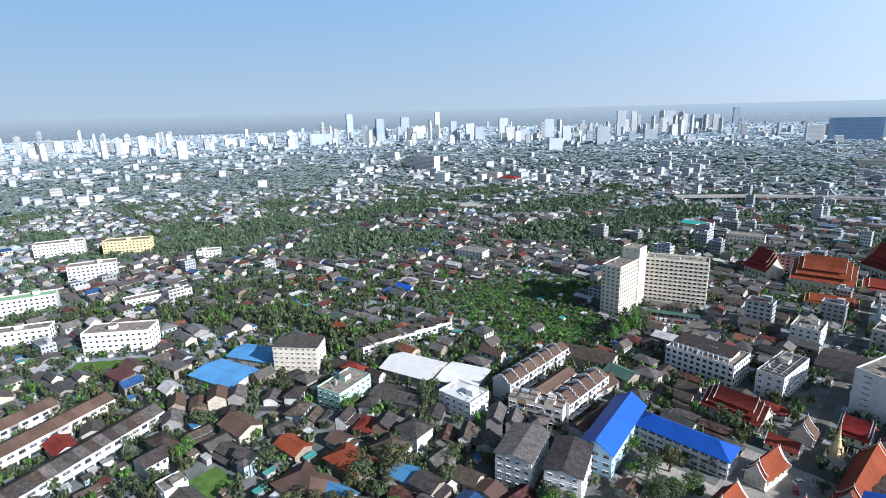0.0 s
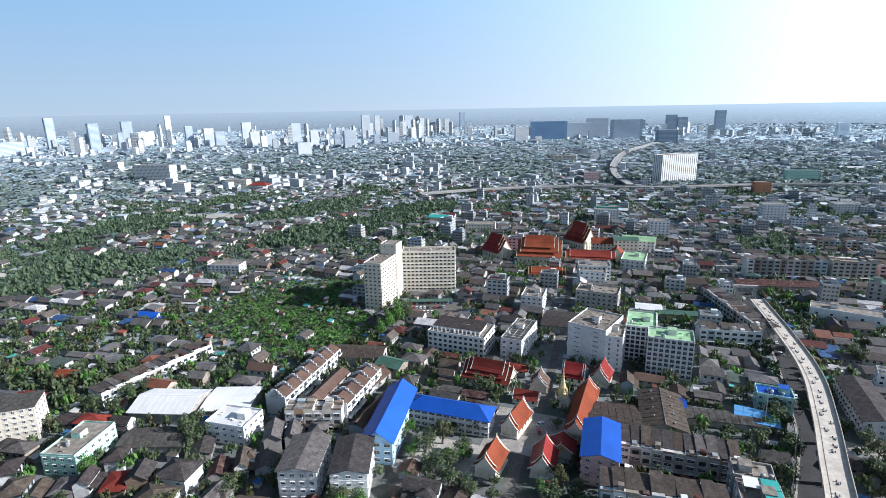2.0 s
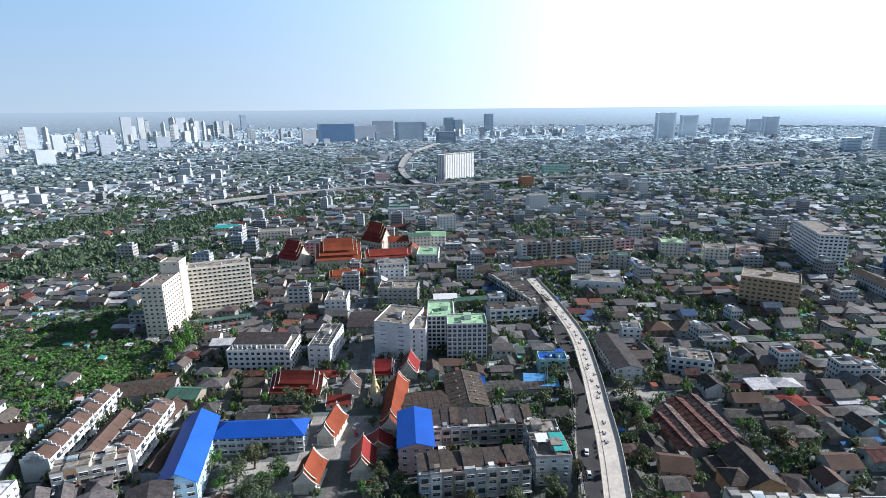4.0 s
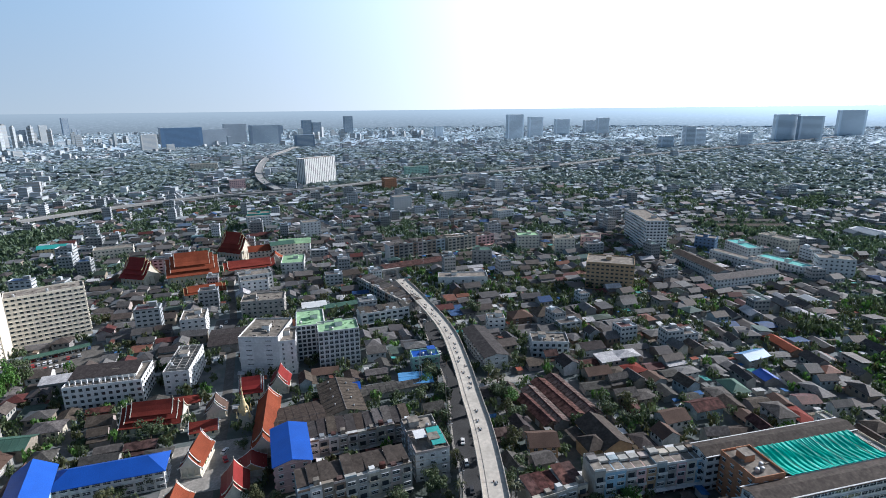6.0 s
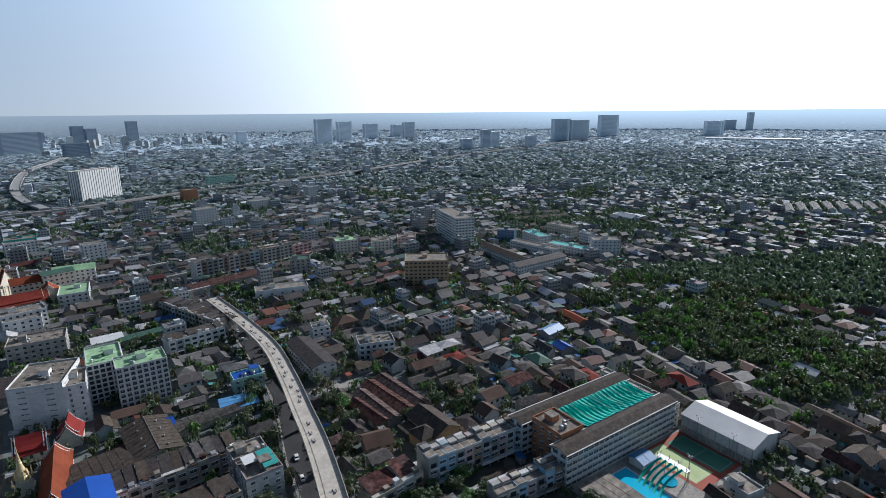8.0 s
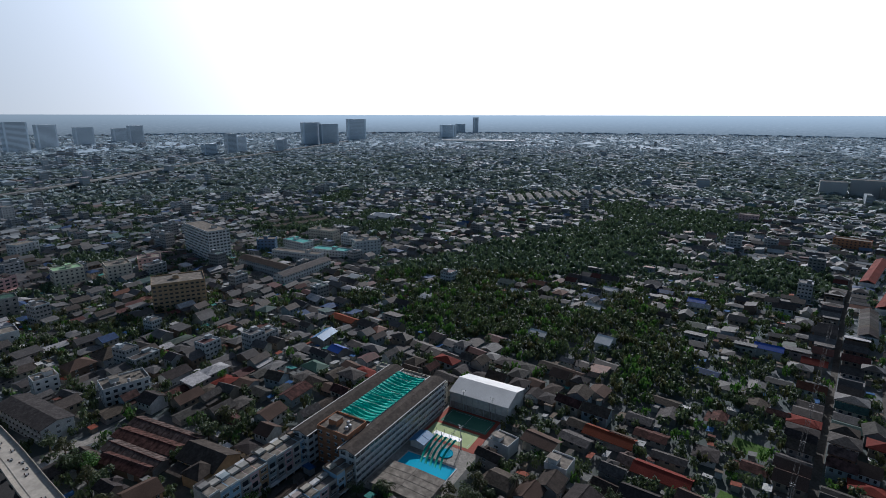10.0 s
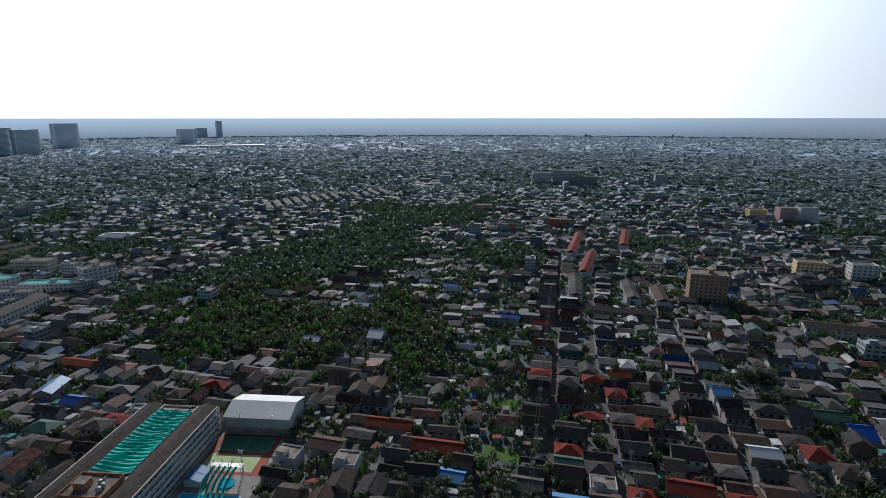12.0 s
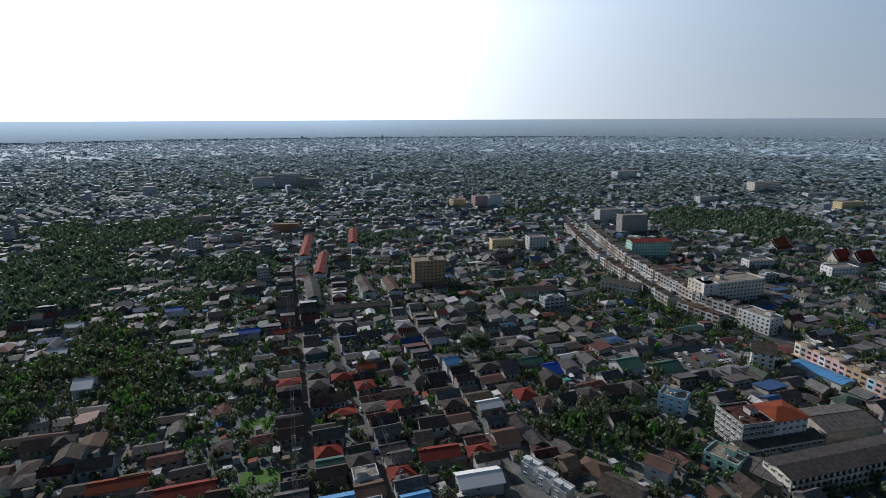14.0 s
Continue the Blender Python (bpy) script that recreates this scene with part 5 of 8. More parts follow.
# further halls, yards and roof sheds of the centre
shed_hall("low grey hall with slit windows along its wall", (199, 265), (214, 250), 26, 5.5, 1.6, cross=False)
shed_hall("dark-roofed terrace hall behind the stepped gables", (62, 284), (88, 267), 16, 6, 2.4)
shed_hall("brown-roofed hall beside the blue school", (70, 238), (96, 258), 12, 4.5, 2.0, roofmat="roof_brown", name="workshop")
shed_hall("green-roofed house hall by the temple", (83, 262), (92, 250), 11, 6, 2.2, roofmat="roof_green", wall="wall", name="workshop")
shed_hall("white-roofed store in a yard", (276, 258), (288, 246), 12, 5, 0.8, roofmat="roof_white", wall="white")
shed_hall("dull green-roofed store in a yard", (284, 244), (306, 226), 8, 4.5, 0.9, roofmat="roof_green")
shed_hall("bright blue tent-like roof over a forecourt", (190, 160), (199, 151), 11, 3.2, 3.2, roofmat="roof_blue", name="open_shelter", category="shelter")
shed_hall("low grey shed beside a garden", (196, 147), (222, 124), 9, 3.6, 1.0, name="open_shelter", category="shelter")
shed_hall("patched white and blue sheet roof", (214, 136), (224, 122), 12, 4, 0.7, roofmat="roof_skyblue", name="open_shelter", category="shelter")
slab("shop_building", "teal three-storey house with a blue roof terrace", (234, 140), (244, 128), 10, 3, 3.0, wall="greenwall", deck="roof_blue")
slab("shop_building", "weathered four-storey shophouse with rooftop shelters", (155.5, 92.5), (165.5, 82.5), 13, 4, 3.2, wall="wall")
netting = thing("roof_netting", "green shade netting and white sheets over a roof terrace", "netting", along((155.5, 92.5), (165.5, 82.5))[0])
part("net", Shape().use("roof_teal").shed(10.2, 3.4, 14.9, 5.4, 5.0, 0.8, over=0.1), netting)
part("net", Shape().use("roof_teal").shed(10.2, 9.6, 15.1, 5.4, 4.6, 0.6, over=0.1), netting)
part("sheet", Shape().use("roof_white").shed(4.2, 9.4, 15.0, 4.8, 5.0, 0.5, over=0.1), netting, None, "white corrugated sheet")
part("post", Shape().use("steel").box(7.6, 1.2, 12.8, 0.14, 0.14, 2.2).box(12.8, 1.2, 12.8, 0.14, 0.14, 2.2).box(7.6, 12.0, 12.8, 0.14, 0.14, 2.5).box(12.8, 12.0, 12.8, 0.14, 0.14, 2.5).box(2.0, 12.0, 12.8, 0.14, 0.14, 2.4).box(2.0, 7.0, 12.8, 0.14, 0.14, 2.3), netting)
slab("shop_building", "weathered five-storey shophouse with rooftop antennas", (165.5, 103), (175, 93), 10, 4, 3.3, wall="concrete")
chim = Shape().use("white").box(0, 0, 12.4, 0.5, 0.5, 2.6).mesh("ventilator")
ob = thing("roof_shelter", "grey sheet roof over an apartment block's terrace", "roof shelter", along((122, 276), (146, 249))[0])
part("roof", Shape().use("roof_grey").shed(17, 12, 14.6, 31, 13, 1.4, over=0.3), ob)
part("wall", Shape().use("white").box(17, 12, 12.5, 30, 12, 2.2), ob)
for k in range(12):
    part("ventilator", chim, ob, pose(2.5 + 2.7 * k, 3.0, 0))
rack = thing("drying_rack", "rusty drying frames on a flat concrete roof", "rack", along((155, 245), (163, 235))[0])
for k in range(9):
    part("frame", Shape().use("concrete").box(6.4, 2.5 + 3.4 * k, 12.9, 11.0, 0.25, 1.3), rack)
for k in range(3):
    part("rail", Shape().use("concrete").box(2.4 + 4 * k, 16.2, 14.2, 0.2, 30, 0.2), rack)


# ---- paved lots and green plots ----
def lot(label, cx, cy, w, d, turn, mat, z=0.04, name="pavement"):
    whole(name, Shape().use(mat).box(0, 0, 0, w, d, z), label, "paving", pose(cx, cy, 0, 0, 0, turn), kind="structure")
    claim(cx, cy, w, d, turn)


lot("grey concrete car park before an apartment tower", 152, 338, 46, 34, -26, "lane")
lot("asphalt car park between shops", -80, -346, 52, 26, 30, "lane")
lot("asphalt yard with a few parked cars", 236, 292, 16, 26, -47, "asphalt")
lot("bare brown yard beside a lane", 250, 92, 40, 7, -60, "paving")
lot("mown green lawn", -205, 292, 44, 14, 8, "grass", name="lawn")
lot("small green lawn in a garden", 123, -167, 17, 10, 30, "grass", name="lawn")
lot("overgrown green plot behind houses", 150, -202, 15, 12, 30, "grass", name="lawn")
lot("green garden lawn with a hedge", -98, 184, 18, 14, -40, "grass", name="lawn")
lot("shady school yard", 86, 178, 30, 22, -47, "paving")
carport = thing("carport", "long green sheet carport over parked cars", "carport", pose(157, 349, 0, 0, 0, -26))
part("roof", Shape().use("roof_green").shed(0, 0, 2.6, 34, 5.5, 0.3, over=0.0), carport)
for k in range(7):
    part("post", Shape().use("steel").box(-16 + 5.3 * k, -2.4, 0, 0.15, 0.15, 2.6), carport)


# ---- shop terraces along the western road, townhouse rows beyond ----
west = [(-117, -415), (-89, -445), (-59, -512), (-35, -570), (-8, -664), (12, -745)]
for k, (p0, p1) in enumerate(zip(west, west[1:])):
    d = Vector((p1[0] - p0[0], p1[1] - p0[1])).normalized()
    e = Vector((-d.y, d.x))
    a, b = Vector(p0) + e * 8 + d * 2, Vector(p1) + e * 8 - d * 2
    shop_row(("cream shophouse terrace with brown sheet roofs", "weathered shophouse terrace beside a road")[k % 2], tuple(a), tuple(b), 12, 3, 5.0, wall="wall", roofmat=("roof_brown", "roof_dark")[k % 2])
    a, b = Vector(p1) - e * 8 - d * 2, Vector(p0) - e * 8 + d * 2
    shop_row(("grey shophouse terrace with sheet roofs", "white shophouse terrace across the road")[k % 2], tuple(a), tuple(b), 12, 3, 5.0, wall="wall", roofmat=("roof_grey", "roof_dark")[k % 2])
for a, b, m, text in (((288, -494), (335, -587), "roof_red", "terraced townhouse row with dark red roofs"), ((238, -437), (273, -512), "roof_red", "second townhouse row with dark red roofs"), ((206, -372), (240, -424), "roof_grey", "townhouse row beside a straight lane"),
                     ((264, -566), (301, -644), "roof_red", "red-roofed townhouses beside a lane"), ((168, -398), (196, -440), "roof_grey", "grey-roofed townhouse row beside shops"), ((148, -408), (170, -442), "roof_brown", "brown-roofed townhouse row beside shops")):
    shop_row(text, a, b, 11, 2, 5.0, wall="white", roofmat=m, roof="gable")
shed_hall("long grey-roofed market hall", (190, -352), (146, -377), 10, 4.5, 1.4, name="market_hall")
for k in range(13):
    x, y = 792 + 7.0 * k - 0.55 * k * k, -400 - 21.0 * k
    shed_hall("row of new white townhouses far off", (x, y), (x + 66, y - 26), 9, 6.5, 2.2, roofmat="concrete", wall="white", name="townhouse_row", category="townhouses")
slab("shop_building", "cream hall with a broad grey roof", (-18, -470), (-48, -460), 16, 3, 3.2, wall="cream", roof="gable", rise=2)
slab("shop_building", "white terrace house with an orange gable", (60, -424), (18, -446), 14, 2, 3.4, roof="gable", roofmat="roof_dark", rise=2)
slab("shop_building", "weathered flats above shops", (-300, 318), (-268, 330), 12, 3, 3.2)
slab("apartment_block", "white flats with a green roof terrace", (-340, 372), (-306, 390), 14, 4, 3.2, deck="greendeck")
slab("shop_building", "long white two-storey school", (-250, 386), (-212, 416), 11, 2, 3.4)
slab("apartment_block", "large white flats among roofs", (-340, 452), (-306, 470), 15, 5, 3.2)

# ---- further blocks, farther off ----
slab("office_block", "pale blue and white hospital-like block among roofs", (716, -997), (683, -1024), 24, 8, 3.4, wall="white", tanks=1, stair=False, ledge=False)
slab("office_block", "broad white six-storey block with a flat roof", (685, -1033), (637, -1064), 24, 10, 3.2, wall="white", tanks=1, stair=False, ledge=False)
slab("office_block", "long grey five-storey block beside a white one", (632, -1035), (591, -1065), 22, 7, 3.2, wall="concrete", tanks=1, stair=False, ledge=False)
slab("apartment_block", "red-brown three-storey block with a pale roof edge", (410, -611), (379, -626), 14, 4, 3.1, wall="brick", tanks=1, stair=False, ledge=False)
slab("apartment_block", "pink three-storey flats among trees", (565, -639), (545, -653), 14, 3, 3.6, wall="pink", tanks=1, stair=False, ledge=False)
slab("apartment_block", "cream seven-storey flats far off among woods", (-316, -1205), (-371, -1238), 20, 7, 3.3, wall="cream", tanks=1, stair=False, ledge=False)
slab("apartment_block", "long white terrace of flats far off", (-359, -1209), (-421, -1244), 14, 3, 3.4, wall="white", tanks=1, stair=False, ledge=False)
slab("apartment_block", "second long white terrace of flats far off", (-393, -1148), (-454, -1181), 14, 3, 3.6, wall="white", tanks=1, stair=False, ledge=False)
slab("apartment_block", "yellow four-storey flats far off", (-395, -1002), (-433, -1024), 16, 5, 3.1, wall="yellow", tanks=1, stair=False, ledge=False)
slab("apartment_block", "white four-storey flats beside woods", (-187, -1026), (-222, -1049), 14, 4, 3.5, wall="white", tanks=1, stair=False, ledge=False)
slab("office_block", "white pavilion-like block with tall openings", (-56, -1388), (-104, -1427), 24, 7, 3.2, wall="white", tanks=1, stair=False, ledge=False)
slab("apartment_block", "grey-brown slab of flats with balcony bands", (-44, -722), (-77, -738), 16, 8, 3.3, wall="concrete", tanks=1, stair=False, ledge=False)
slab("apartment_block", "white wing of flats with balcony bands", (-16, -801), (-47, -819), 16, 6, 3.3, wall="white", tanks=1, stair=False, ledge=False)
slab("shop_building", "white and green building under a red roof", (-50, -591), (-90, -607), 16, 6, 3.4, wall="greenwall", roof="gable", roofmat="roof_red", rise=2)
slab("shop_building", "yellow four-storey shop building", (104, -593), (81, -605), 14, 4, 3.2, wall="yellow", tanks=1, stair=False, ledge=False)
slab("shop_building", "yellow corner shop building far off", (231, -887), (212, -905), 14, 4, 3.4, wall="yellow", tanks=1, stair=False, ledge=False)
slab("apartment_block", "white and pink five-storey blocks of shops", (191, -885), (170, -903), 16, 7, 3.0, wall="pink", tanks=1, stair=False, ledge=False)
slab("apartment_block", "plain white five-storey block of shops", (167, -892), (149, -909), 16, 7, 3.3, wall="white", tanks=1, stair=False, ledge=False)
slab("shop_building", "small white flat-roofed shop building", (62, -602), (44, -612), 14, 5, 3.3, wall="white", tanks=1, stair=False, ledge=False)
slab("shop_building", "white hall with a blue sheet roof", (-230, -568), (-256, -579), 14, 3, 3.6, wall="white", tanks=1, stair=False, ledge=False)
slab("apartment_block", "white slab of flats in a side lane", (-162, -580), (-187, -591), 12, 3, 3.3, wall="white", tanks=1, stair=False, ledge=False)
slab("apartment_block", "white eight-storey slab with balcony bands", (627, 87), (566, 57), 22, 10, 3.2, wall="white", bays=3.4, win=(2.2, 1.5))
slab("hospital_wing", "white four-storey wing with a green roof terrace", (590, -16), (562, -35), 14, 5, 2.9, wall="white", deck="roof_teal")
slab("hospital_wing", "white wing under teal roof sheets", (560, -43), (533, -77), 14, 3, 2.9, wall="white", deck="roof_teal")
slab("hospital_wing", "cream hospital block with flat roof", (638, -47), (614, -73), 14, 4, 3.5, wall="cream")
slab("hospital_wing", "plain white six-storey hospital block", (540, -88), (543, -115), 16, 5, 3.4, wall="white")
slab("office_block", "dark blue four-storey office block", (597, 12), (593, -7), 14, 4, 3.5, wall="tower_blue")
slab("hospital_wing", "long low ward block with white bands", (559, -3), (523, -46), 12, 3, 3.5, wall="white")
shed_hall("long white-roofed hall far off", (2879, -970), (2716, -1340), 40, 10, 3, roofmat="roof_white", wall="white", name="factory_hall", category="hall")
shed_hall("low hall with a glaring white roof", (753, -145), (724, -172), 22, 6, 1.5, roofmat="roof_white", wall="white", name="market_hall", category="hall")
shed_hall("long grey-roofed market shed in a row", (740, 5), (771, -73), 12, 5, 1.6, name="market_shed")
shed_hall("long grey-roofed market shed in a row", (711, -10), (744, -83), 12, 5, 1.6, name="market_shed")
shed_hall("pale sunlit warehouse roof far off", (1196, -1094), (1153, -1102), 22, 7, 2, roofmat="concrete", name="factory_hall", category="hall")
shed_hall("pale sunlit warehouse roof far off", (1256, -1150), (1211, -1159), 22, 7, 2, roofmat="concrete", name="factory_hall", category="hall")
shed_hall("pale sunlit warehouse roof far off", (1321, -1213), (1274, -1221), 22, 7, 2, roofmat="concrete", name="factory_hall", category="hall")
temple_hall("temple hall with tiered red roofs beside a canal", (-253, -618), (-273, -632), 16, 6, 9, 2, "roof_red", "white")
temple_hall("second red-roofed temple hall beside a canal", (-272, -618), (-295, -633), 16, 6, 9, 2, "roof_red", "white")
temple_hall("temple hall with an orange gable", (-209, -659), (-231, -679), 18, 6, 9, 2, "roof_orange", "white")
lot("green playing field behind trees", 1078, -149, 90, 60, -40, "grass", name="lawn")

# ---- blocks and terraces of the middle distance ----
slab("office_block", "building wrapped in orange scaffolding sheets", (831, 550), (850, 536), 18, 6, 3.4, wall="brick", tanks=1, stair=False, ledge=False)
slab("apartment_block", "pale eight-storey slab with window bands", (636, 407), (658, 390), 16, 7, 3.4, wall="white", tanks=1, stair=False, ledge=False)
slab("apartment_block", "cream five-storey flats with green roof terrace", (515, 177), (526, 157), 16, 5, 3.2, wall="cream", deck="greendeck")
slab("apartment_block", "white four-storey block with pitched roof terrace", (648, 251), (668, 237), 14, 4, 3.4, wall="white", tanks=1, stair=False, ledge=False)
slab("apartment_block", "plain white flats beside low roofs", (764, 394), (789, 376), 14, 5, 2.9, wall="white", tanks=1, stair=False, ledge=False)
slab("apartment_block", "white six-storey flats with balconies far off", (989, 455), (1019, 433), 16, 5, 3.2, wall="white", tanks=1, stair=False, ledge=False)
slab("apartment_block", "narrow white slab with blank end wall", (888, 351), (901, 341), 14, 6, 3.4, wall="white", tanks=1, stair=False, ledge=False)
slab("apartment_block", "large white hospital slab with a stepped roof", (-101, 1374), (-28, 1310), 22, 11, 3.2, wall="white", tanks=1, stair=False, ledge=False)
slab("apartment_block", "pale cream flats with vertical bays", (67, 1110), (105, 1078), 16, 6, 3.2, wall="cream", tanks=1, stair=False, ledge=False)
slab("shop_building", "hall under a bright red roof", (107, 1076), (137, 1052), 20, 3, 3.4, wall="white", roof="hip", roofmat="roof_red", rise=5)
slab("school_building", "yellow school wing with a teal roof", (280, 621), (301, 605), 12, 3, 2.7, wall="yellow", roof="gable", roofmat="roof_teal", rise=2.5)
slab("apartment_block", "long cream flats beside a garden", (296, 550), (325, 529), 14, 3, 3.4, wall="cream", tanks=1, stair=False, ledge=False)
slab("shop_building", "long white two-storey school among trees", (8, 518), (34, 501), 14, 3, 2.8, wall="white", tanks=1, stair=False, ledge=False)
slab("apartment_block", "white blocks of shops in a row", (-187, 1656), (-152, 1623), 18, 8, 3.1, wall="white", tanks=1, stair=False, ledge=False)
slab("apartment_block", "small white flats beside a temple", (-24, 1097), (-2, 1079), 16, 6, 3.4, wall="white", tanks=1, stair=False, ledge=False)
slab("apartment_block", "white six-storey flats behind the temple", (461, 510), (484, 493), 14, 6, 3.0, wall="white", tanks=1, stair=False, ledge=False)
slab("apartment_block", "tall white house group beside the road", (459, 419), (476, 407), 14, 6, 3.2, wall="white", tanks=1, stair=False, ledge=False)
slab("shop_building", "cream building with a pale green pitched roof", (370, 380), (388, 367), 14, 5, 3.5, wall="cream", roof="gable", roofmat="roof_green", rise=2)
slab("shop_building", "plain white four-storey shop building", (286, 332), (307, 317), 14, 5, 3.1, wall="white")
slab("apartment_block", "cream blocks far off beside a highway", (908, 1186), (956, 1144), 20, 5, 3.4, wall="cream", tanks=1, stair=False, ledge=False)
slab("apartment_block", "pale pink flats beside a highway", (704, 816), (726, 798), 14, 6, 3.2, wall="pink", tanks=1, stair=False, ledge=False)
slab("apartment_block", "green and white striped flats far off", (1029, 623), (1074, 590), 14, 6, 3.4, wall="greenwall", tanks=1, stair=False, ledge=False)
shop_row("long shophouse terrace with blue and white fronts", (421, 276), (471, 240), 13, 5, 5.0, wall="wall", roof="shed")
shop_row("weathered shophouse terrace with roof terraces", (474, 238), (501, 219), 13, 5, 5.0, wall="wall", roof="flat")
shop_row("pale pink shophouse terrace", (506, 219), (524, 207), 13, 4, 5.0, wall="pink", roof="shed")
shop_row("distant shophouse terrace with brown roofs", (644, 316), (704, 273), 13, 3, 5.0, wall="wall", roof="shed")
shop_row("second distant shophouse terrace with grey roofs", (551, 309), (601, 273), 13, 3, 5.0, wall="wall", roof="shed")
shop_row("third distant shophouse terrace", (821, 368), (857, 342), 13, 3, 5.0, wall="wall", roof="shed")
shed_hall("long rusty market roof behind terraces", (383, 256), (439, 217), 16, 5.5, 1.6, roofmat="roof_rust", name="workshop")
shed_hall("long dark hall beside a road", (347, 282), (364, 270), 16, 5.5, 1.6, roofmat="roof_dark", name="workshop")
shed_hall("broad pale hall far off", (1298, 671), (1356, 628), 26, 5.5, 1.6, roofmat="roof_white", name="workshop")

# the unbuilt end of the viaduct: bare portal frames over the road
portal = Shape().use("concrete").box(-6.5, 0, 0, 1.8, 1.8, 9.2).box(6.5, 0, 0, 1.8, 1.8, 9.2).box(0, 0, 9.2, 17, 2.2, 1.9).mesh("portal_frame")
for x, y, turn in ((372, 243, -36), (405, 284, -36), (436, 322, -35), (465, 360, -33), (490, 399, -32)):
    whole("portal_frame", portal, "bare concrete portal frame over a road", "viaduct frame", pose(x, y, 0, 0, 0, turn), "unbuilt viaduct frames")
chedi(1970, 915, 2.6, "far white temple chedi above the roofs", "white")
lot("bare building site beside a road", 29, 822, 90, 40, -30, "paving")
RIVER = road("water", "wide grey river far off in the city", [(-1650, 1560), (-1180, 1490), (-990, 1790), (-800, 2180), (-560, 2480)], 110, "river", z=0.05, kerb=False)


# ---- the town between: trees and roofs, by density ----
GREENS = [  # centre, half length, half width, turn of each planted or wild patch
    (470, -285, 210, 95, -62), (345, -150, 75, 60, -50), (560, -430, 120, 60, -62), (285, -165, 45, 30, -50),
    (85, 425, 60, 45, 20), (62, 350, 58, 42, -30), (5, 385, 40, 35, 0), (-275, 640, 110, 70, 40), (-100, 560, 110, 50, 35),
    (-160, 365, 55, 28, -10), (-22, -240, 38, 16, 5), (-190, -850, 150, 120, 40), (-60, 320, 28, 20, 0), (-20, 215, 22, 12, 0), (300, 700, 90, 40, 40),
    (-60, 780, 140, 50, 30), (120, 620, 120, 45, 25), (220, 820, 140, 45, 30), (700, -90, 120, 50, 60), (475, -130, 60, 45, -60),
    (349, -441, 80, 50, 30), (225, -488, 34, 16, -57), (602, -538, 150, 90, 30), (230, -211, 50, 22, -57), (473, -365, 90, 60, 20), (-207, -877, 150, 60, 20),
    (295, -242, 60, 32, -30), (400, -66, 36, 18, 30), (-160, -1180, 200, 60, 20), (236, 20, 26, 12, -40),
]


def greenness(x, y):
    g = 0.0
    for cx, cy, a, b, turn in GREENS:
        c, s = math.cos(radians(turn)), math.sin(radians(turn))
        u, v = ((x - cx) * c + (y - cy) * s) / a, ((y - cy) * c - (x - cx) * s) / b
        g = max(g, 1.35 - (u * u + v * v))
    n = noise.noise(Vector((x * 0.011, y * 0.011, 3.7)))
    g = g * (0.72 + 1.1 * noise.noise(Vector((x * 0.02, y * 0.02, 7.7)))) if g < 1.1 else g - 0.25
    yaw = math.degrees(math.atan2(-x, y))
    base = 0.36 if -15 < yaw < 60 else (0.30 if -110 < yaw <= -15 else 0.27)
    return min(1.0, max(0.0, g) + max(0.0, base + 0.8 * n))


def town_angle(x, y):
    yaw = math.degrees(math.atan2(-x, y))
    if yaw < -92 or yaw > 150:
        return 34.0
    return -47.0 if yaw < -8 else -38.0


def in_view(x, y, margin=8):
    yaw = math.degrees(math.atan2(-x, y))
    yaw = yaw - 360 if yaw > 60 + margin else yaw
    return -206 - margin < yaw < 42 + margin


rnd = random.Random(11)
NEAR, MIDDLE = 292.0, 1050.0
near_plots, mid_plots, mid_blocks, tree_spots = [], [], [], []


def sow_houses():
    for base in (34.0, -47.0, -38.0):
        c, s = math.cos(radians(base)), math.sin(radians(base))
        v = -1150.0
        row = 0
        while v < 1150:
            row += 1
            u = -1150.0 + rnd.uniform(0, 9)
            while u < 1150:
                w, d = rnd.uniform(7.5, 14.5), rnd.uniform(7, 10)
                u += w / 2 + rnd.uniform(0.4, 1.8)
                x, y = u * c - v * s, u * s + v * c
                u += w / 2
                r = math.hypot(x, y)
                if r > MIDDLE or not in_view(x, y, 4) and r > 300:
                    continue
                if town_angle(x, y) != base:
                    continue
                x, y = x + rnd.uniform(-1.2, 1.2), y + rnd.uniform(-1.2, 1.2)
                g = greenness(x, y)
                if rnd.random() < g * 1.05 or rnd.random() < 0.04:
                    continue
                swap = rnd.random() < 0.35
                turn = base + rnd.uniform(-5, 5) + (90 if swap else 0)
                if swap:
                    w, d = min(w, 10.0), d
                if not is_free(x, y, w, d, turn):
                    continue
                claim(x, y, w, d, turn, 2, margin=0.2)
                high = rnd.random() < 0.45
                yaw = math.degrees(math.atan2(-x, y))
                tall = rnd.random() < (0.07 if -100 < yaw < -15 else 0.018) and r > 330
                if tall:
                    mid_blocks.append((x, y, turn, w * 1.2, d * 1.1, rnd.choice((9, 9, 12, 12, 15, 18) if yaw < -15 else (8, 9, 9, 12))))
                elif 165 < r < NEAR and in_view(x, y, 2):
                    near_plots.append((x, y, turn, w, d, high))
                else:
                    mid_plots.append((x, y, turn, w, d, rnd.uniform(4.8, 6.2) if high else rnd.uniform(2.8, 3.7)))
            v += 10.2 + (3.4 if row % 2 else 0.4)


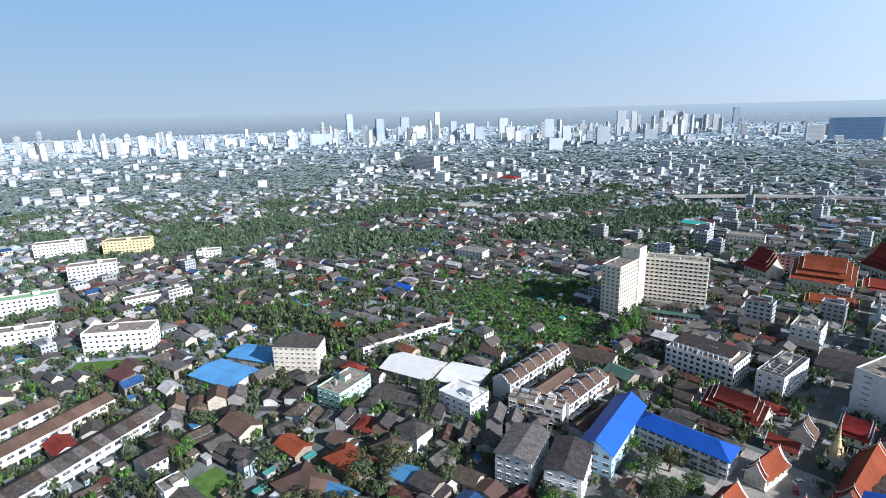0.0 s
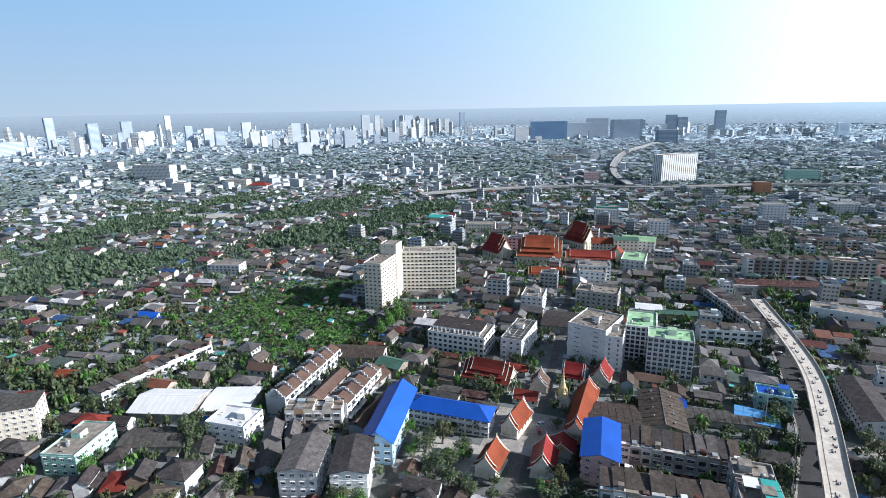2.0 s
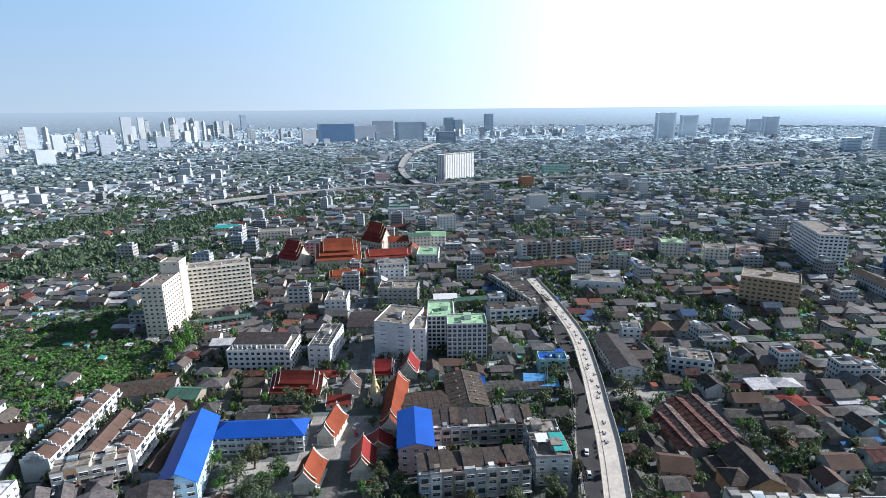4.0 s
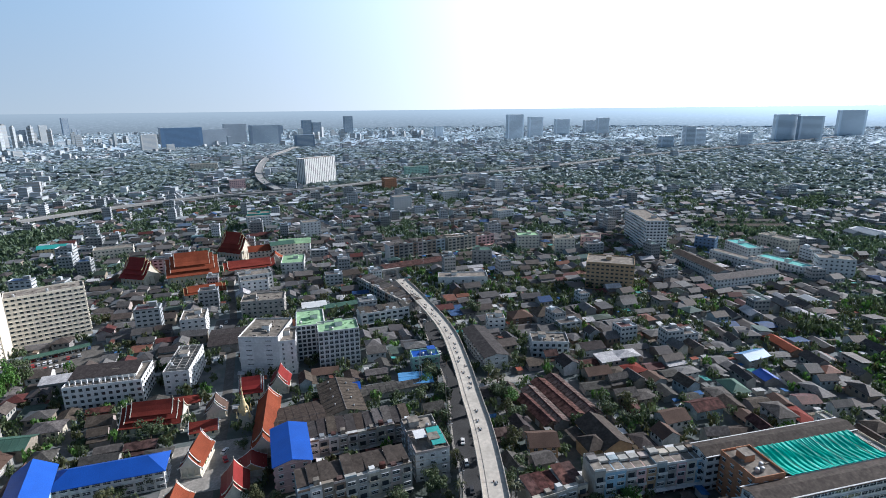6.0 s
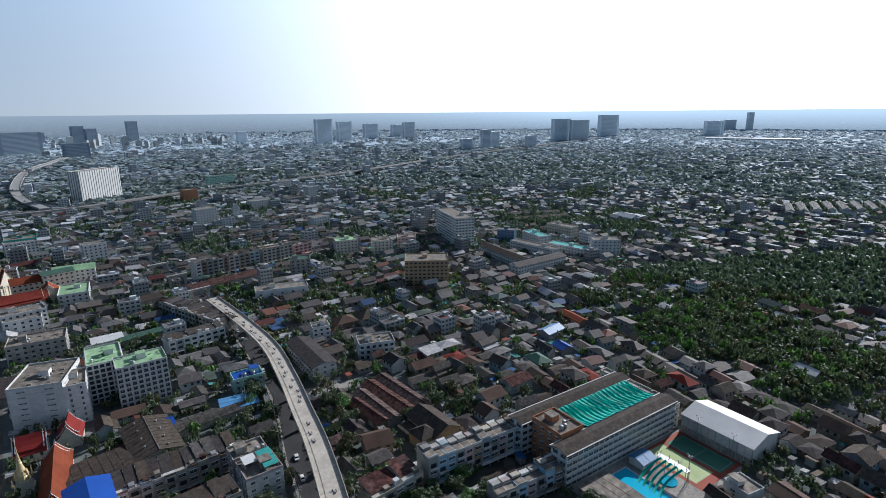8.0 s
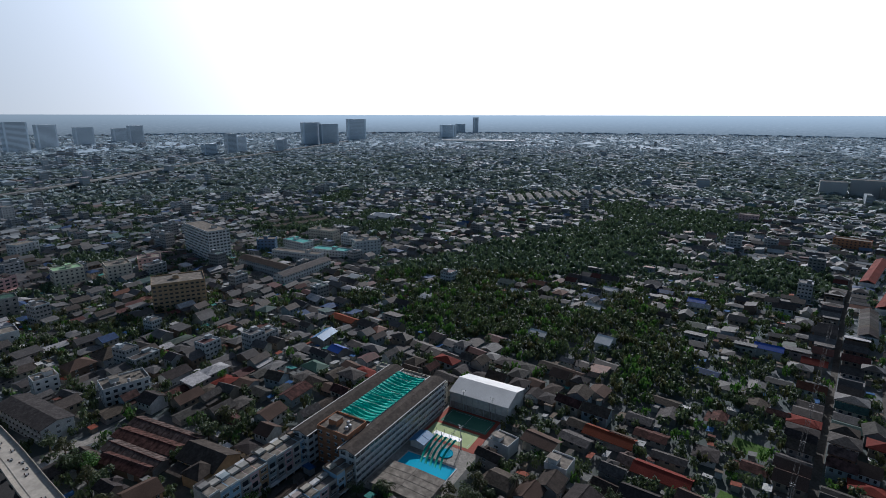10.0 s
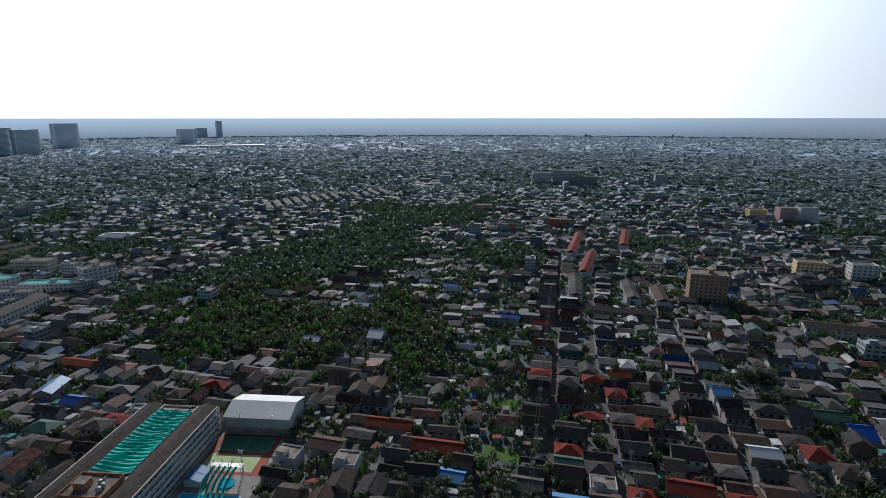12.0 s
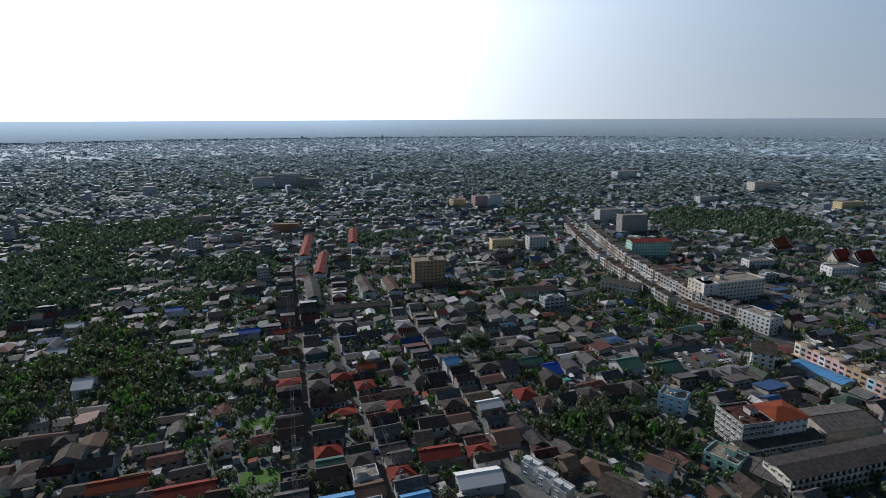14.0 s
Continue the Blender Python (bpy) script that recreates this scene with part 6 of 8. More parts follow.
def sow_trees():
    step = 5.6
    k = int(MIDDLE / step)
    for i in range(-k, k + 1):
        for j in range(-k, k + 1):
            x, y = (i + rnd.uniform(-0.5, 0.5)) * step, (j + rnd.uniform(-0.5, 0.5)) * step
            r = math.hypot(x, y)
            if r > MIDDLE or r < 130 and rnd.random() < 0.7 or not in_view(x, y, 3) and r > 300:
                continue
            if r > 480 and rnd.random() < 0.12 + 0.16 * (r > 700):
                continue
            g = greenness(x, y)
            if rnd.random() > (0.62 if r < 480 else 0.50) + 0.6 * g:
                continue
            if is_free(x, y, 1.4, 1.4, 0):
                tree_spots.append((x, y, r, g))


def line_lanes():
    """Houses with their gable ends to the narrow lanes."""
    for line, start in ((LANE_A, 150), (LANE_B, 150), (LANE_C, 160), (LANE_D, 165)):
        for side in (-1, 1):
            gap = 0.0
            for (x0, y0), (x1, y1) in zip(line, line[1:]):
                run = math.hypot(x1 - x0, y1 - y0)
                ux, uy = (x1 - x0) / run, (y1 - y0) / run
                while gap < run:
                    w, d = rnd.uniform(9, 13), rnd.uniform(7, 9.5)
                    off = side * (w / 2 + 2.6)
                    x, y = x0 + ux * (gap + d / 2) - uy * off, y0 + uy * (gap + d / 2) + ux * off
                    gap += d + rnd.uniform(0.3, 2.2)
                    turn = math.degrees(math.atan2(uy, ux)) + 90
                    r = math.hypot(x, y)
                    if r < start or r > 600 or rnd.random() < 0.1 or not is_free(x, y, w, d, turn):
                        continue
                    claim(x, y, w, d, turn, 2, margin=0.2)
                    high = rnd.random() < 0.6
                    if r < NEAR and in_view(x, y, 2):
                        near_plots.append((x, y, turn, w, d, high))
                    else:
                        mid_plots.append((x, y, turn, w, d, 5.6 if high else 3.4))
                gap -= run


annex_plots = []


def sow_annexes():
    """Lean-to sheds, carports and kitchens squeezed between the houses."""
    step = 5.0
    k = int(640 / step)
    for i in range(-k, k + 1):
        for j in range(-k, k + 1):
            x, y = (i + rnd.uniform(-0.5, 0.5)) * step, (j + rnd.uniform(-0.5, 0.5)) * step
            r = math.hypot(x, y)
            if r > 640 or r < 160 or not in_view(x, y, 3) or rnd.random() > 0.34 - 0.3 * greenness(x, y):
                continue
            w, d, turn = rnd.uniform(2.4, 5.0), rnd.uniform(2.2, 3.6), town_angle(x, y) + rnd.choice((0, 90))
            if is_free(x, y, w, d, turn):
                claim(x, y, w, d, turn, 2, margin=0.1)
                annex_plots.append((x, y, turn, w, d, rnd.uniform(2.2, 3.2)))


line_lanes()
sow_houses()
sow_annexes()
sow_trees()


def merged(name, label, category, rows, verts, faces, slots, mats):
    """Many alike solids in one mesh: rows of x, y, turn, and scale in x, y, z."""
    rows = np.array(rows, dtype=float)
    vt = np.array(verts, dtype=float)
    c, s = np.cos(np.radians(rows[:, 2])), np.sin(np.radians(rows[:, 2]))
    px, py, pz = (vt[None, :, k] * rows[:, 3 + k, None] for k in range(3))
    xyz = np.stack([px * c[:, None] - py * s[:, None] + rows[:, 0, None], px * s[:, None] + py * c[:, None] + rows[:, 1, None], pz], -1).reshape(-1, 3)
    n, nf = len(rows), len(faces)
    sizes = np.array([len(f) for f in faces])
    loops = np.array([i for f in faces for i in f])
    me = bpy.data.meshes.new(name)
    me.vertices.add(len(xyz))
    me.vertices.foreach_set("co", xyz.ravel())
    all_loops = (loops[None, :] + np.arange(n)[:, None] * len(vt)).ravel()
    me.loops.add(len(all_loops))
    me.loops.foreach_set("vertex_index", all_loops.astype(np.int32))
    me.polygons.add(n * nf)
    starts = np.concatenate([[0], np.cumsum(np.tile(sizes, n))[:-1]])
    me.polygons.foreach_set("loop_start", starts.astype(np.int32))
    for m in mats:
        me.materials.append(MAT[m])
    me.polygons.foreach_set("material_index", np.tile(np.array(slots, dtype=np.int32), n))
    me.polygons.foreach_set("use_smooth", np.zeros(n * nf, dtype=bool))
    me.update(calc_edges=True)
    return tagged(new(name, me), label, category, kind="stuff")


def unit_house(style):
    """A house one metre wide, deep and high to the eaves, to be scaled."""
    sh = Shape().use("wall_mid")
    if style == "gable":
        sh.gable_body(1, 1, 1, 0.42).use("roof")
        sh.gable(0, 0, 1.0, 1, 1, 0.42, over=0.07, thick=0.04)
    elif style == "hip":
        sh.box(0, 0, 0, 1, 1, 1).use("roof")
        sh.hip(0, 0, 1.0, 1.06, 1, 0.42, over=0.08, thick=0.05)
    elif style == "shed":
        sh.box(0, 0, 0, 1, 1, 1).use("roof")
        sh.shed(0, 0, 1.0, 1, 1, 0.22, over=0.05, thick=0.05)
    elif style == "porch":
        sh.gable_body(1, 0.7, 1, 0.36, y=0.15).use("roof")
        sh.gable(0, 0.15, 1.0, 1, 0.7, 0.36, over=0.06, thick=0.04)
        sh.shed(0, -0.36, 0.62, 1, 0.3, 0.14, over=0.03, thick=0.04)
    sh.use("glass")
    for x in (-0.3, 0.02, 0.32):
        sh.pane(x, -0.506 if style != "porch" else -0.206, 0.58, 0.13, 0.24, "f")
        sh.pane(x, 0.506, 0.58, 0.13, 0.24, "b")
    return sh


def unit_block(floors):
    sh = Shape().use("wall_mid").box(0, 0, 0, 1, 1, 1)
    sh.box(0, -0.49, 1, 1, 0.02, 0.06).box(0, 0.49, 1, 1, 0.02, 0.06).box(-0.49, 0, 1, 0.02, 0.96, 0.06).box(0.49, 0, 1, 0.02, 0.96, 0.06)
    sh.box(0.2, 0.2, 1, 0.3, 0.3, 0.2)
    sh.use("roof").box(-0.1, -0.05, 1.0, 0.7, 0.8, 0.02)
    sh.use("glass")
    for k in range(floors):
        z = (k + 0.42) / floors
        for x in (-0.36, -0.12, 0.12, 0.36):
            sh.pane(x, -0.506, z, 0.14, 0.4 / floors, "f").pane(x, 0.506, z, 0.14, 0.4 / floors, "b")
            sh.pane(0.506, x, z, 0.14, 0.4 / floors, "r").pane(-0.506, x, z, 0.14, 0.4 / floors, "l")
    return sh


styles = ("gable", "hip", "shed", "porch")
by_style = defaultdict(list)
for p in mid_plots:
    by_style[rnd.choices(styles, (5, 2, 2, 2))[0]].append(p)
for st, rows in by_style.items():
    u = unit_house(st)
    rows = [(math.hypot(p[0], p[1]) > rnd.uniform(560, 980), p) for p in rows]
    # the houses farther off take the roof and wall colours with haze in them
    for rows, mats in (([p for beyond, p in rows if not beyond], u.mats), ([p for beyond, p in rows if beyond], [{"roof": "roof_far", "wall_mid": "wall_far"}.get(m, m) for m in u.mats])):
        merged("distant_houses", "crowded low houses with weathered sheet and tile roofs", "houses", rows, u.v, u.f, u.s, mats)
u = Shape().use("wall_mid").box(0, 0, 0, 0.92, 0.9, 0.98).use("annex").shed(0, 0, 0.99, 1, 1, 0.16, over=0.08, thick=0.03)
merged("lean_to_sheds", "patched lean-to sheds and carports between the houses", "sheds", annex_plots, u.v, u.f, u.s, u.mats)
by_floor = defaultdict(list)
for p in mid_blocks:
    by_floor[int(p[5] / 3)].append(p)
for fl, rows in by_floor.items():
    u = unit_block(fl)
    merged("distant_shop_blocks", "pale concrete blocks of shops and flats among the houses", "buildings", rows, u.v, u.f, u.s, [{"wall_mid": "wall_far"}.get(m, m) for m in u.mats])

# farther out, plainer: walls of four faces and two sheets of roof
far_low, far_high, far_trees = [], [], []
for count in range(45000):
    r = math.sqrt(rnd.uniform(MIDDLE**2, (REACH - 40) ** 2)) if rnd.random() < 0.55 else MIDDLE + (2500 - MIDDLE) * rnd.random() ** 1.2
    yaw = radians(rnd.uniform(-212, 48))
    x, y = -math.sin(yaw) * r, math.cos(yaw) * r
    yd = math.degrees(yaw)
    n = noise.noise(Vector((x * 0.004, y * 0.004, 9.1))) + 0.6 * noise.noise(Vector((x * 0.013, y * 0.013, 2.1)))
    built = 0.38 if -85 < yd else 0.06
    turn = -47 + 30 * noise.noise(Vector((x * 0.0012, y * 0.0012, 1.0))) + rnd.choice((0, 90)) + rnd.uniform(-6, 6)
    if rnd.random() < built + 1.2 * n:
        if rnd.random() < (0.13 if yd > -80 else 0.045):
            far_high.append((x, y, turn, rnd.uniform(9, 26), rnd.uniform(9, 14), rnd.choice((8, 9, 11, 12, 15, 20))))
        else:
            far_low.append((x, y, turn, rnd.uniform(9, 18), rnd.uniform(7, 11), rnd.uniform(2.6, 4.6)))
    else:
        s = rnd.uniform(9, 17) if r < 1500 else rnd.uniform(14, 27)
        far_trees.append((x, y, rnd.uniform(0, 360), s, s, rnd.uniform(5, 9)))
sh = Shape().use("wall_far")
sh.add([(-0.5, -0.5, 0), (0.5, -0.5, 0), (0.5, 0.5, 0), (-0.5, 0.5, 0), (-0.5, -0.5, 1), (0.5, -0.5, 1), (0.5, 0.5, 1), (-0.5, 0.5, 1), (-0.5, 0, 1.4), (0.5, 0, 1.4)],
       [(0, 1, 5, 4), (1, 2, 6, 9, 5), (2, 3, 7, 6), (3, 0, 4, 8, 7)])
sh.use("roof_far").add([(-0.54, -0.56, 0.98), (0.54, -0.56, 0.98), (0.54, 0, 1.43), (-0.54, 0, 1.43), (0.54, 0.56, 0.98), (-0.54, 0.56, 0.98)], [(0, 1, 2, 3), (3, 2, 4, 5)])


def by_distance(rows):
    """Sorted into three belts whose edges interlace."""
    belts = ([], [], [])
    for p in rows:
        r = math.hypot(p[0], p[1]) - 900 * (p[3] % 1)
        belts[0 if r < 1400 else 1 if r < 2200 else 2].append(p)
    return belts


# each belt outward has more haze in its roof colour
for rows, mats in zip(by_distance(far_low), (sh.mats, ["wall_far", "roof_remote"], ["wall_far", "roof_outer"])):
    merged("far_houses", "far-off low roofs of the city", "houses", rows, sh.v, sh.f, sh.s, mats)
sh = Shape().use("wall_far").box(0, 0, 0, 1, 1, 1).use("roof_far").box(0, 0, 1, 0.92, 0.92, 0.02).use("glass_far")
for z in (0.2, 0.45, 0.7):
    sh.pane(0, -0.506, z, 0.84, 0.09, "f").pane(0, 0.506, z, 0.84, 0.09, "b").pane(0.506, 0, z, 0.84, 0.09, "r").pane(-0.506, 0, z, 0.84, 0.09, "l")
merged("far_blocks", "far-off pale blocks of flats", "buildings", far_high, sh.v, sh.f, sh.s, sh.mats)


# ---- trees ----
def leaf_cloud(sh, rng, cx, cy, cz, r, n, size, squash=0.8):
    for _ in range(n):
        d = Vector((rng.gauss(0, 1), rng.gauss(0, 1), rng.gauss(0.25, 1))).normalized()
        p = Vector((cx, cy, cz)) + Vector((d.x, d.y, d.z * squash)) * r * rng.uniform(0.72, 1.05)
        t = (d + Vector((rng.uniform(-0.7, 0.7), rng.uniform(-0.7, 0.7), rng.uniform(-0.2, 0.9)))).normalized()
        a = t.orthogonal().normalized()
        b = t.cross(a)
        k = rng.uniform(0, 6.28)
        a, b = a * math.cos(k) + b * math.sin(k), b * math.cos(k) - a * math.sin(k)
        s = size * rng.uniform(0.6, 1.25)
        sh.add([tuple(p - a * s), tuple(p - b * s * 0.6 + t * s * 0.12), tuple(p + a * s), tuple(p + b * s * 0.6 - t * s * 0.1)], [(0, 1, 2, 3)])


def crown_shape(rng, mat, spread, height, clumps, leaves, size):
    sh = Shape().use(mat)
    for k in range(clumps):
        a, q = rng.uniform(0, 6.28), math.sqrt(rng.random()) * 0.72
        leaf_cloud(sh, rng, math.cos(a) * q * spread, math.sin(a) * q * spread, rng.uniform(0.42, 0.95 - 0.25 * q) * height, rng.uniform(0.30, 0.46) * spread, leaves, size)
    return sh


def limb(sh, a, b, r0, r1, sides=6):
    a, b = Vector(a), Vector(b)
    t = (b - a).normalized()
    u = t.orthogonal().normalized()
    w = t.cross(u)
    v = [tuple(p + (u * math.cos(6.2832 * i / sides) + w * math.sin(6.2832 * i / sides)) * r) for p, r in ((a, r0), (b, r1)) for i in range(sides)]
    sh.add(v, [(i, (i + 1) % sides, sides + (i + 1) % sides, sides + i) for i in range(sides)] + [tuple(range(2 * sides - 1, sides - 1, -1))])


def make_tree(rng, mat, spread, height, label):
    root = thing("tree", label, "tree", group="trees among the houses")
    tr = Shape().use("bark")
    fork = height * 0.34
    limb(tr, (0, 0, -0.2), (0.1, 0.05, fork), 0.045 * height, 0.03 * height)
    for k in range(5):
        a = k * 1.26 + rng.uniform(-0.3, 0.3)
        limb(tr, (0.1, 0.05, fork * 0.95), (math.cos(a) * spread * 0.5, math.sin(a) * spread * 0.5, height * rng.uniform(0.55, 0.8)), 0.022 * height, 0.006 * height, 5)
    part("trunk", tr, root)
    part("crown", crown_shape(rng, mat, spread, height, 14, 60, 0.39), root)
    return root


def make_palm(rng):
    root = thing("coconut_palm", "tall coconut palm with arching dark green fronds", "palm", group="trees among the houses")
    tr = Shape().use("bark")
    limb(tr, (0, 0, -0.2), (0.5, 0.2, 5.0), 0.22, 0.17)
    limb(tr, (0.5, 0.2, 5.0), (0.6, 0.5, 9.5), 0.17, 0.13)
    part("trunk", tr, root)
    fr = Shape().use("leaf_olive")
    for k in range(15):
        a, up = k * 2.4, rng.uniform(0.1, 1.0)
        p = Vector((0.6, 0.5, 9.5))
        side = Vector((-math.sin(a), math.cos(a), 0))
        for i in range(5):
            q = p + Vector((math.cos(a), math.sin(a), up - i * 0.42)) * 0.75
            w0, w1 = 0.55 - 0.09 * i, 0.55 - 0.09 * (i + 1)
            fr.add([tuple(p - side * w0 - Vector((0, 0, 0.2))), tuple(p), tuple(q), tuple(q - side * w1 - Vector((0, 0, 0.2)))], [(0, 1, 2, 3)])
            fr.add([tuple(p), tuple(p + side * w0 - Vector((0, 0, 0.2))), tuple(q + side * w1 - Vector((0, 0, 0.2))), tuple(q)], [(0, 1, 2, 3)])
            p = q
    part("crown", fr, root)
    return root


trng = random.Random(5)
TREES = [make_tree(trng, "leaf", 4.4, 8.5, "broad dark green tree among the houses"), make_tree(trng, "leaf_bright", 3.8, 7.5, "bright green leafy tree beside a house"),
         make_tree(trng, "leaf_olive", 4.2, 9.0, "olive green tree with an uneven crown"), make_tree(trng, "leaf", 3.2, 6.5, "small dense green garden tree"), make_palm(trng)]
first = {}
near_trees = sorted((s for s in tree_spots if 165 < s[2] < 330 and in_view(s[0], s[1], 1)), key=lambda s: s[2])[:115]
chosen = set(near_trees)
for k, (x, y, r, g) in enumerate(near_trees):
    src = TREES[rnd.choices(range(5), (6, 2 if g < 0.8 else 4, 3, 4, 1))[0]]
    s = rnd.uniform(0.7, 1.25)
    m = pose(x, y, 0, 0, 0, rnd.uniform(0, 360)) @ Matrix.Diagonal((s, s, s * rnd.uniform(0.85, 1.15), 1))
    if src.name not in first:
        first[src.name] = True
        src.matrix_basis = pose(x, y, 0, 0, 0, rnd.uniform(0, 360))
    else:
        copy_thing(src, m)
by_kind = defaultdict(list)
for spot in tree_spots:
    if spot in chosen:
        continue
    x, y, r, g = spot
    overgrown = math.hypot((x - 62) / 75, (y - 385) / 85) < 1  # creepers and low scrub, few trees
    if overgrown and rnd.random() < 0.35:
        continue
    s = rnd.uniform(4.2, 8.5) * (1.25 if g > 0.8 else 0.95) * (1.0 if r < 480 else 1.2)
    by_kind[rnd.choices((0, 1, 2, 3), (5, 3, 2, 2))[0]].append((x, y, rnd.uniform(0, 360), s / 2, s / 2, rnd.uniform(4.0, 8) * (0.5 if overgrown else 1.2 if g > 0.8 else 0.9)))
for k, rows in by_kind.items():
    mat = ("leaf", "leaf", "leaf_bright", "leaf_olive")[k]
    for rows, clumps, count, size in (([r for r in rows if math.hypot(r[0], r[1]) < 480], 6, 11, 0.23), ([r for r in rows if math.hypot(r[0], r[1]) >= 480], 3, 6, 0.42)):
        # beyond 480 m the leaves carry a little haze in their colour
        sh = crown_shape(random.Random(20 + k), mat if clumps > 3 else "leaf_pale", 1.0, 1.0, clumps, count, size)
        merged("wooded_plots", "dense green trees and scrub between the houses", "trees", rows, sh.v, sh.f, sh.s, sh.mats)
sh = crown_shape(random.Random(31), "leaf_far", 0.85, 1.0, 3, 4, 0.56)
# haze painted into the leaves, stronger in each belt outward
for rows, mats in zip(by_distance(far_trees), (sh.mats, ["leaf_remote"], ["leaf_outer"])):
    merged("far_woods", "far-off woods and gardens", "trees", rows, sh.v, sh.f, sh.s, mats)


# ---- the houses nearest by, each a thing with its parts ----
def make_house(style, w, d, h, roofmat, wall, label, two):
    root = thing("house", label, "house", group="houses in the lanes")
    body, rf = Shape().use(wall), Shape().use(roofmat)
    if style == "gable":
        body.gable_body(w, d, h, d * 0.22)
        rf.gable(0, 0, h, w, d, d * 0.22, over=0.8)
        rf.prism([(-0.3, -0.05), (0, 0.2), (0.3, -0.05)][::-1], -w / 2 - 0.8, w / 2 + 0.8, 0, h + d * 0.22 + 0.15)
    elif style == "hip":
        body.box(0, 0, 0, w, d, h)
        rf.hip(0, 0, h, w, d, d * 0.3, over=0.9)
    elif style == "cross":
        body.gable_body(w, d * 0.7, h, d * 0.18, 0, d * 0.15)
        body.box(w * 0.2, -d * 0.3, 0, w * 0.45, d * 0.4, h)
        rf.gable(0, d * 0.15, h, w, d * 0.7, d * 0.18, over=0.7)
        rf.hip(w * 0.2, -d * 0.25, h - 0.1, w * 0.45, d * 0.5, d * 0.17, over=0.6)
        rf.shed(-w * 0.27, -d * 0.36, h * 0.55, w * 0.4, d * 0.3, 0.7, over=0.2)
    elif style == "tiers":
        body.gable_body(w * 0.72, d, h, d * 0.2, -w * 0.12)
        body.box(w * 0.34, 0, 0, w * 0.3, d * 0.85, h * 0.6)
        rf.gable(-w * 0.12, 0, h, w * 0.72, d, d * 0.2, over=0.7)
        rf.shed(w * 0.34, 0, h * 0.6, w * 0.3, d * 0.85, 0.8, over=0.4)
    elif style == "flat":
        body.box(0, 0, 0, w, d, h)
        for x, y, sx, sy in ((0, -d / 2 + 0.1, w, 0.2), (0, d / 2 - 0.1, w, 0.2), (-w / 2 + 0.1, 0, 0.2, d - 0.4), (w / 2 - 0.1, 0, 0.2, d - 0.4)):
            body.box(x, y, h, sx, sy, 0.8)
        rf.box(0, 0, h, w - 0.5, d - 0.5, 0.06)
        rf.shed(w * 0.2, d * 0.15, h + 2.0, w * 0.5, d * 0.5, 0.6, over=0.1)
        body.box(w * 0.2, d * 0.15, h, w * 0.4, d * 0.45, 2.05)
    part("wall", body, root)
    part("roof", rf, root)
    wm, dm = window_mesh(1.6, 1.2), Shape().use("roof_brown").box(0, -0.03, 0, 1.1, 0.1, 2.1).mesh("door")
    y0 = -d / 2 if style != "cross" else -d * 0.2
    for k in range(2 if two else 1):
        for x in ((-0.3, 0.28) if style != "cross" else (-0.35, -0.12)):
            part("window", wm, root, pose(x * w, y0, 0.95 + 3.0 * k))
        part("window", wm, root, pose(0.1 * w, d / 2, 0.95 + 3.0 * k, 0, 0, 180))
    part("door", dm, root, pose(0, y0, 0))
    return root


HOUSES = [  # style, width, depth, eaves, roof, wall, label, two storeys, how common
    ("gable", 11, 8.5, 6.0, "roof_grey", "wall", "two-storey house with a grey fibre-cement gable roof", True, 9),
    ("gable", 11, 9, 3.3, "roof_grey", "wall", "low house with a weathered grey gable roof", False, 9),
    ("hip", 10.5, 9.5, 6.0, "roof_grey", "wall", "two-storey house with a grey hipped roof", True, 6),
    ("cross", 12, 10, 5.8, "roof_grey", "wall", "two-storey house with crossing grey roofs", True, 8),
    ("tiers", 12, 9, 5.8, "roof_grey", "wall", "stepped house with a sheet-roofed lean-to", True, 8),
    ("tiers", 11, 8.5, 3.4, "roof_brown", "wall", "low stepped house with brown roofs", False, 4),
    ("cross", 12, 10, 3.4, "roof_rust", "wall", "low house with rusty sheet roofs", False, 3),
    ("hip", 10, 9, 3.6, "roof_red", "wall", "low house with a dull red tile roof", False, 2),
    ("gable", 10, 8.5, 5.8, "roof_brown", "wall", "two-storey house with a brown tile roof", True, 4),
    ("flat", 9, 9, 6.4, "roofdeck", "white", "flat-roofed white house with a rooftop shelter", True, 3),
    ("gable", 10.5, 8, 4.2, "roof_green", "wall", "house with a dull green sheet roof", False, 1),
    ("gable", 10.5, 8, 4.6, "roof_skyblue", "wall", "house with a faded blue sheet roof", False, 1),
]
masters = [make_house(*h[:8]) for h in HOUSES]
hrng = random.Random(77)
used = set()


def set_house(k, x, y, turn, w=None, d=None):
    src, (st, w0, d0) = masters[k], HOUSES[k][:3]
    m = pose(x, y, 0, 0, 0, turn)
    if k not in used:
        used.add(k)
        src.matrix_basis = m
        return src
    return copy_thing(src, m @ Matrix.Diagonal(((w or w0) / w0, (d or d0) / d0, hrng.uniform(0.92, 1.06), 1)))


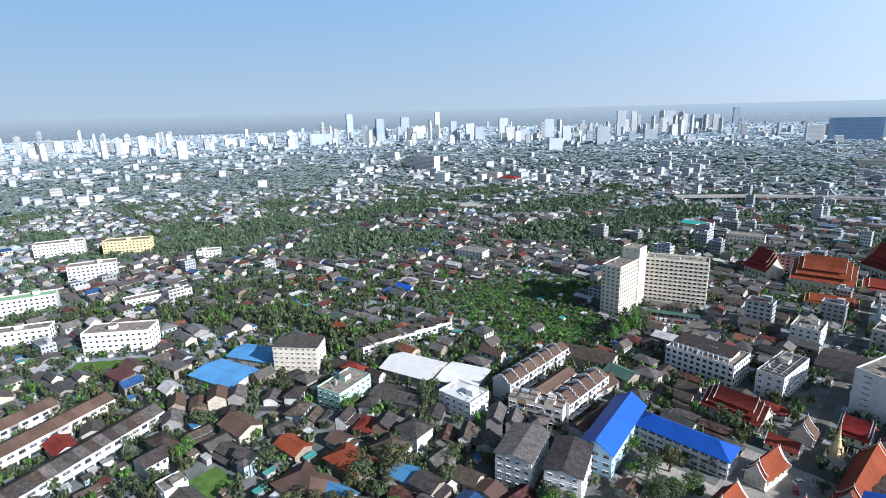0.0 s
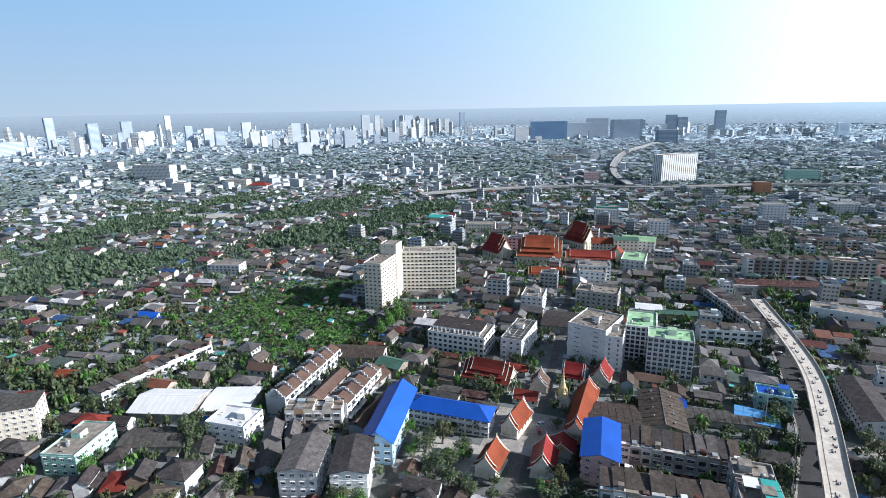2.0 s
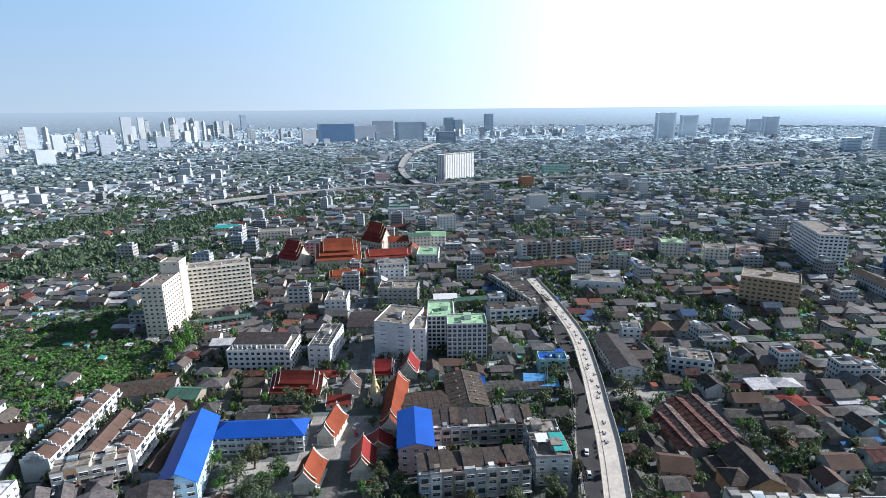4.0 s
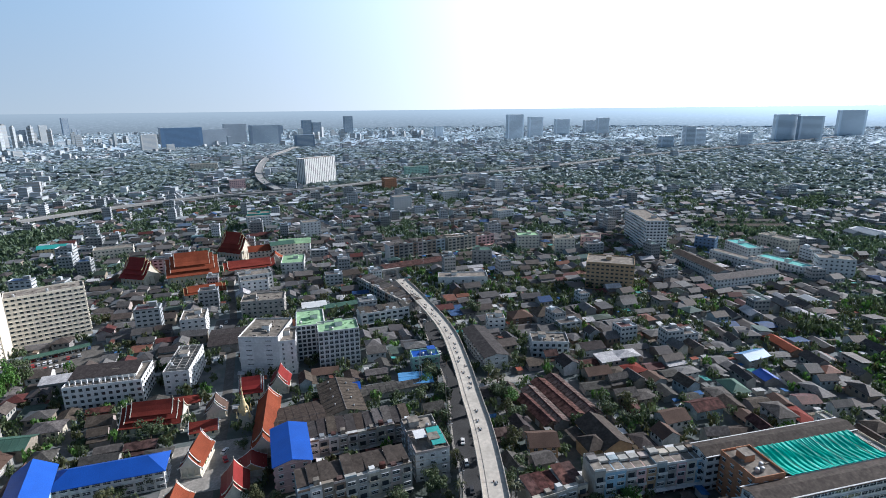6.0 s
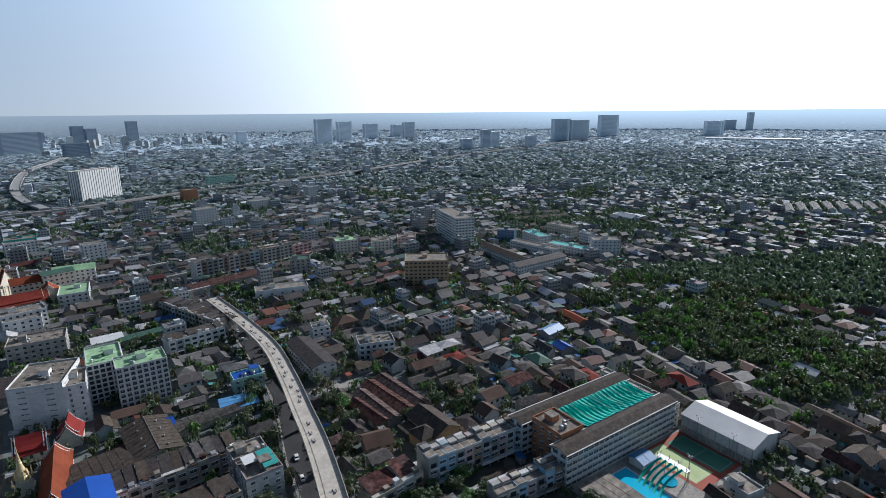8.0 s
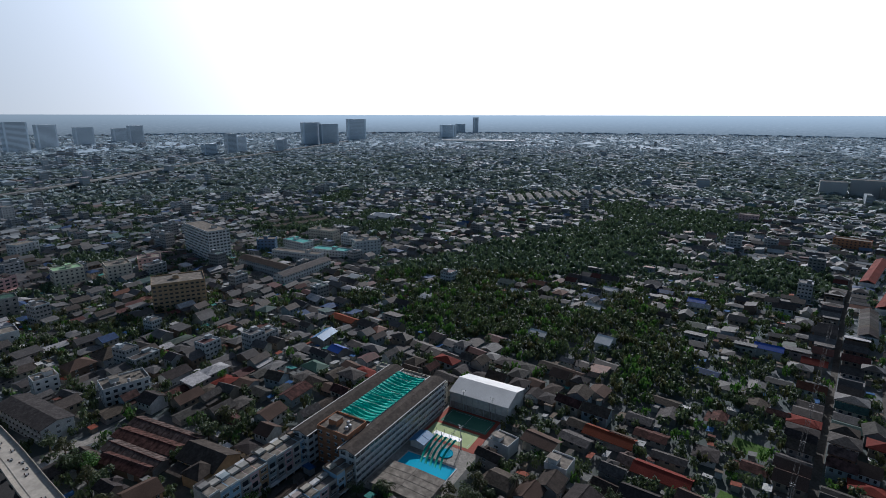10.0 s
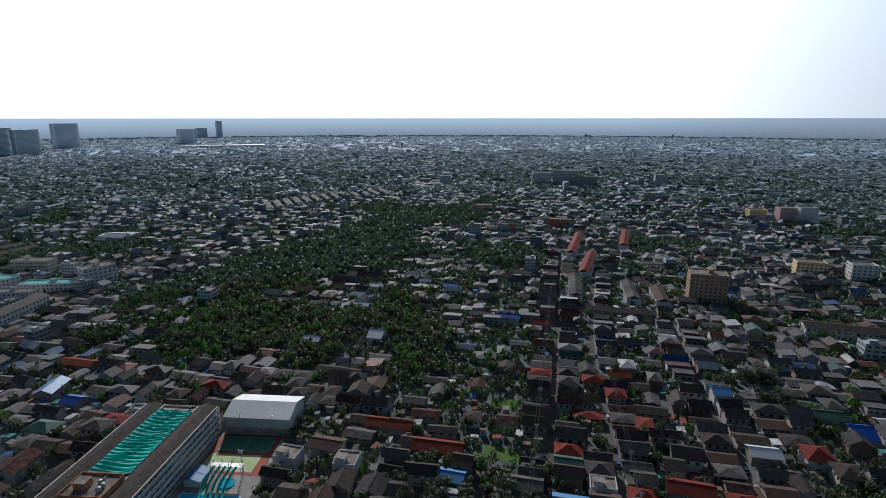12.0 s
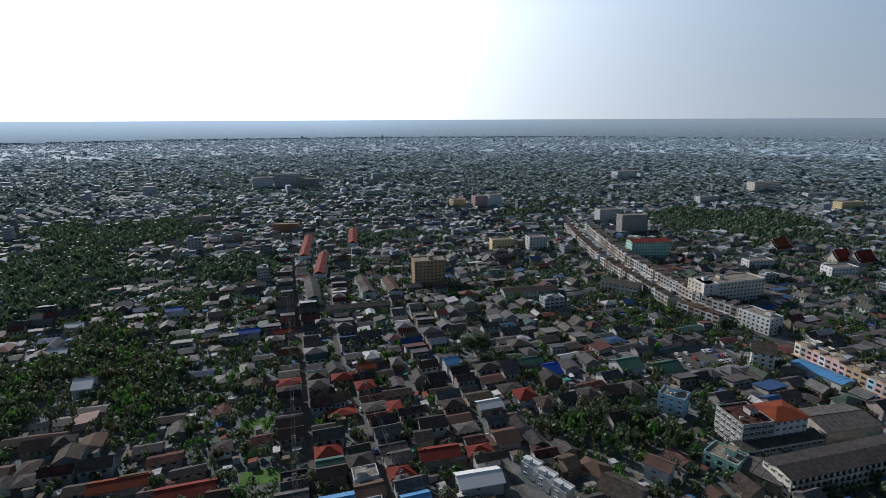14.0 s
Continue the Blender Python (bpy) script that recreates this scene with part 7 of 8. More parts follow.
near_plots.sort(key=lambda p: math.hypot(p[0], p[1]))
for x, y, turn, w, d, high in near_plots[:112]:
    kinds = [k for k, h in enumerate(HOUSES) if h[7] == high]
    set_house(hrng.choices(kinds, [HOUSES[k][8] for k in kinds])[0], x, y, turn, w, d)
for k, src in enumerate(masters):
    if k not in used:
        for o in (*src.children_recursive, src):
            bpy.data.objects.remove(o)
rest = near_plots[112:]
PLAIN = []  # plainer houses of one piece: style, roof and what they are
for st, m, text, share in (("gable", "roof_grey", "small house with a weathered grey gable roof", 6), ("hip", "roof_grey", "small house with a grey hipped roof", 3), ("porch", "roof_grey", "small grey-roofed house with a lean-to porch", 4),
                           ("gable", "roof_brown", "small house with a brown tile roof", 2), ("porch", "roof_rust", "small house with rusty sheet roofs", 2), ("hip", "roof_red", "small house with a dull red roof", 1)):
    u = unit_house(st)
    u.mats = [{"roof": m, "wall_mid": "wall"}.get(k, k) for k in u.mats]
    PLAIN.append((u.mesh("house"), text, share))
for x, y, t, w, d, hi in rest:
    me, text, share = hrng.choices(PLAIN, [p[2] for p in PLAIN])[0]
    whole("house", me, text, "house", pose(x, y, 0, 0, 0, t) @ Matrix.Diagonal((w, d, 6.0 if hi else 3.5, 1)), "houses in the lanes")


# ---- houses that stand out by their roofs ----
def accent(x, y, w, d, h, roofmat, label, style="gable", wall="wall", turn=None):
    ob = make_house(style, w, d, h, roofmat, wall, label, h > 5)
    ob.matrix_basis = pose(x, y, 0, 0, 0, town_angle(x, y) if turn is None else turn)


accent(174, -143, 22, 8, 4, "roof_orange", "long house with an orange sheet roof", "gable", "wall", 34)
accent(144, -147, 22, 9, 4, "roof_red", "long house with a dark red sheet roof", "gable", "wall", 34)
accent(119, -268, 11, 8, 5.8, "roof_orange", "two-storey house with an orange roof", "gable", "wall")
accent(51, -197, 17, 9, 6, "roof_red", "house with a broad red roof", "gable", "wall", 30)
accent(30, -185, 18, 10, 6, "roof_white", "house under broad white and blue roof sheets", "gable", "white", 30)
accent(70, -286, 8, 9, 7, "roof_skyblue", "tall pale blue house", "gable", "wall")
accent(261, -202, 9, 13, 7, "roof_white", "white house with a bright white roof", "gable", "white")
accent(21, -260, 11, 11, 6, "roof_red", "house with a red hipped tile roof", "hip", "wall")
accent(38, -246, 12, 8, 5, "roof_white", "house with a pale flat roof", "gable", "wall")
accent(24, -301, 14, 9, 6, "roof_green", "house with a dark green roof", "gable", "wall")
accent(11, -298, 9, 14, 4, "roof_blue", "blue sheet shelter in a yard", "gable", "wall")
accent(-33, -312, 14, 14, 6.5, "roof_green", "workshop with a green roof and white ridge", "gable", "wall")
accent(-56, -319, 16, 14, 4, "roof_green", "low hall with an olive green roof", "gable", "wall")
accent(27, -220, 16, 12, 4, "roof_brown", "unfinished house with cluttered roof", "tiers", "wall")
accent(137, -187, 13, 7, 3.4, "roof_rust", "shed with rusting orange roof sheets", "tiers", "wall")
accent(221, -295, 15, 8, 5.8, "roof_blue", "house with a deep blue roof", "gable", "wall")
accent(198, -304, 12, 8, 5, "roof_red", "house with a pink-red roof", "gable", "wall")
accent(306, -319, 12, 9, 5, "roof_blue", "house with a bright blue roof", "gable", "wall")
accent(355, -274, 11, 8, 4, "roof_white", "house with a glaring white roof", "gable", "white")
accent(323, -235, 11, 8, 4, "roof_white", "low house with a pale blue-white roof", "gable", "white")
accent(374, -197, 14, 8, 4, "roof_white", "low house with a bright roof", "gable", "wall")
accent(292, -170, 13, 8, 4, "roof_white", "low house with a cream-white roof", "gable", "white")
accent(388, -119, 12, 8, 4, "roof_white", "low shed with a white roof", "tiers", "white")
accent(461, -74, 20, 9, 4, "roof_white", "long shed with a white roof", "tiers", "white")
accent(738, -162, 30, 16, 6, "roof_white", "large hall with a white roof", "gable", "white")
accent(171, -147, 10, 8, 3.5, "roof_brown", "small brown-roofed house beside a lane", "gable", "wall")
accent(363, -47, 30, 8, 4, "roof_orange", "long shed with an orange roof", "tiers", "wall")
accent(290, -21, 13, 9, 4, "roof_green", "house with a green hipped roof", "hip", "wall")
accent(309, -37, 9, 8, 4, "roof_blue", "house with a small blue roof", "gable", "wall")
accent(261, -8, 15, 9, 5, "roof_rust", "brick house with rusty roof", "gable", "wall")
accent(330, -31, 16, 9, 6, "roof_skyblue", "long pale blue house", "gable", "wall", -40)
accent(304, 56, 14, 10, 5, "roof_grey", "house with a broad grey roof", "gable", "wall")
accent(332, 111, 14, 12, 6, "roof_brown", "house with a tan hipped roof", "hip", "wall")
accent(344, 97, 16, 14, 6, "roof_grey", "large house with a grey hipped roof", "hip", "wall")
accent(-69, 202, 14, 9, 5, "roof_orange", "house with a bright orange roof", "gable", "wall")
accent(-42, 190, 18, 12, 6.5, "roof_orange", "large house with orange and brown roofs", "hip", "wall")
accent(-57, 177, 22, 16, 5, "roof_brown", "large house with a dark brown roof", "hip", "wall")
accent(-73, 334, 10, 8, 5, "roof_orange", "house with an orange-red roof", "gable", "wall")
accent(-85, 312, 12, 10, 5, "roof_maroon", "house with a maroon roof", "gable", "wall")
accent(-26, 199, 13, 12, 6, "roof_grey", "white house with a dark hipped roof", "hip", "white")
accent(-173, 205, 14, 9, 5, "roof_red", "house with a red roof", "gable", "wall")
accent(-98, 218, 17, 12, 5.5, "roof_brown", "house with tan-brown tile roofs", "gable", "wall")
accent(-185, 282, 14, 9, 5, "roof_brown", "house with a tan roof", "gable", "wall")
accent(-17, 211, 13, 11, 7, "roof_grey", "white villa with a grey hipped roof", "hip", "white")
accent(84, 221, 16, 8, 4, "roof_red", "low red-roofed temple lodging", "gable", "wall")
accent(-34, 415, 24, 10, 4, "roof_blue", "long low shed with a blue roof", "tiers", "wall")
accent(212, 33, 22, 20, 6, "roof_dark", "large old house with crossing dark roofs in a yard", "cross", "tan", -135)
accent(-27, -195, 16, 14, 5, "roof_dark", "large house under a dark grey gable roof", "gable", "wall", -25)
accent(-16, -208, 12, 9, 4, "roof_brown", "house with a brown hipped roof", "hip", "wall", -25)
accent(-43, -214, 10, 8, 7, "roof_brown", "tall narrow house with a brown gable roof", "gable", "wall", -25)
accent(10, -201, 7, 6.5, 5.6, "roof_white", "unfinished white house with a flat roof", "flat", "white", -32)
accent(3, -195, 7, 6.5, 5.6, "roof_white", "unfinished white house with a flat roof", "flat", "white", -32)
accent(-4, -189, 7, 6.5, 5.6, "roof_white", "unfinished white house with a flat roof", "flat", "white", -32)

# ---- the skyline: tall blocks far off ----
def tower(yaw, dist, w, d, h, cap=0, mat="tower"):
    shrink = min(1.0, 4600 / dist)  # none stands beyond the backdrop
    w, d, h, dist = w * shrink, d * shrink, h * shrink + 144 * (1 - shrink), dist * shrink
    x, y = -math.sin(radians(yaw)) * dist, math.cos(radians(yaw)) * dist
    root = thing("high_rise", "pale high-rise block far off in the haze", "high-rise", pose(x, y, 0, 0, 0, yaw + 12 if yaw > -60 else yaw + 25), group="high-rises on the skyline")
    # towers on the sunward side get the cladding with the most haze painted in
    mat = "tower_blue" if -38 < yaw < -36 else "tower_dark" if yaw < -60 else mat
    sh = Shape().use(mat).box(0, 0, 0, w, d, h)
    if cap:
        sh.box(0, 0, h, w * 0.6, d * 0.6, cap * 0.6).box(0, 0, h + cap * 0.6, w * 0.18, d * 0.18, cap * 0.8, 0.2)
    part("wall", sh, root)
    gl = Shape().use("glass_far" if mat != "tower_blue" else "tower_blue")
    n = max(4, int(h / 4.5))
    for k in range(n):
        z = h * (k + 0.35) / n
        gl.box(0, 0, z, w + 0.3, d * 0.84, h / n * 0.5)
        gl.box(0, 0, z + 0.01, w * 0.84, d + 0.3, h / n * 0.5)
    tagged(part("glazing", gl, root), kind="stuff")


tower(9.9, 2972, 35, 28, 137)
tower(6.8, 2737, 41, 30, 112)
tower(4.2, 2921, 44, 30, 115)
tower(3.1, 2827, 84, 30, 67)
tower(0.8, 2922, 25, 20, 138)
tower(-0.9, 2710, 32, 25, 92)
tower(-2.6, 2668, 40, 30, 80)
tower(-3.6, 2597, 42, 30, 67)
tower(-6.1, 2799, 42, 30, 100)
tower(-6.8, 2494, 37, 30, 65)
tower(-8.3, 2558, 41, 30, 51)
tower(-10.8, 2820, 48, 30, 90)
tower(-12.6, 2418, 34, 27, 67)
tower(-11.5, 1860, 44, 30, 45)
tower(-16.2, 2173, 46, 30, 71)
tower(-17.9, 3016, 42, 30, 123)
tower(-19.1, 2945, 25, 20, 120)
tower(-20.7, 2447, 50, 30, 48)
tower(-22.4, 4500, 67, 30, 103)
tower(-24.9, 3300, 32, 25, 72)
tower(-26.4, 3445, 33, 26, 90)
tower(-28.0, 4500, 38, 30, 118)
tower(-34.2, 2391, 56, 30, 64)
tower(-37.0, 2501, 160, 30, 85)
tower(-39.7, 2625, 143, 30, 73)
tower(-41.8, 2754, 100, 30, 91)
tower(26.1, 2035, 30, 24, 67)
tower(21.5, 2810, 72, 30, 38)
tower(15.7, 2295, 37, 29, 60)
tower(18.7, 2854, 46, 30, 42)
tower(30.9, 2603, 56, 30, 47)
tower(28.9, 2632, 42, 30, 46)
tower(12.9, 2584, 110, 30, 54)
tower(-44.6, 2607, 136, 30, 87)
tower(-48.7, 3309, 56, 30, 95)
tower(-49.7, 3312, 49, 30, 82)
tower(-52.9, 3647, 58, 30, 112)
tower(-48.4, 2289, 78, 30, 53)
tower(-70.3, 2710, 84, 30, 119)
tower(-72.4, 2919, 78, 30, 104)
tower(-75.1, 3164, 84, 30, 87)
tower(-77.9, 3461, 81, 30, 74)
tower(-79.1, 3167, 68, 30, 93)
tower(-87.2, 2210, 38, 30, 77)
tower(-88.1, 2287, 39, 30, 65)
tower(-85.2, 2189, 47, 30, 42)
tower(-92.0, 2343, 40, 30, 52)
tower(-95.0, 2819, 96, 30, 110)
tower(-96.8, 2818, 93, 30, 103)
tower(-99.6, 3296, 116, 30, 123)
tower(-109.2, 3553, 106, 30, 83)
tower(-110.5, 4500, 77, 30, 76)
tower(-112.1, 4500, 38, 30, 128)
tower(-62.3, 2913, 43, 30, 61)
tower(-109.1, 3530, 90, 30, 86)
tower(-91.8, 2236, 29, 23, 52)
srng = random.Random(3)
for k in range(32):  # the crowd of smaller blocks between them
    yaw = srng.uniform(-50, 40)
    tower(yaw, srng.uniform(2200, 4300), srng.uniform(14, 28), srng.uniform(14, 24), srng.choice((25, 30, 36, 45, 55, 70)), 0)

# the crowd of lesser high-rises on the skyline, too many to pick apart
srng, crowd = random.Random(19), defaultdict(list)
for _ in range(260):
    yaw = srng.uniform(-34, 50) if srng.random() < 0.85 else srng.uniform(-62, -34)
    dist = srng.uniform(2150 if yaw > -18 else 2800, 3340)
    near = (dist - 2150) / 1190
    high = srng.choice((28, 36, 45, 60, 60, 80, 100, 125)) * (0.45 + 0.45 * near) * (1.0 if yaw > -28 else 0.6)
    turn = yaw + srng.choice((-20, 10, 25, 60))
    crowd[3 if high < 40 else 6].append((-math.sin(radians(yaw)) * dist, math.cos(radians(yaw)) * dist, turn, srng.uniform(11, 27), srng.uniform(10, 20), high))
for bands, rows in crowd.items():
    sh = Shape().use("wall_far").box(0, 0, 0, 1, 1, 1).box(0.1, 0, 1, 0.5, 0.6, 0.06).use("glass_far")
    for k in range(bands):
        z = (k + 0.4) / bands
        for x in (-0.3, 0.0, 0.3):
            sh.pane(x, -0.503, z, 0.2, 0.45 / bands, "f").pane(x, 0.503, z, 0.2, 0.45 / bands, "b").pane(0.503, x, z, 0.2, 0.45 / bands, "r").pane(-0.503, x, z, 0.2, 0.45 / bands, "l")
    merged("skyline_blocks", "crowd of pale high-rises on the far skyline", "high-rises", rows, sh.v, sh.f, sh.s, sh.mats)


# ---- vehicles ----
def make_car(length, height, van=False):
    root = thing("car", "parked saloon car with dark windows" if not van else "white van with dark windows", "car" if not van else "van", group="cars on the roads and lots")
    w, q = 1.75, length / 4.4
    body = Shape().use("car" if not van else "white")
    side = [(-2.2 * q, 0.25), (2.2 * q, 0.25), (2.2 * q, 0.75), (2.1 * q, 0.85), (-2.15 * q, 0.9)] if not van else [(-2.2 * q, 0.3), (2.2 * q, 0.3), (2.2 * q, 1.0), (1.7 * q, 1.9), (-2.2 * q, 1.95)]
    n = len(side)
    body.add([(x, -w / 2, z) for x, z in side] + [(x, w / 2, z) for x, z in side], [tuple(range(n)), tuple(range(2 * n - 1, n - 1, -1))] + [((i + 1) % n, i, n + i, n + (i + 1) % n) for i in range(n)])
    if not van:
        body.box(-0.2 * q, 0, height - 0.12, 1.9 * q, 1.4, 0.12, 0.9)
    part("body", body, root)
    gl = Shape().use("glass")
    if van:
        gl.box(0.1, 0, 1.1, 3.6 * q, w + 0.04, 0.5)
    else:
        gl.box(-0.2 * q, 0, 0.85, 2.9 * q, 1.6, height - 0.97, 0.7)
    part("cabin_glass", gl, root)
    tyre = Shape().use("asphalt")
    tyre.add([(0.32 * math.cos(k * 0.6283), y, 0.32 + 0.32 * math.sin(k * 0.6283)) for y in (-0.1, 0.1) for k in range(10)], [(k, (k + 1) % 10, 10 + (k + 1) % 10, 10 + k) for k in range(10)] + [tuple(range(9, -1, -1)), tuple(range(10, 20))])
    tm = tyre.mesh("wheel")
    for x in (-1.35 * q, 1.35 * q):
        for y in (-w / 2 + 0.08, w / 2 - 0.08):
            part("wheel", tm, root, pose(x, y, 0))
    return root


CARS = [make_car(4.4, 1.45), make_car(4.9, 1.95, True)]
crng, placed = random.Random(17), set()


def set_car(x, y, turn, van=False, z=0.05):
    k = int(van)
    if k not in placed:
        placed.add(k)
        CARS[k].matrix_basis = pose(x, y, z, 0, 0, turn)
    else:
        copy_thing(CARS[k], pose(x, y, z, 0, 0, turn))


for k in range(4, len(MAIN) - 18):  # two slow lanes of traffic
    (x, y), (x1, y1) = MAIN[k], MAIN[k + 1]
    turn = math.atan2(y1 - y, x1 - x)
    for s in (-1, 1):
        if crng.random() < 0.32:
            u = s * crng.uniform(2.2, 5.0)
            set_car(x - math.sin(turn) * u, y + math.cos(turn) * u, math.degrees(turn) + (180 if s > 0 else 0), crng.random() < 0.25)
lot_a = pose(152, 338, 0, 0, 0, -26)
for row, v in ((0, 12.5), (1, 3), (2, -6)):
    for k in range(13 - 2 * row):
        if crng.random() < 0.85:
            p = lot_a @ Vector((-19 + 2.9 * k, v, 0))
            set_car(p.x, p.y, -26 + 90 + crng.uniform(-4, 4))
lot_b = pose(-80, -346, 0, 0, 0, 30)
for v in (8, 0, -8):
    for k in range(12):
        if crng.random() < 0.4:
            p = lot_b @ Vector((-20 + 3.4 * k, v, 0))
            set_car(p.x, p.y, 120 + crng.uniform(-5, 5))
for x, y, turn in ((82, -197.5, -55), (126, -261.5, -55), (41, -233, 124), (233, 294, 40), (240, 297, 40), (131, 173, 60), (135, 178, 20), (89, -207, -55), (104, -229, -55), (146, -290, -55)):
    set_car(x, y, turn)


# ---- trees that stand out ----
def big_tree(x, y, s, k=0, tall=1.0):
    copy_thing(TREES[k], pose(x, y, 0, 0, 0, (x * 37 + y * 11) % 360) @ Matrix.Diagonal((s, s, s * tall, 1)))


for x, y, s, k, tall in ((126, 215, 1.5, 0, 0.9), (109, 313, 1.3, 1, 1.7), (117, 318, 1.5, 1, 1.9), (101, 307, 1.2, 1, 1.5), (125, 320, 1.3, 0, 1.7), (112, 320, 1.2, 2, 1.8),
                         (79, 184, 1.5, 0, 0.9), (88, 186, 1.4, 2, 0.9), (77, 199, 1.0, 1, 1.1), (72, 197, 1.0, 0, 1.0), (95, 194, 0.8, 1, 1.0), (99, 191, 0.8, 1, 1.0), (105, 186, 1.0, 0, 1.0), (92, 174, 1.2, 0, 1.0), (84, 172, 1.1, 1, 0.9),
                         (-52, 233, 1.1, 1, 1.3), (-12, 244, 1.5, 0, 1.1), (-25, 186, 1.7, 2, 1.0), (-36, 183, 1.5, 0, 1.1), (-78, 194, 1.5, 0, 0.9), (0, 193, 1.2, 0, 1.0), (-19, 190, 1.3, 2, 1.0), (-120, 224, 1.3, 0, 1.0), (-116, 203, 1.3, 1, 0.9),
                         (214, 76, 1.1, 2, 1.1), (193, 65, 1.1, 2, 1.2), (179, 57, 1.0, 0, 1.2), (228, 84, 1.2, 0, 1.0), (242, 92, 1.1, 2, 1.0), (263, 106, 1.1, 0, 1.0), (232, 128, 1.3, 0, 1.0), (240, 134, 1.0, 2, 1.0), (180, 92, 1.0, 0, 1.1), (196, 100, 1.1, 0, 1.1),
                         (214, 110, 1.2, 0, 1.0), (170, 82, 0.9, 2, 1.2), (122, -151, 1.3, 1, 0.8), (98, -166, 1.1, 2, 0.9), (66, -317, 1.5, 0, 1.1), (72, -306, 1.3, 0, 1.0), (60, -325, 1.4, 0, 1.0), (122, 178, 0.9, 1, 0.9), (140, 172, 0.8, 0, 0.9),
                         (236, 33, 1.3, 0, 1.0), (245, 26, 1.3, 2, 1.0), (232, 22, 1.2, 0, 1.0), (-276, 340, 1.4, 0, 1.0), (-88, 255, 1.2, 0, 1.0), (330, 145, 1.4, 0, 1.0), (322, 78, 1.2, 0, 1.0), (278, 62, 1.2, 0, 0.9)):
    big_tree(x, y, s, k, tall)
for x, y, s, k in ((209, 121, 1.1, 0), (225, 126, 1.0, 1), (233, 124, 0.9, 0), (202, 109, 1.0, 0), (221, 113, 0.9, 1), (249, 100, 1.1, 0), (231, 88, 1.2, 0), (226, 79, 1.3, 1), (213, 71, 1.2, 0), (383, 144, 1.2, 0), (187, 133, 0.8, 0), (252, 128, 0.9, 0),
                   (-10, 236, 1.3, 0), (-14, 242, 1.0, 0), (116, 322, 1.3, 0), (131, 344, 1.4, 0), (73, 183, 1.0, 1), (76, 170, 1.2, 0), (82, 169, 1.2, 0), (76, 201, 0.8, 1), (96, 191, 0.8, 0), (107, 190, 0.9, 0), (-41, 297, 1.2, 0), (-33, 300, 1.1, 0),
                   (-14, 297, 1.0, 0), (-6, -246, 1.2, 0), (-14, -250, 1.3, 0), (-22, -252, 1.4, 0), (-30, -254, 1.2, 0), (-38, -258, 1.2, 0), (-10, -258, 1.2, 2), (-20, -262, 1.3, 0), (-30, -264, 1.1, 0), (2, -252, 1.1, 0), (-45, -262, 1.0, 0), (52, -300, 1.2, 0), (44, -306, 1.3, 0), (7, 293, 1.1, 0), (91, 172, 1.0, 1), (-57, 292, 1.2, 0)):
    big_tree(x, y, s, k)


# ---- poles, wires and masts ----
def power_pole(x, y, turn):
    root = thing("utility_pole", "concrete utility pole with cross-arms", "pole", pose(x, y, 0, 0, 0, turn), group="utility poles along the roads")
    part("shaft", Shape().use("concrete").box(0, 0, 0, 0.34, 0.34, 10.5, 0.6), root)
    part("cross_arm", Shape().use("steel").box(0, 0, 9.6, 0.14, 2.2, 0.16), root)
    part("cross_arm", Shape().use("steel").box(0, 0, 8.6, 0.14, 1.6, 0.16), root)


def pole_line(points, offset, step, label):
    line, last, wires = smooth(points, step), None, Shape().use("asphalt")
    for a, b in zip(line, line[1:]):
        turn = math.atan2(b[1] - a[1], b[0] - a[0])
        x, y = a[0] - math.sin(turn) * offset, a[1] + math.cos(turn) * offset
        power_pole(x, y, math.degrees(turn))
        if last:
            for u, z in ((-0.9, 9.75), (0.9, 9.75), (-0.6, 8.75), (0.6, 8.75), (0, 7.2)):
                for i in range(6):
                    p, q = i / 6, (i + 1) / 6
                    ends = []
                    for t in (p, q):
                        ends.append(Vector((last[0] + (x - last[0]) * t - math.sin(turn) * u, last[1] + (y - last[1]) * t + math.cos(turn) * u, z - 3.0 * t * (1 - t))))
                    limb(wires, ends[0], ends[1], 0.05, 0.05, 3)
        last = (x, y)
    whole("power_line", wires, label, "cables")


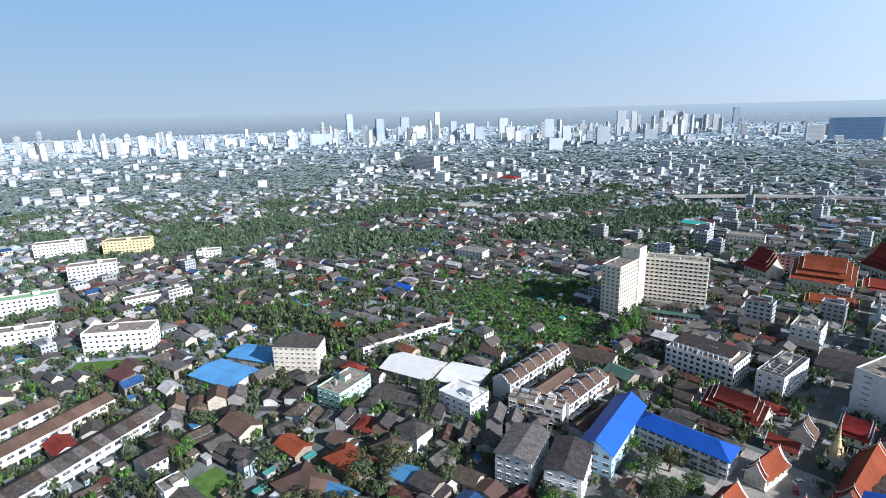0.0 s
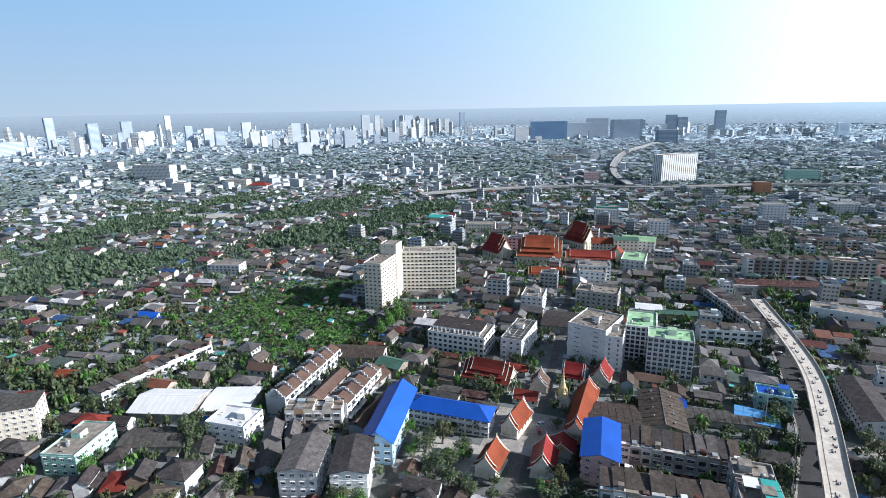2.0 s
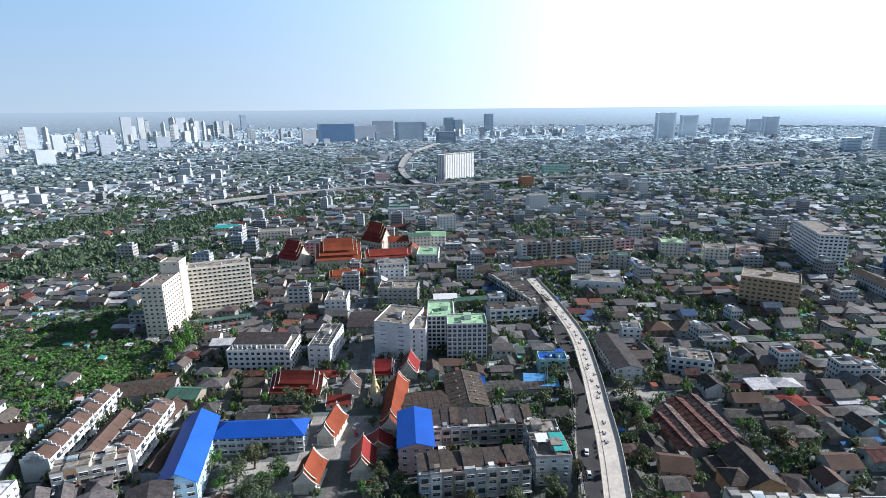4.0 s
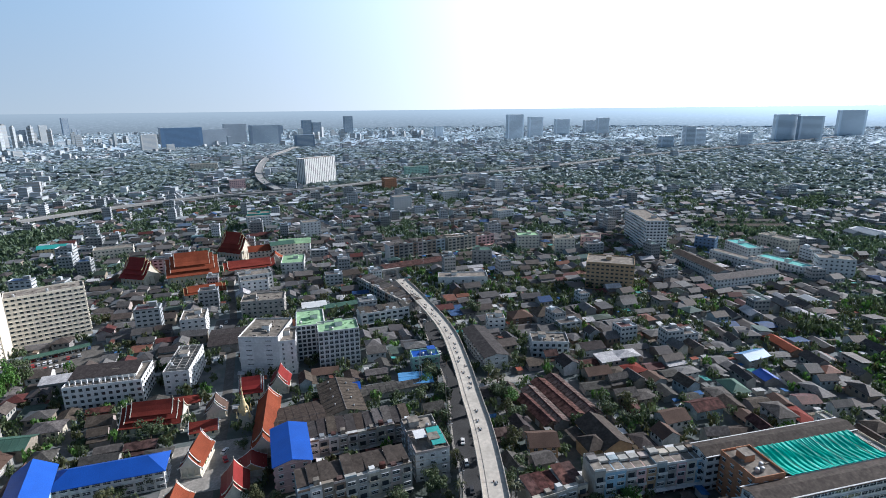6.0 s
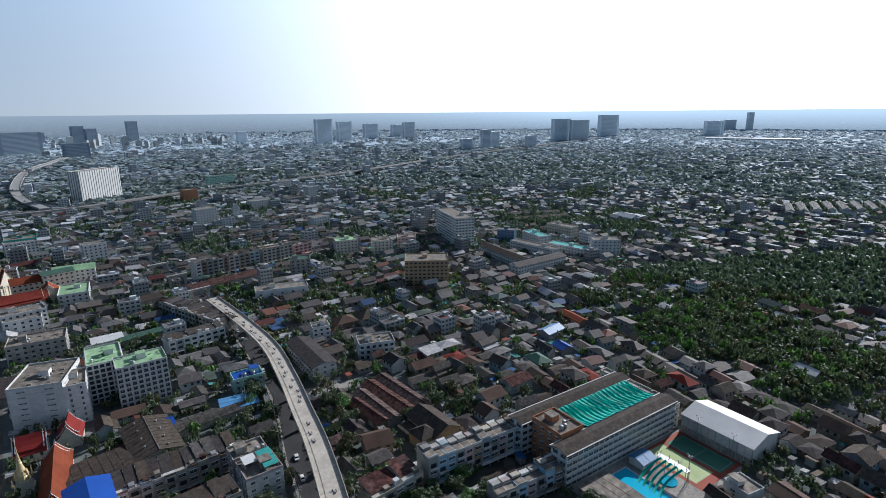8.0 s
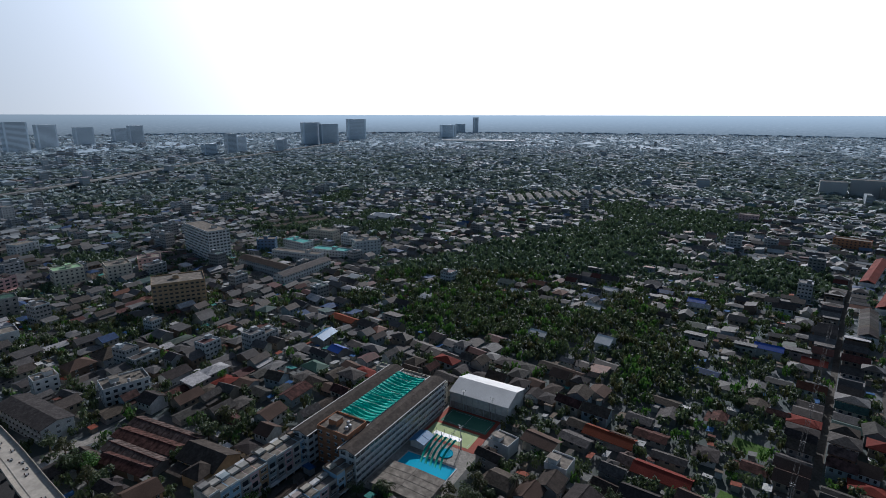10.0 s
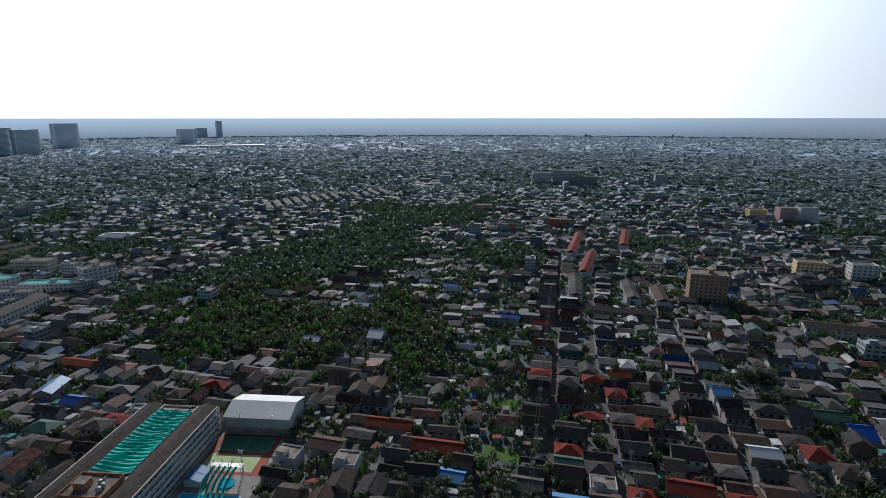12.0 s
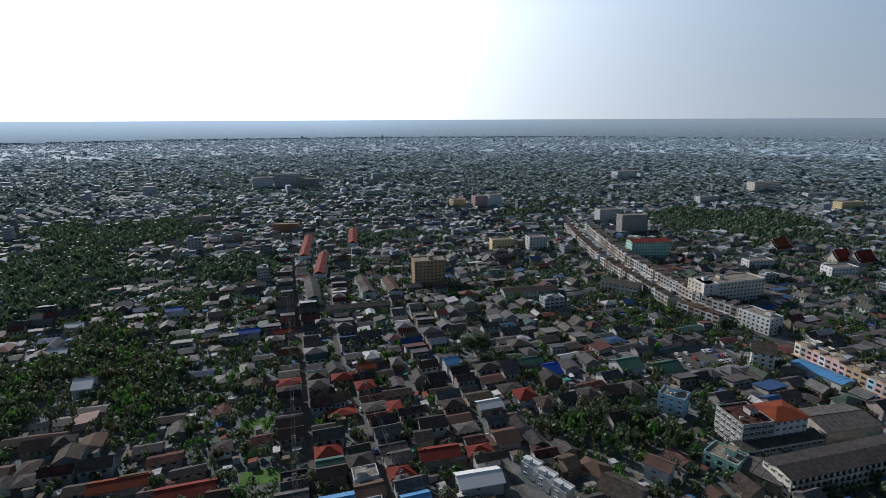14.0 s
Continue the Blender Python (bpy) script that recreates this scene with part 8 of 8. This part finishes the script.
pole_line([(105, 38), (163, 67), (189, 85), (228, 107), (255, 127), (287, 153), (318, 181), (372, 240), (440, 320)], 8.0, 30, "sagging black cables between roadside poles")
pole_line([(75, -124), (100, -163), (175, -280), (250, -397)], 2.6, 28, "sagging black cables along a lane")
pole_line([(64, -174), (155, -305)], -3.2, 26, "sagging black cables beside gardens")
pole_line([(-150, -376), (-89, -445), (-26, -590)], 8.0, 32, "sagging black cables along a shopping road")


def lattice_mast(x, y, h):
    root = thing("lattice_mast", "slim steel lattice antenna mast", "mast", pose(x, y, 0))
    for k in range(3):
        a = k * 2.094
        sh = Shape().use("steel")
        limb(sh, (math.cos(a) * 1.1, math.sin(a) * 1.1, 0), (math.cos(a) * 0.3, math.sin(a) * 0.3, h), 0.1, 0.06, 4)
        part("leg", sh, root)
        br = Shape().use("steel")
        n = int(h / 2)
        for i in range(n):
            r0, r1, b = 1.1 - 0.8 * i / n, 1.1 - 0.8 * (i + 1) / n, a + 2.094
            limb(br, (math.cos(a) * r0, math.sin(a) * r0, h * i / n), (math.cos(b) * r1, math.sin(b) * r1, h * (i + 1) / n), 0.05, 0.05, 3)
        part("bracing", br, root)


lattice_mast(417, 236, 32)
lattice_mast(431, 250, 34)
lattice_mast(222, 128, 22)

# ---- low scrub on open plots ----
scrub, q = [], random.Random(61)
for cx, cy, a, b, turn, n in ((70, 335, 56, 34, -30, 1500), (60, 400, 66, 40, 10, 1500), (-20, 450, 50, 30, 20, 450), (520, -330, 60, 30, -62, 250), (660, -60, 60, 24, 60, 200), (330, -150, 30, 16, -50, 150)):
    for _ in range(n):
        u, v = q.gauss(0, 0.5) * a, q.gauss(0, 0.5) * b
        c, s = math.cos(radians(turn)), math.sin(radians(turn))
        x, y = cx + u * c - v * s, cy + u * s + v * c
        if is_free(x, y, 1.5, 1.5, 0):
            w = q.uniform(1.6, 3.4)
            scrub.append((x, y, q.uniform(0, 360), w, w, q.uniform(0.7, 2.2)))
sh = crown_shape(random.Random(44), "leaf_bright", 1.0, 1.0, 4, 7, 0.34)
merged("scrub", "bright green creepers and scrub on open ground", "scrub", scrub, sh.v, sh.f, sh.s, sh.mats)
